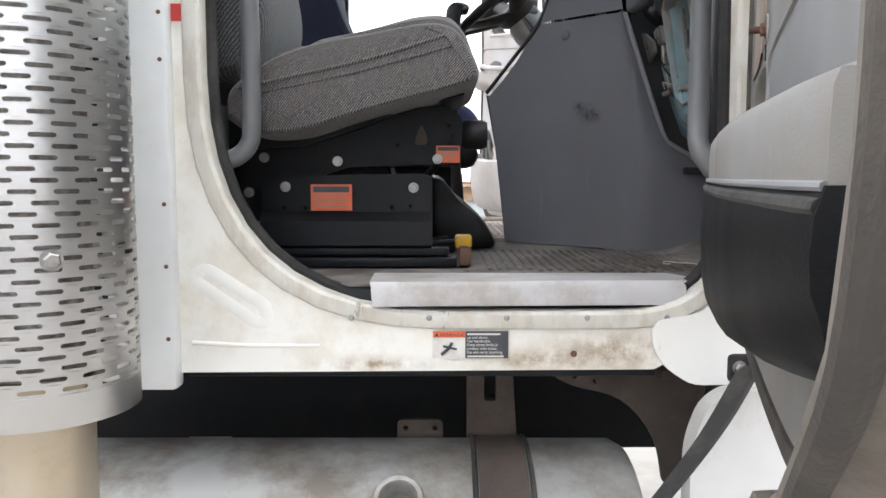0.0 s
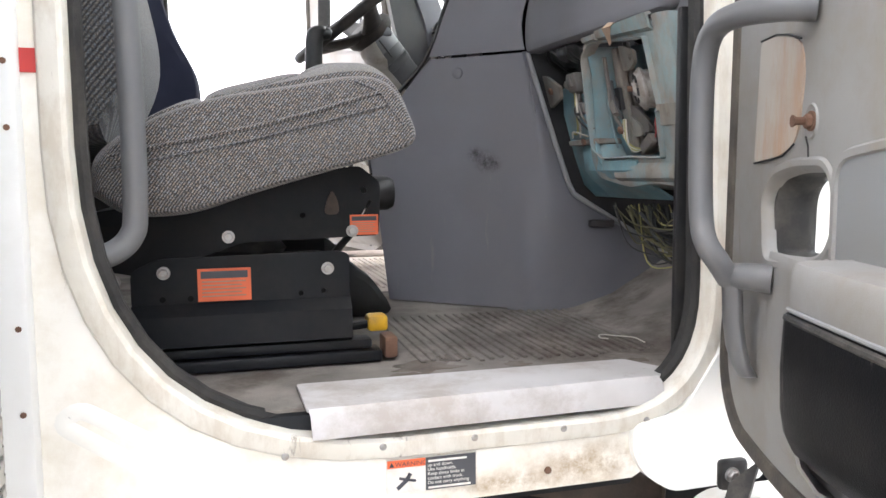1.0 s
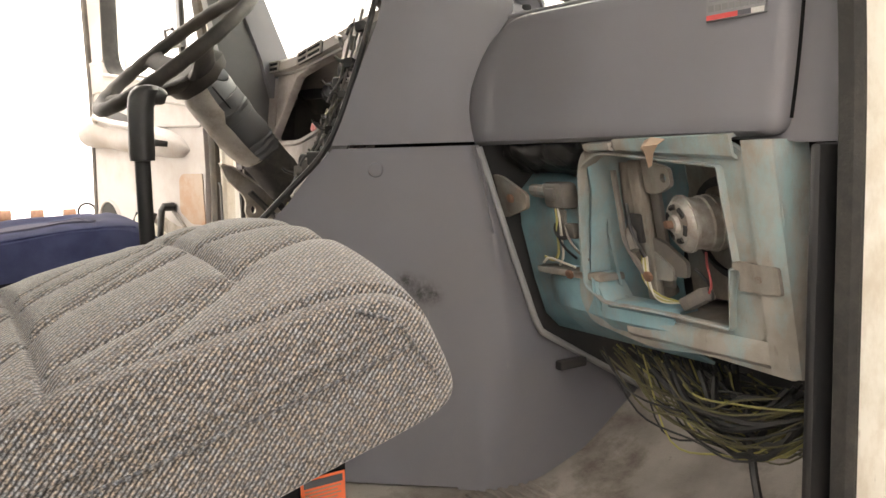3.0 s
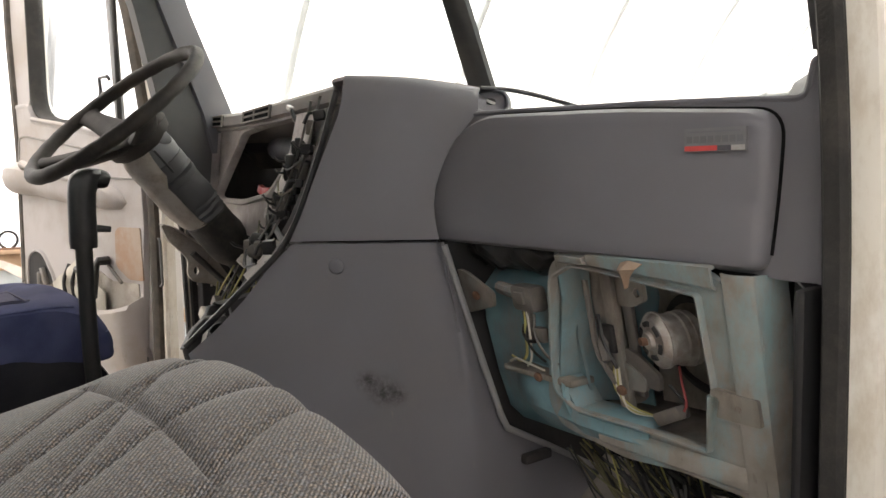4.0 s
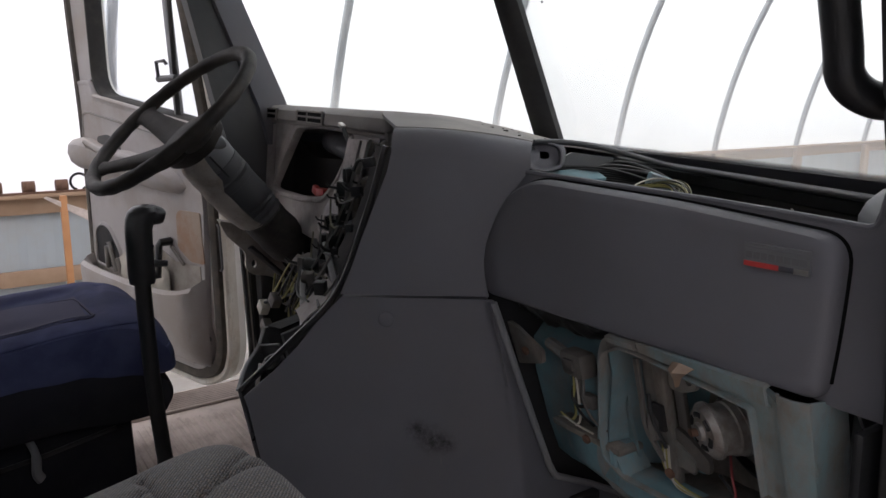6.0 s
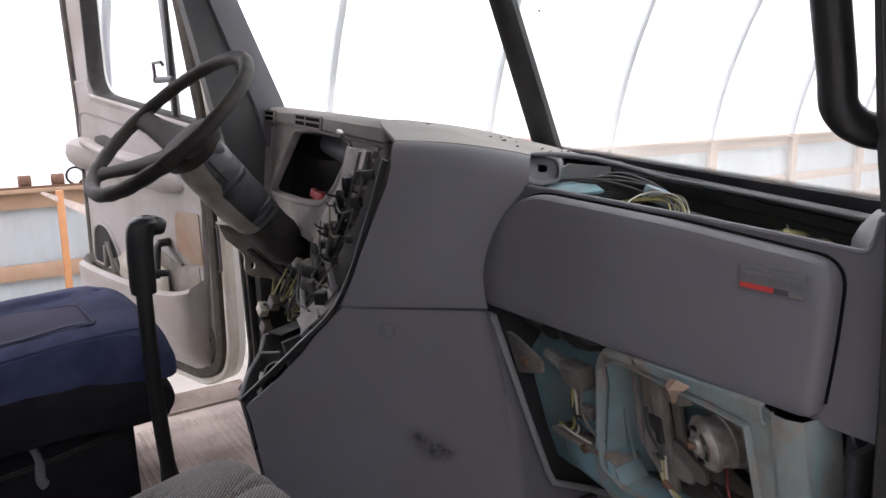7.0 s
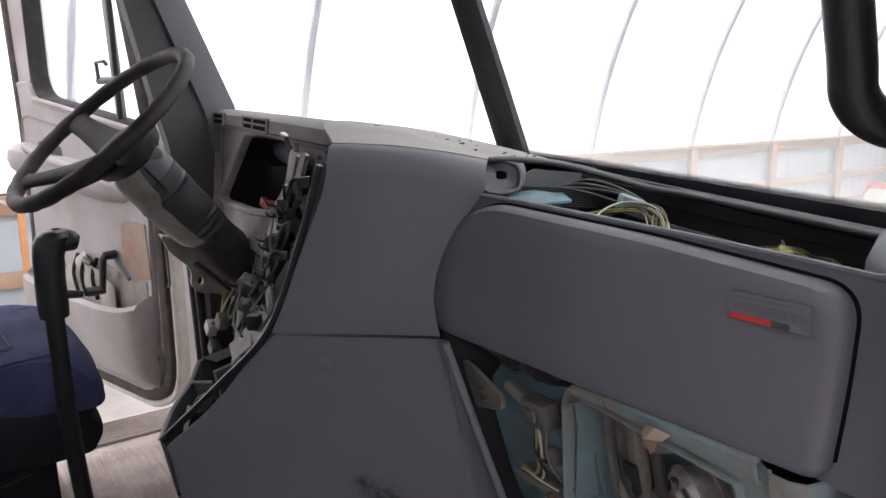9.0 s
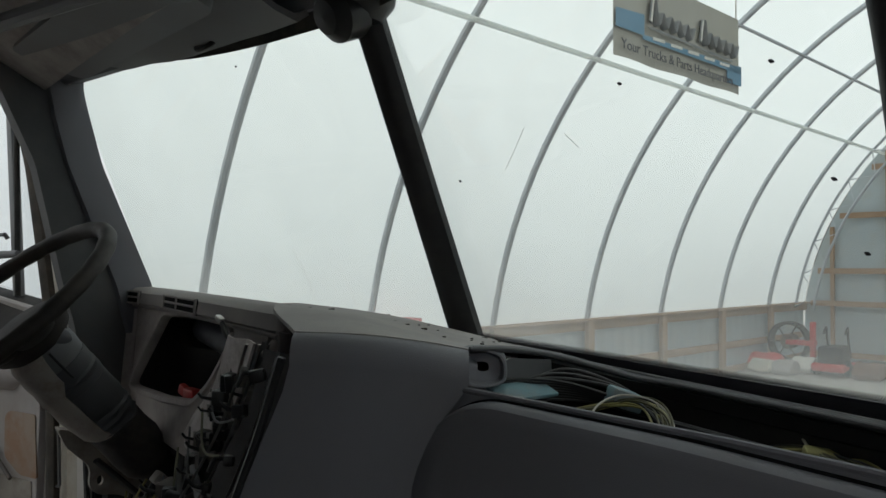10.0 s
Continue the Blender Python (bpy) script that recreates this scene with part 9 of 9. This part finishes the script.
for k, (x, y, s, m) in enumerate(((16.3, 8.75, 0.32, M_red), (15.8, 8.6, 0.24, M_wire_w), (16.6, 8.05, 0.26, M_paper), (15.9, 8.15, 0.24, M_trim), (16.4, 6.7, 0.28, M_rust))):
    solid("storage_bag", cushion([(x - s, 0.02 - 0.03 * x), (x - s * 1.05, s * 0.5 - 0.03 * x), (x - s * 0.3, s * 1.2 - 0.03 * x), (x + s * 0.5, s * 1.0 - 0.03 * x), (x + s, s * 0.4 - 0.03 * x), (x + s * 0.8, 0.01 - 0.03 * x)], y + 0.62 - s, y + 0.62 + s, 3.0, 10, lambda q, v: 0.04 * noise.noise_vector(q * 5), 0.0, 4), m, "crumpled bag lying on the concrete floor", "bag", group="bags by the wall")

# sun visor and overhead mount
sv = thing("sun_visor", "grey fabric sun visor folded under the headliner", "sun visor")
part("visor_pad", skin([[Vector(a).lerp(Vector(b), k / 8) + Vector((0, 0, -0.010 * math.sin(k / 8 * math.pi) + 0.004 * noise.noise(Vector((k, i, 0.5))))) for k in range(9)] for i, (a, b) in enumerate((((0.622, 3.235, 2.700), (0.715, 2.56, 2.680)), ((0.608, 3.24, 2.684), (0.695, 2.56, 2.664)), ((0.575, 3.33, 2.700), (0.655, 2.56, 2.672)), ((0.53, 3.40, 2.722), (0.60, 2.56, 2.700)), ((0.475, 3.44, 2.76), (0.52, 2.56, 2.745))))], thick=0.012), M_trim_mid, sv)
part("visor_clip", tube(curve([(0.655, 2.80, 2.672), (0.645, 2.80, 2.652), (0.640, 2.85, 2.650), (0.648, 2.87, 2.666)], 4), 0.006, 8), M_black, sv)
solid("mirror_mount", add_box(revolve([(0, 0.0), (0.06, 0.0), (0.075, 0.02), (0.07, 0.06), (0.045, 0.09), (0, 0.10)], (0.765, CAB_C, 2.73), (0.0, 0.0, -1), 20), (0.68, CAB_C - 0.07, 2.70), (0.80, CAB_C + 0.10, 2.78), 0.02), M_black, "black moulded mount at the windshield centre top", "mount")
solid("header_trim", skin([[(0.60, 3.46, 2.70), (0.79, CAB_C, 2.715), (0.60, 1.49, 2.70)], [(0.56, 3.46, 2.69), (0.74, CAB_C, 2.70), (0.56, 1.49, 2.69)], [(0.44, 3.46, 2.76), (0.55, CAB_C, 2.79), (0.44, 1.49, 2.76)]], thick=0.02), M_dash, "grey header trim above the windshield", "trim", kind="structure")
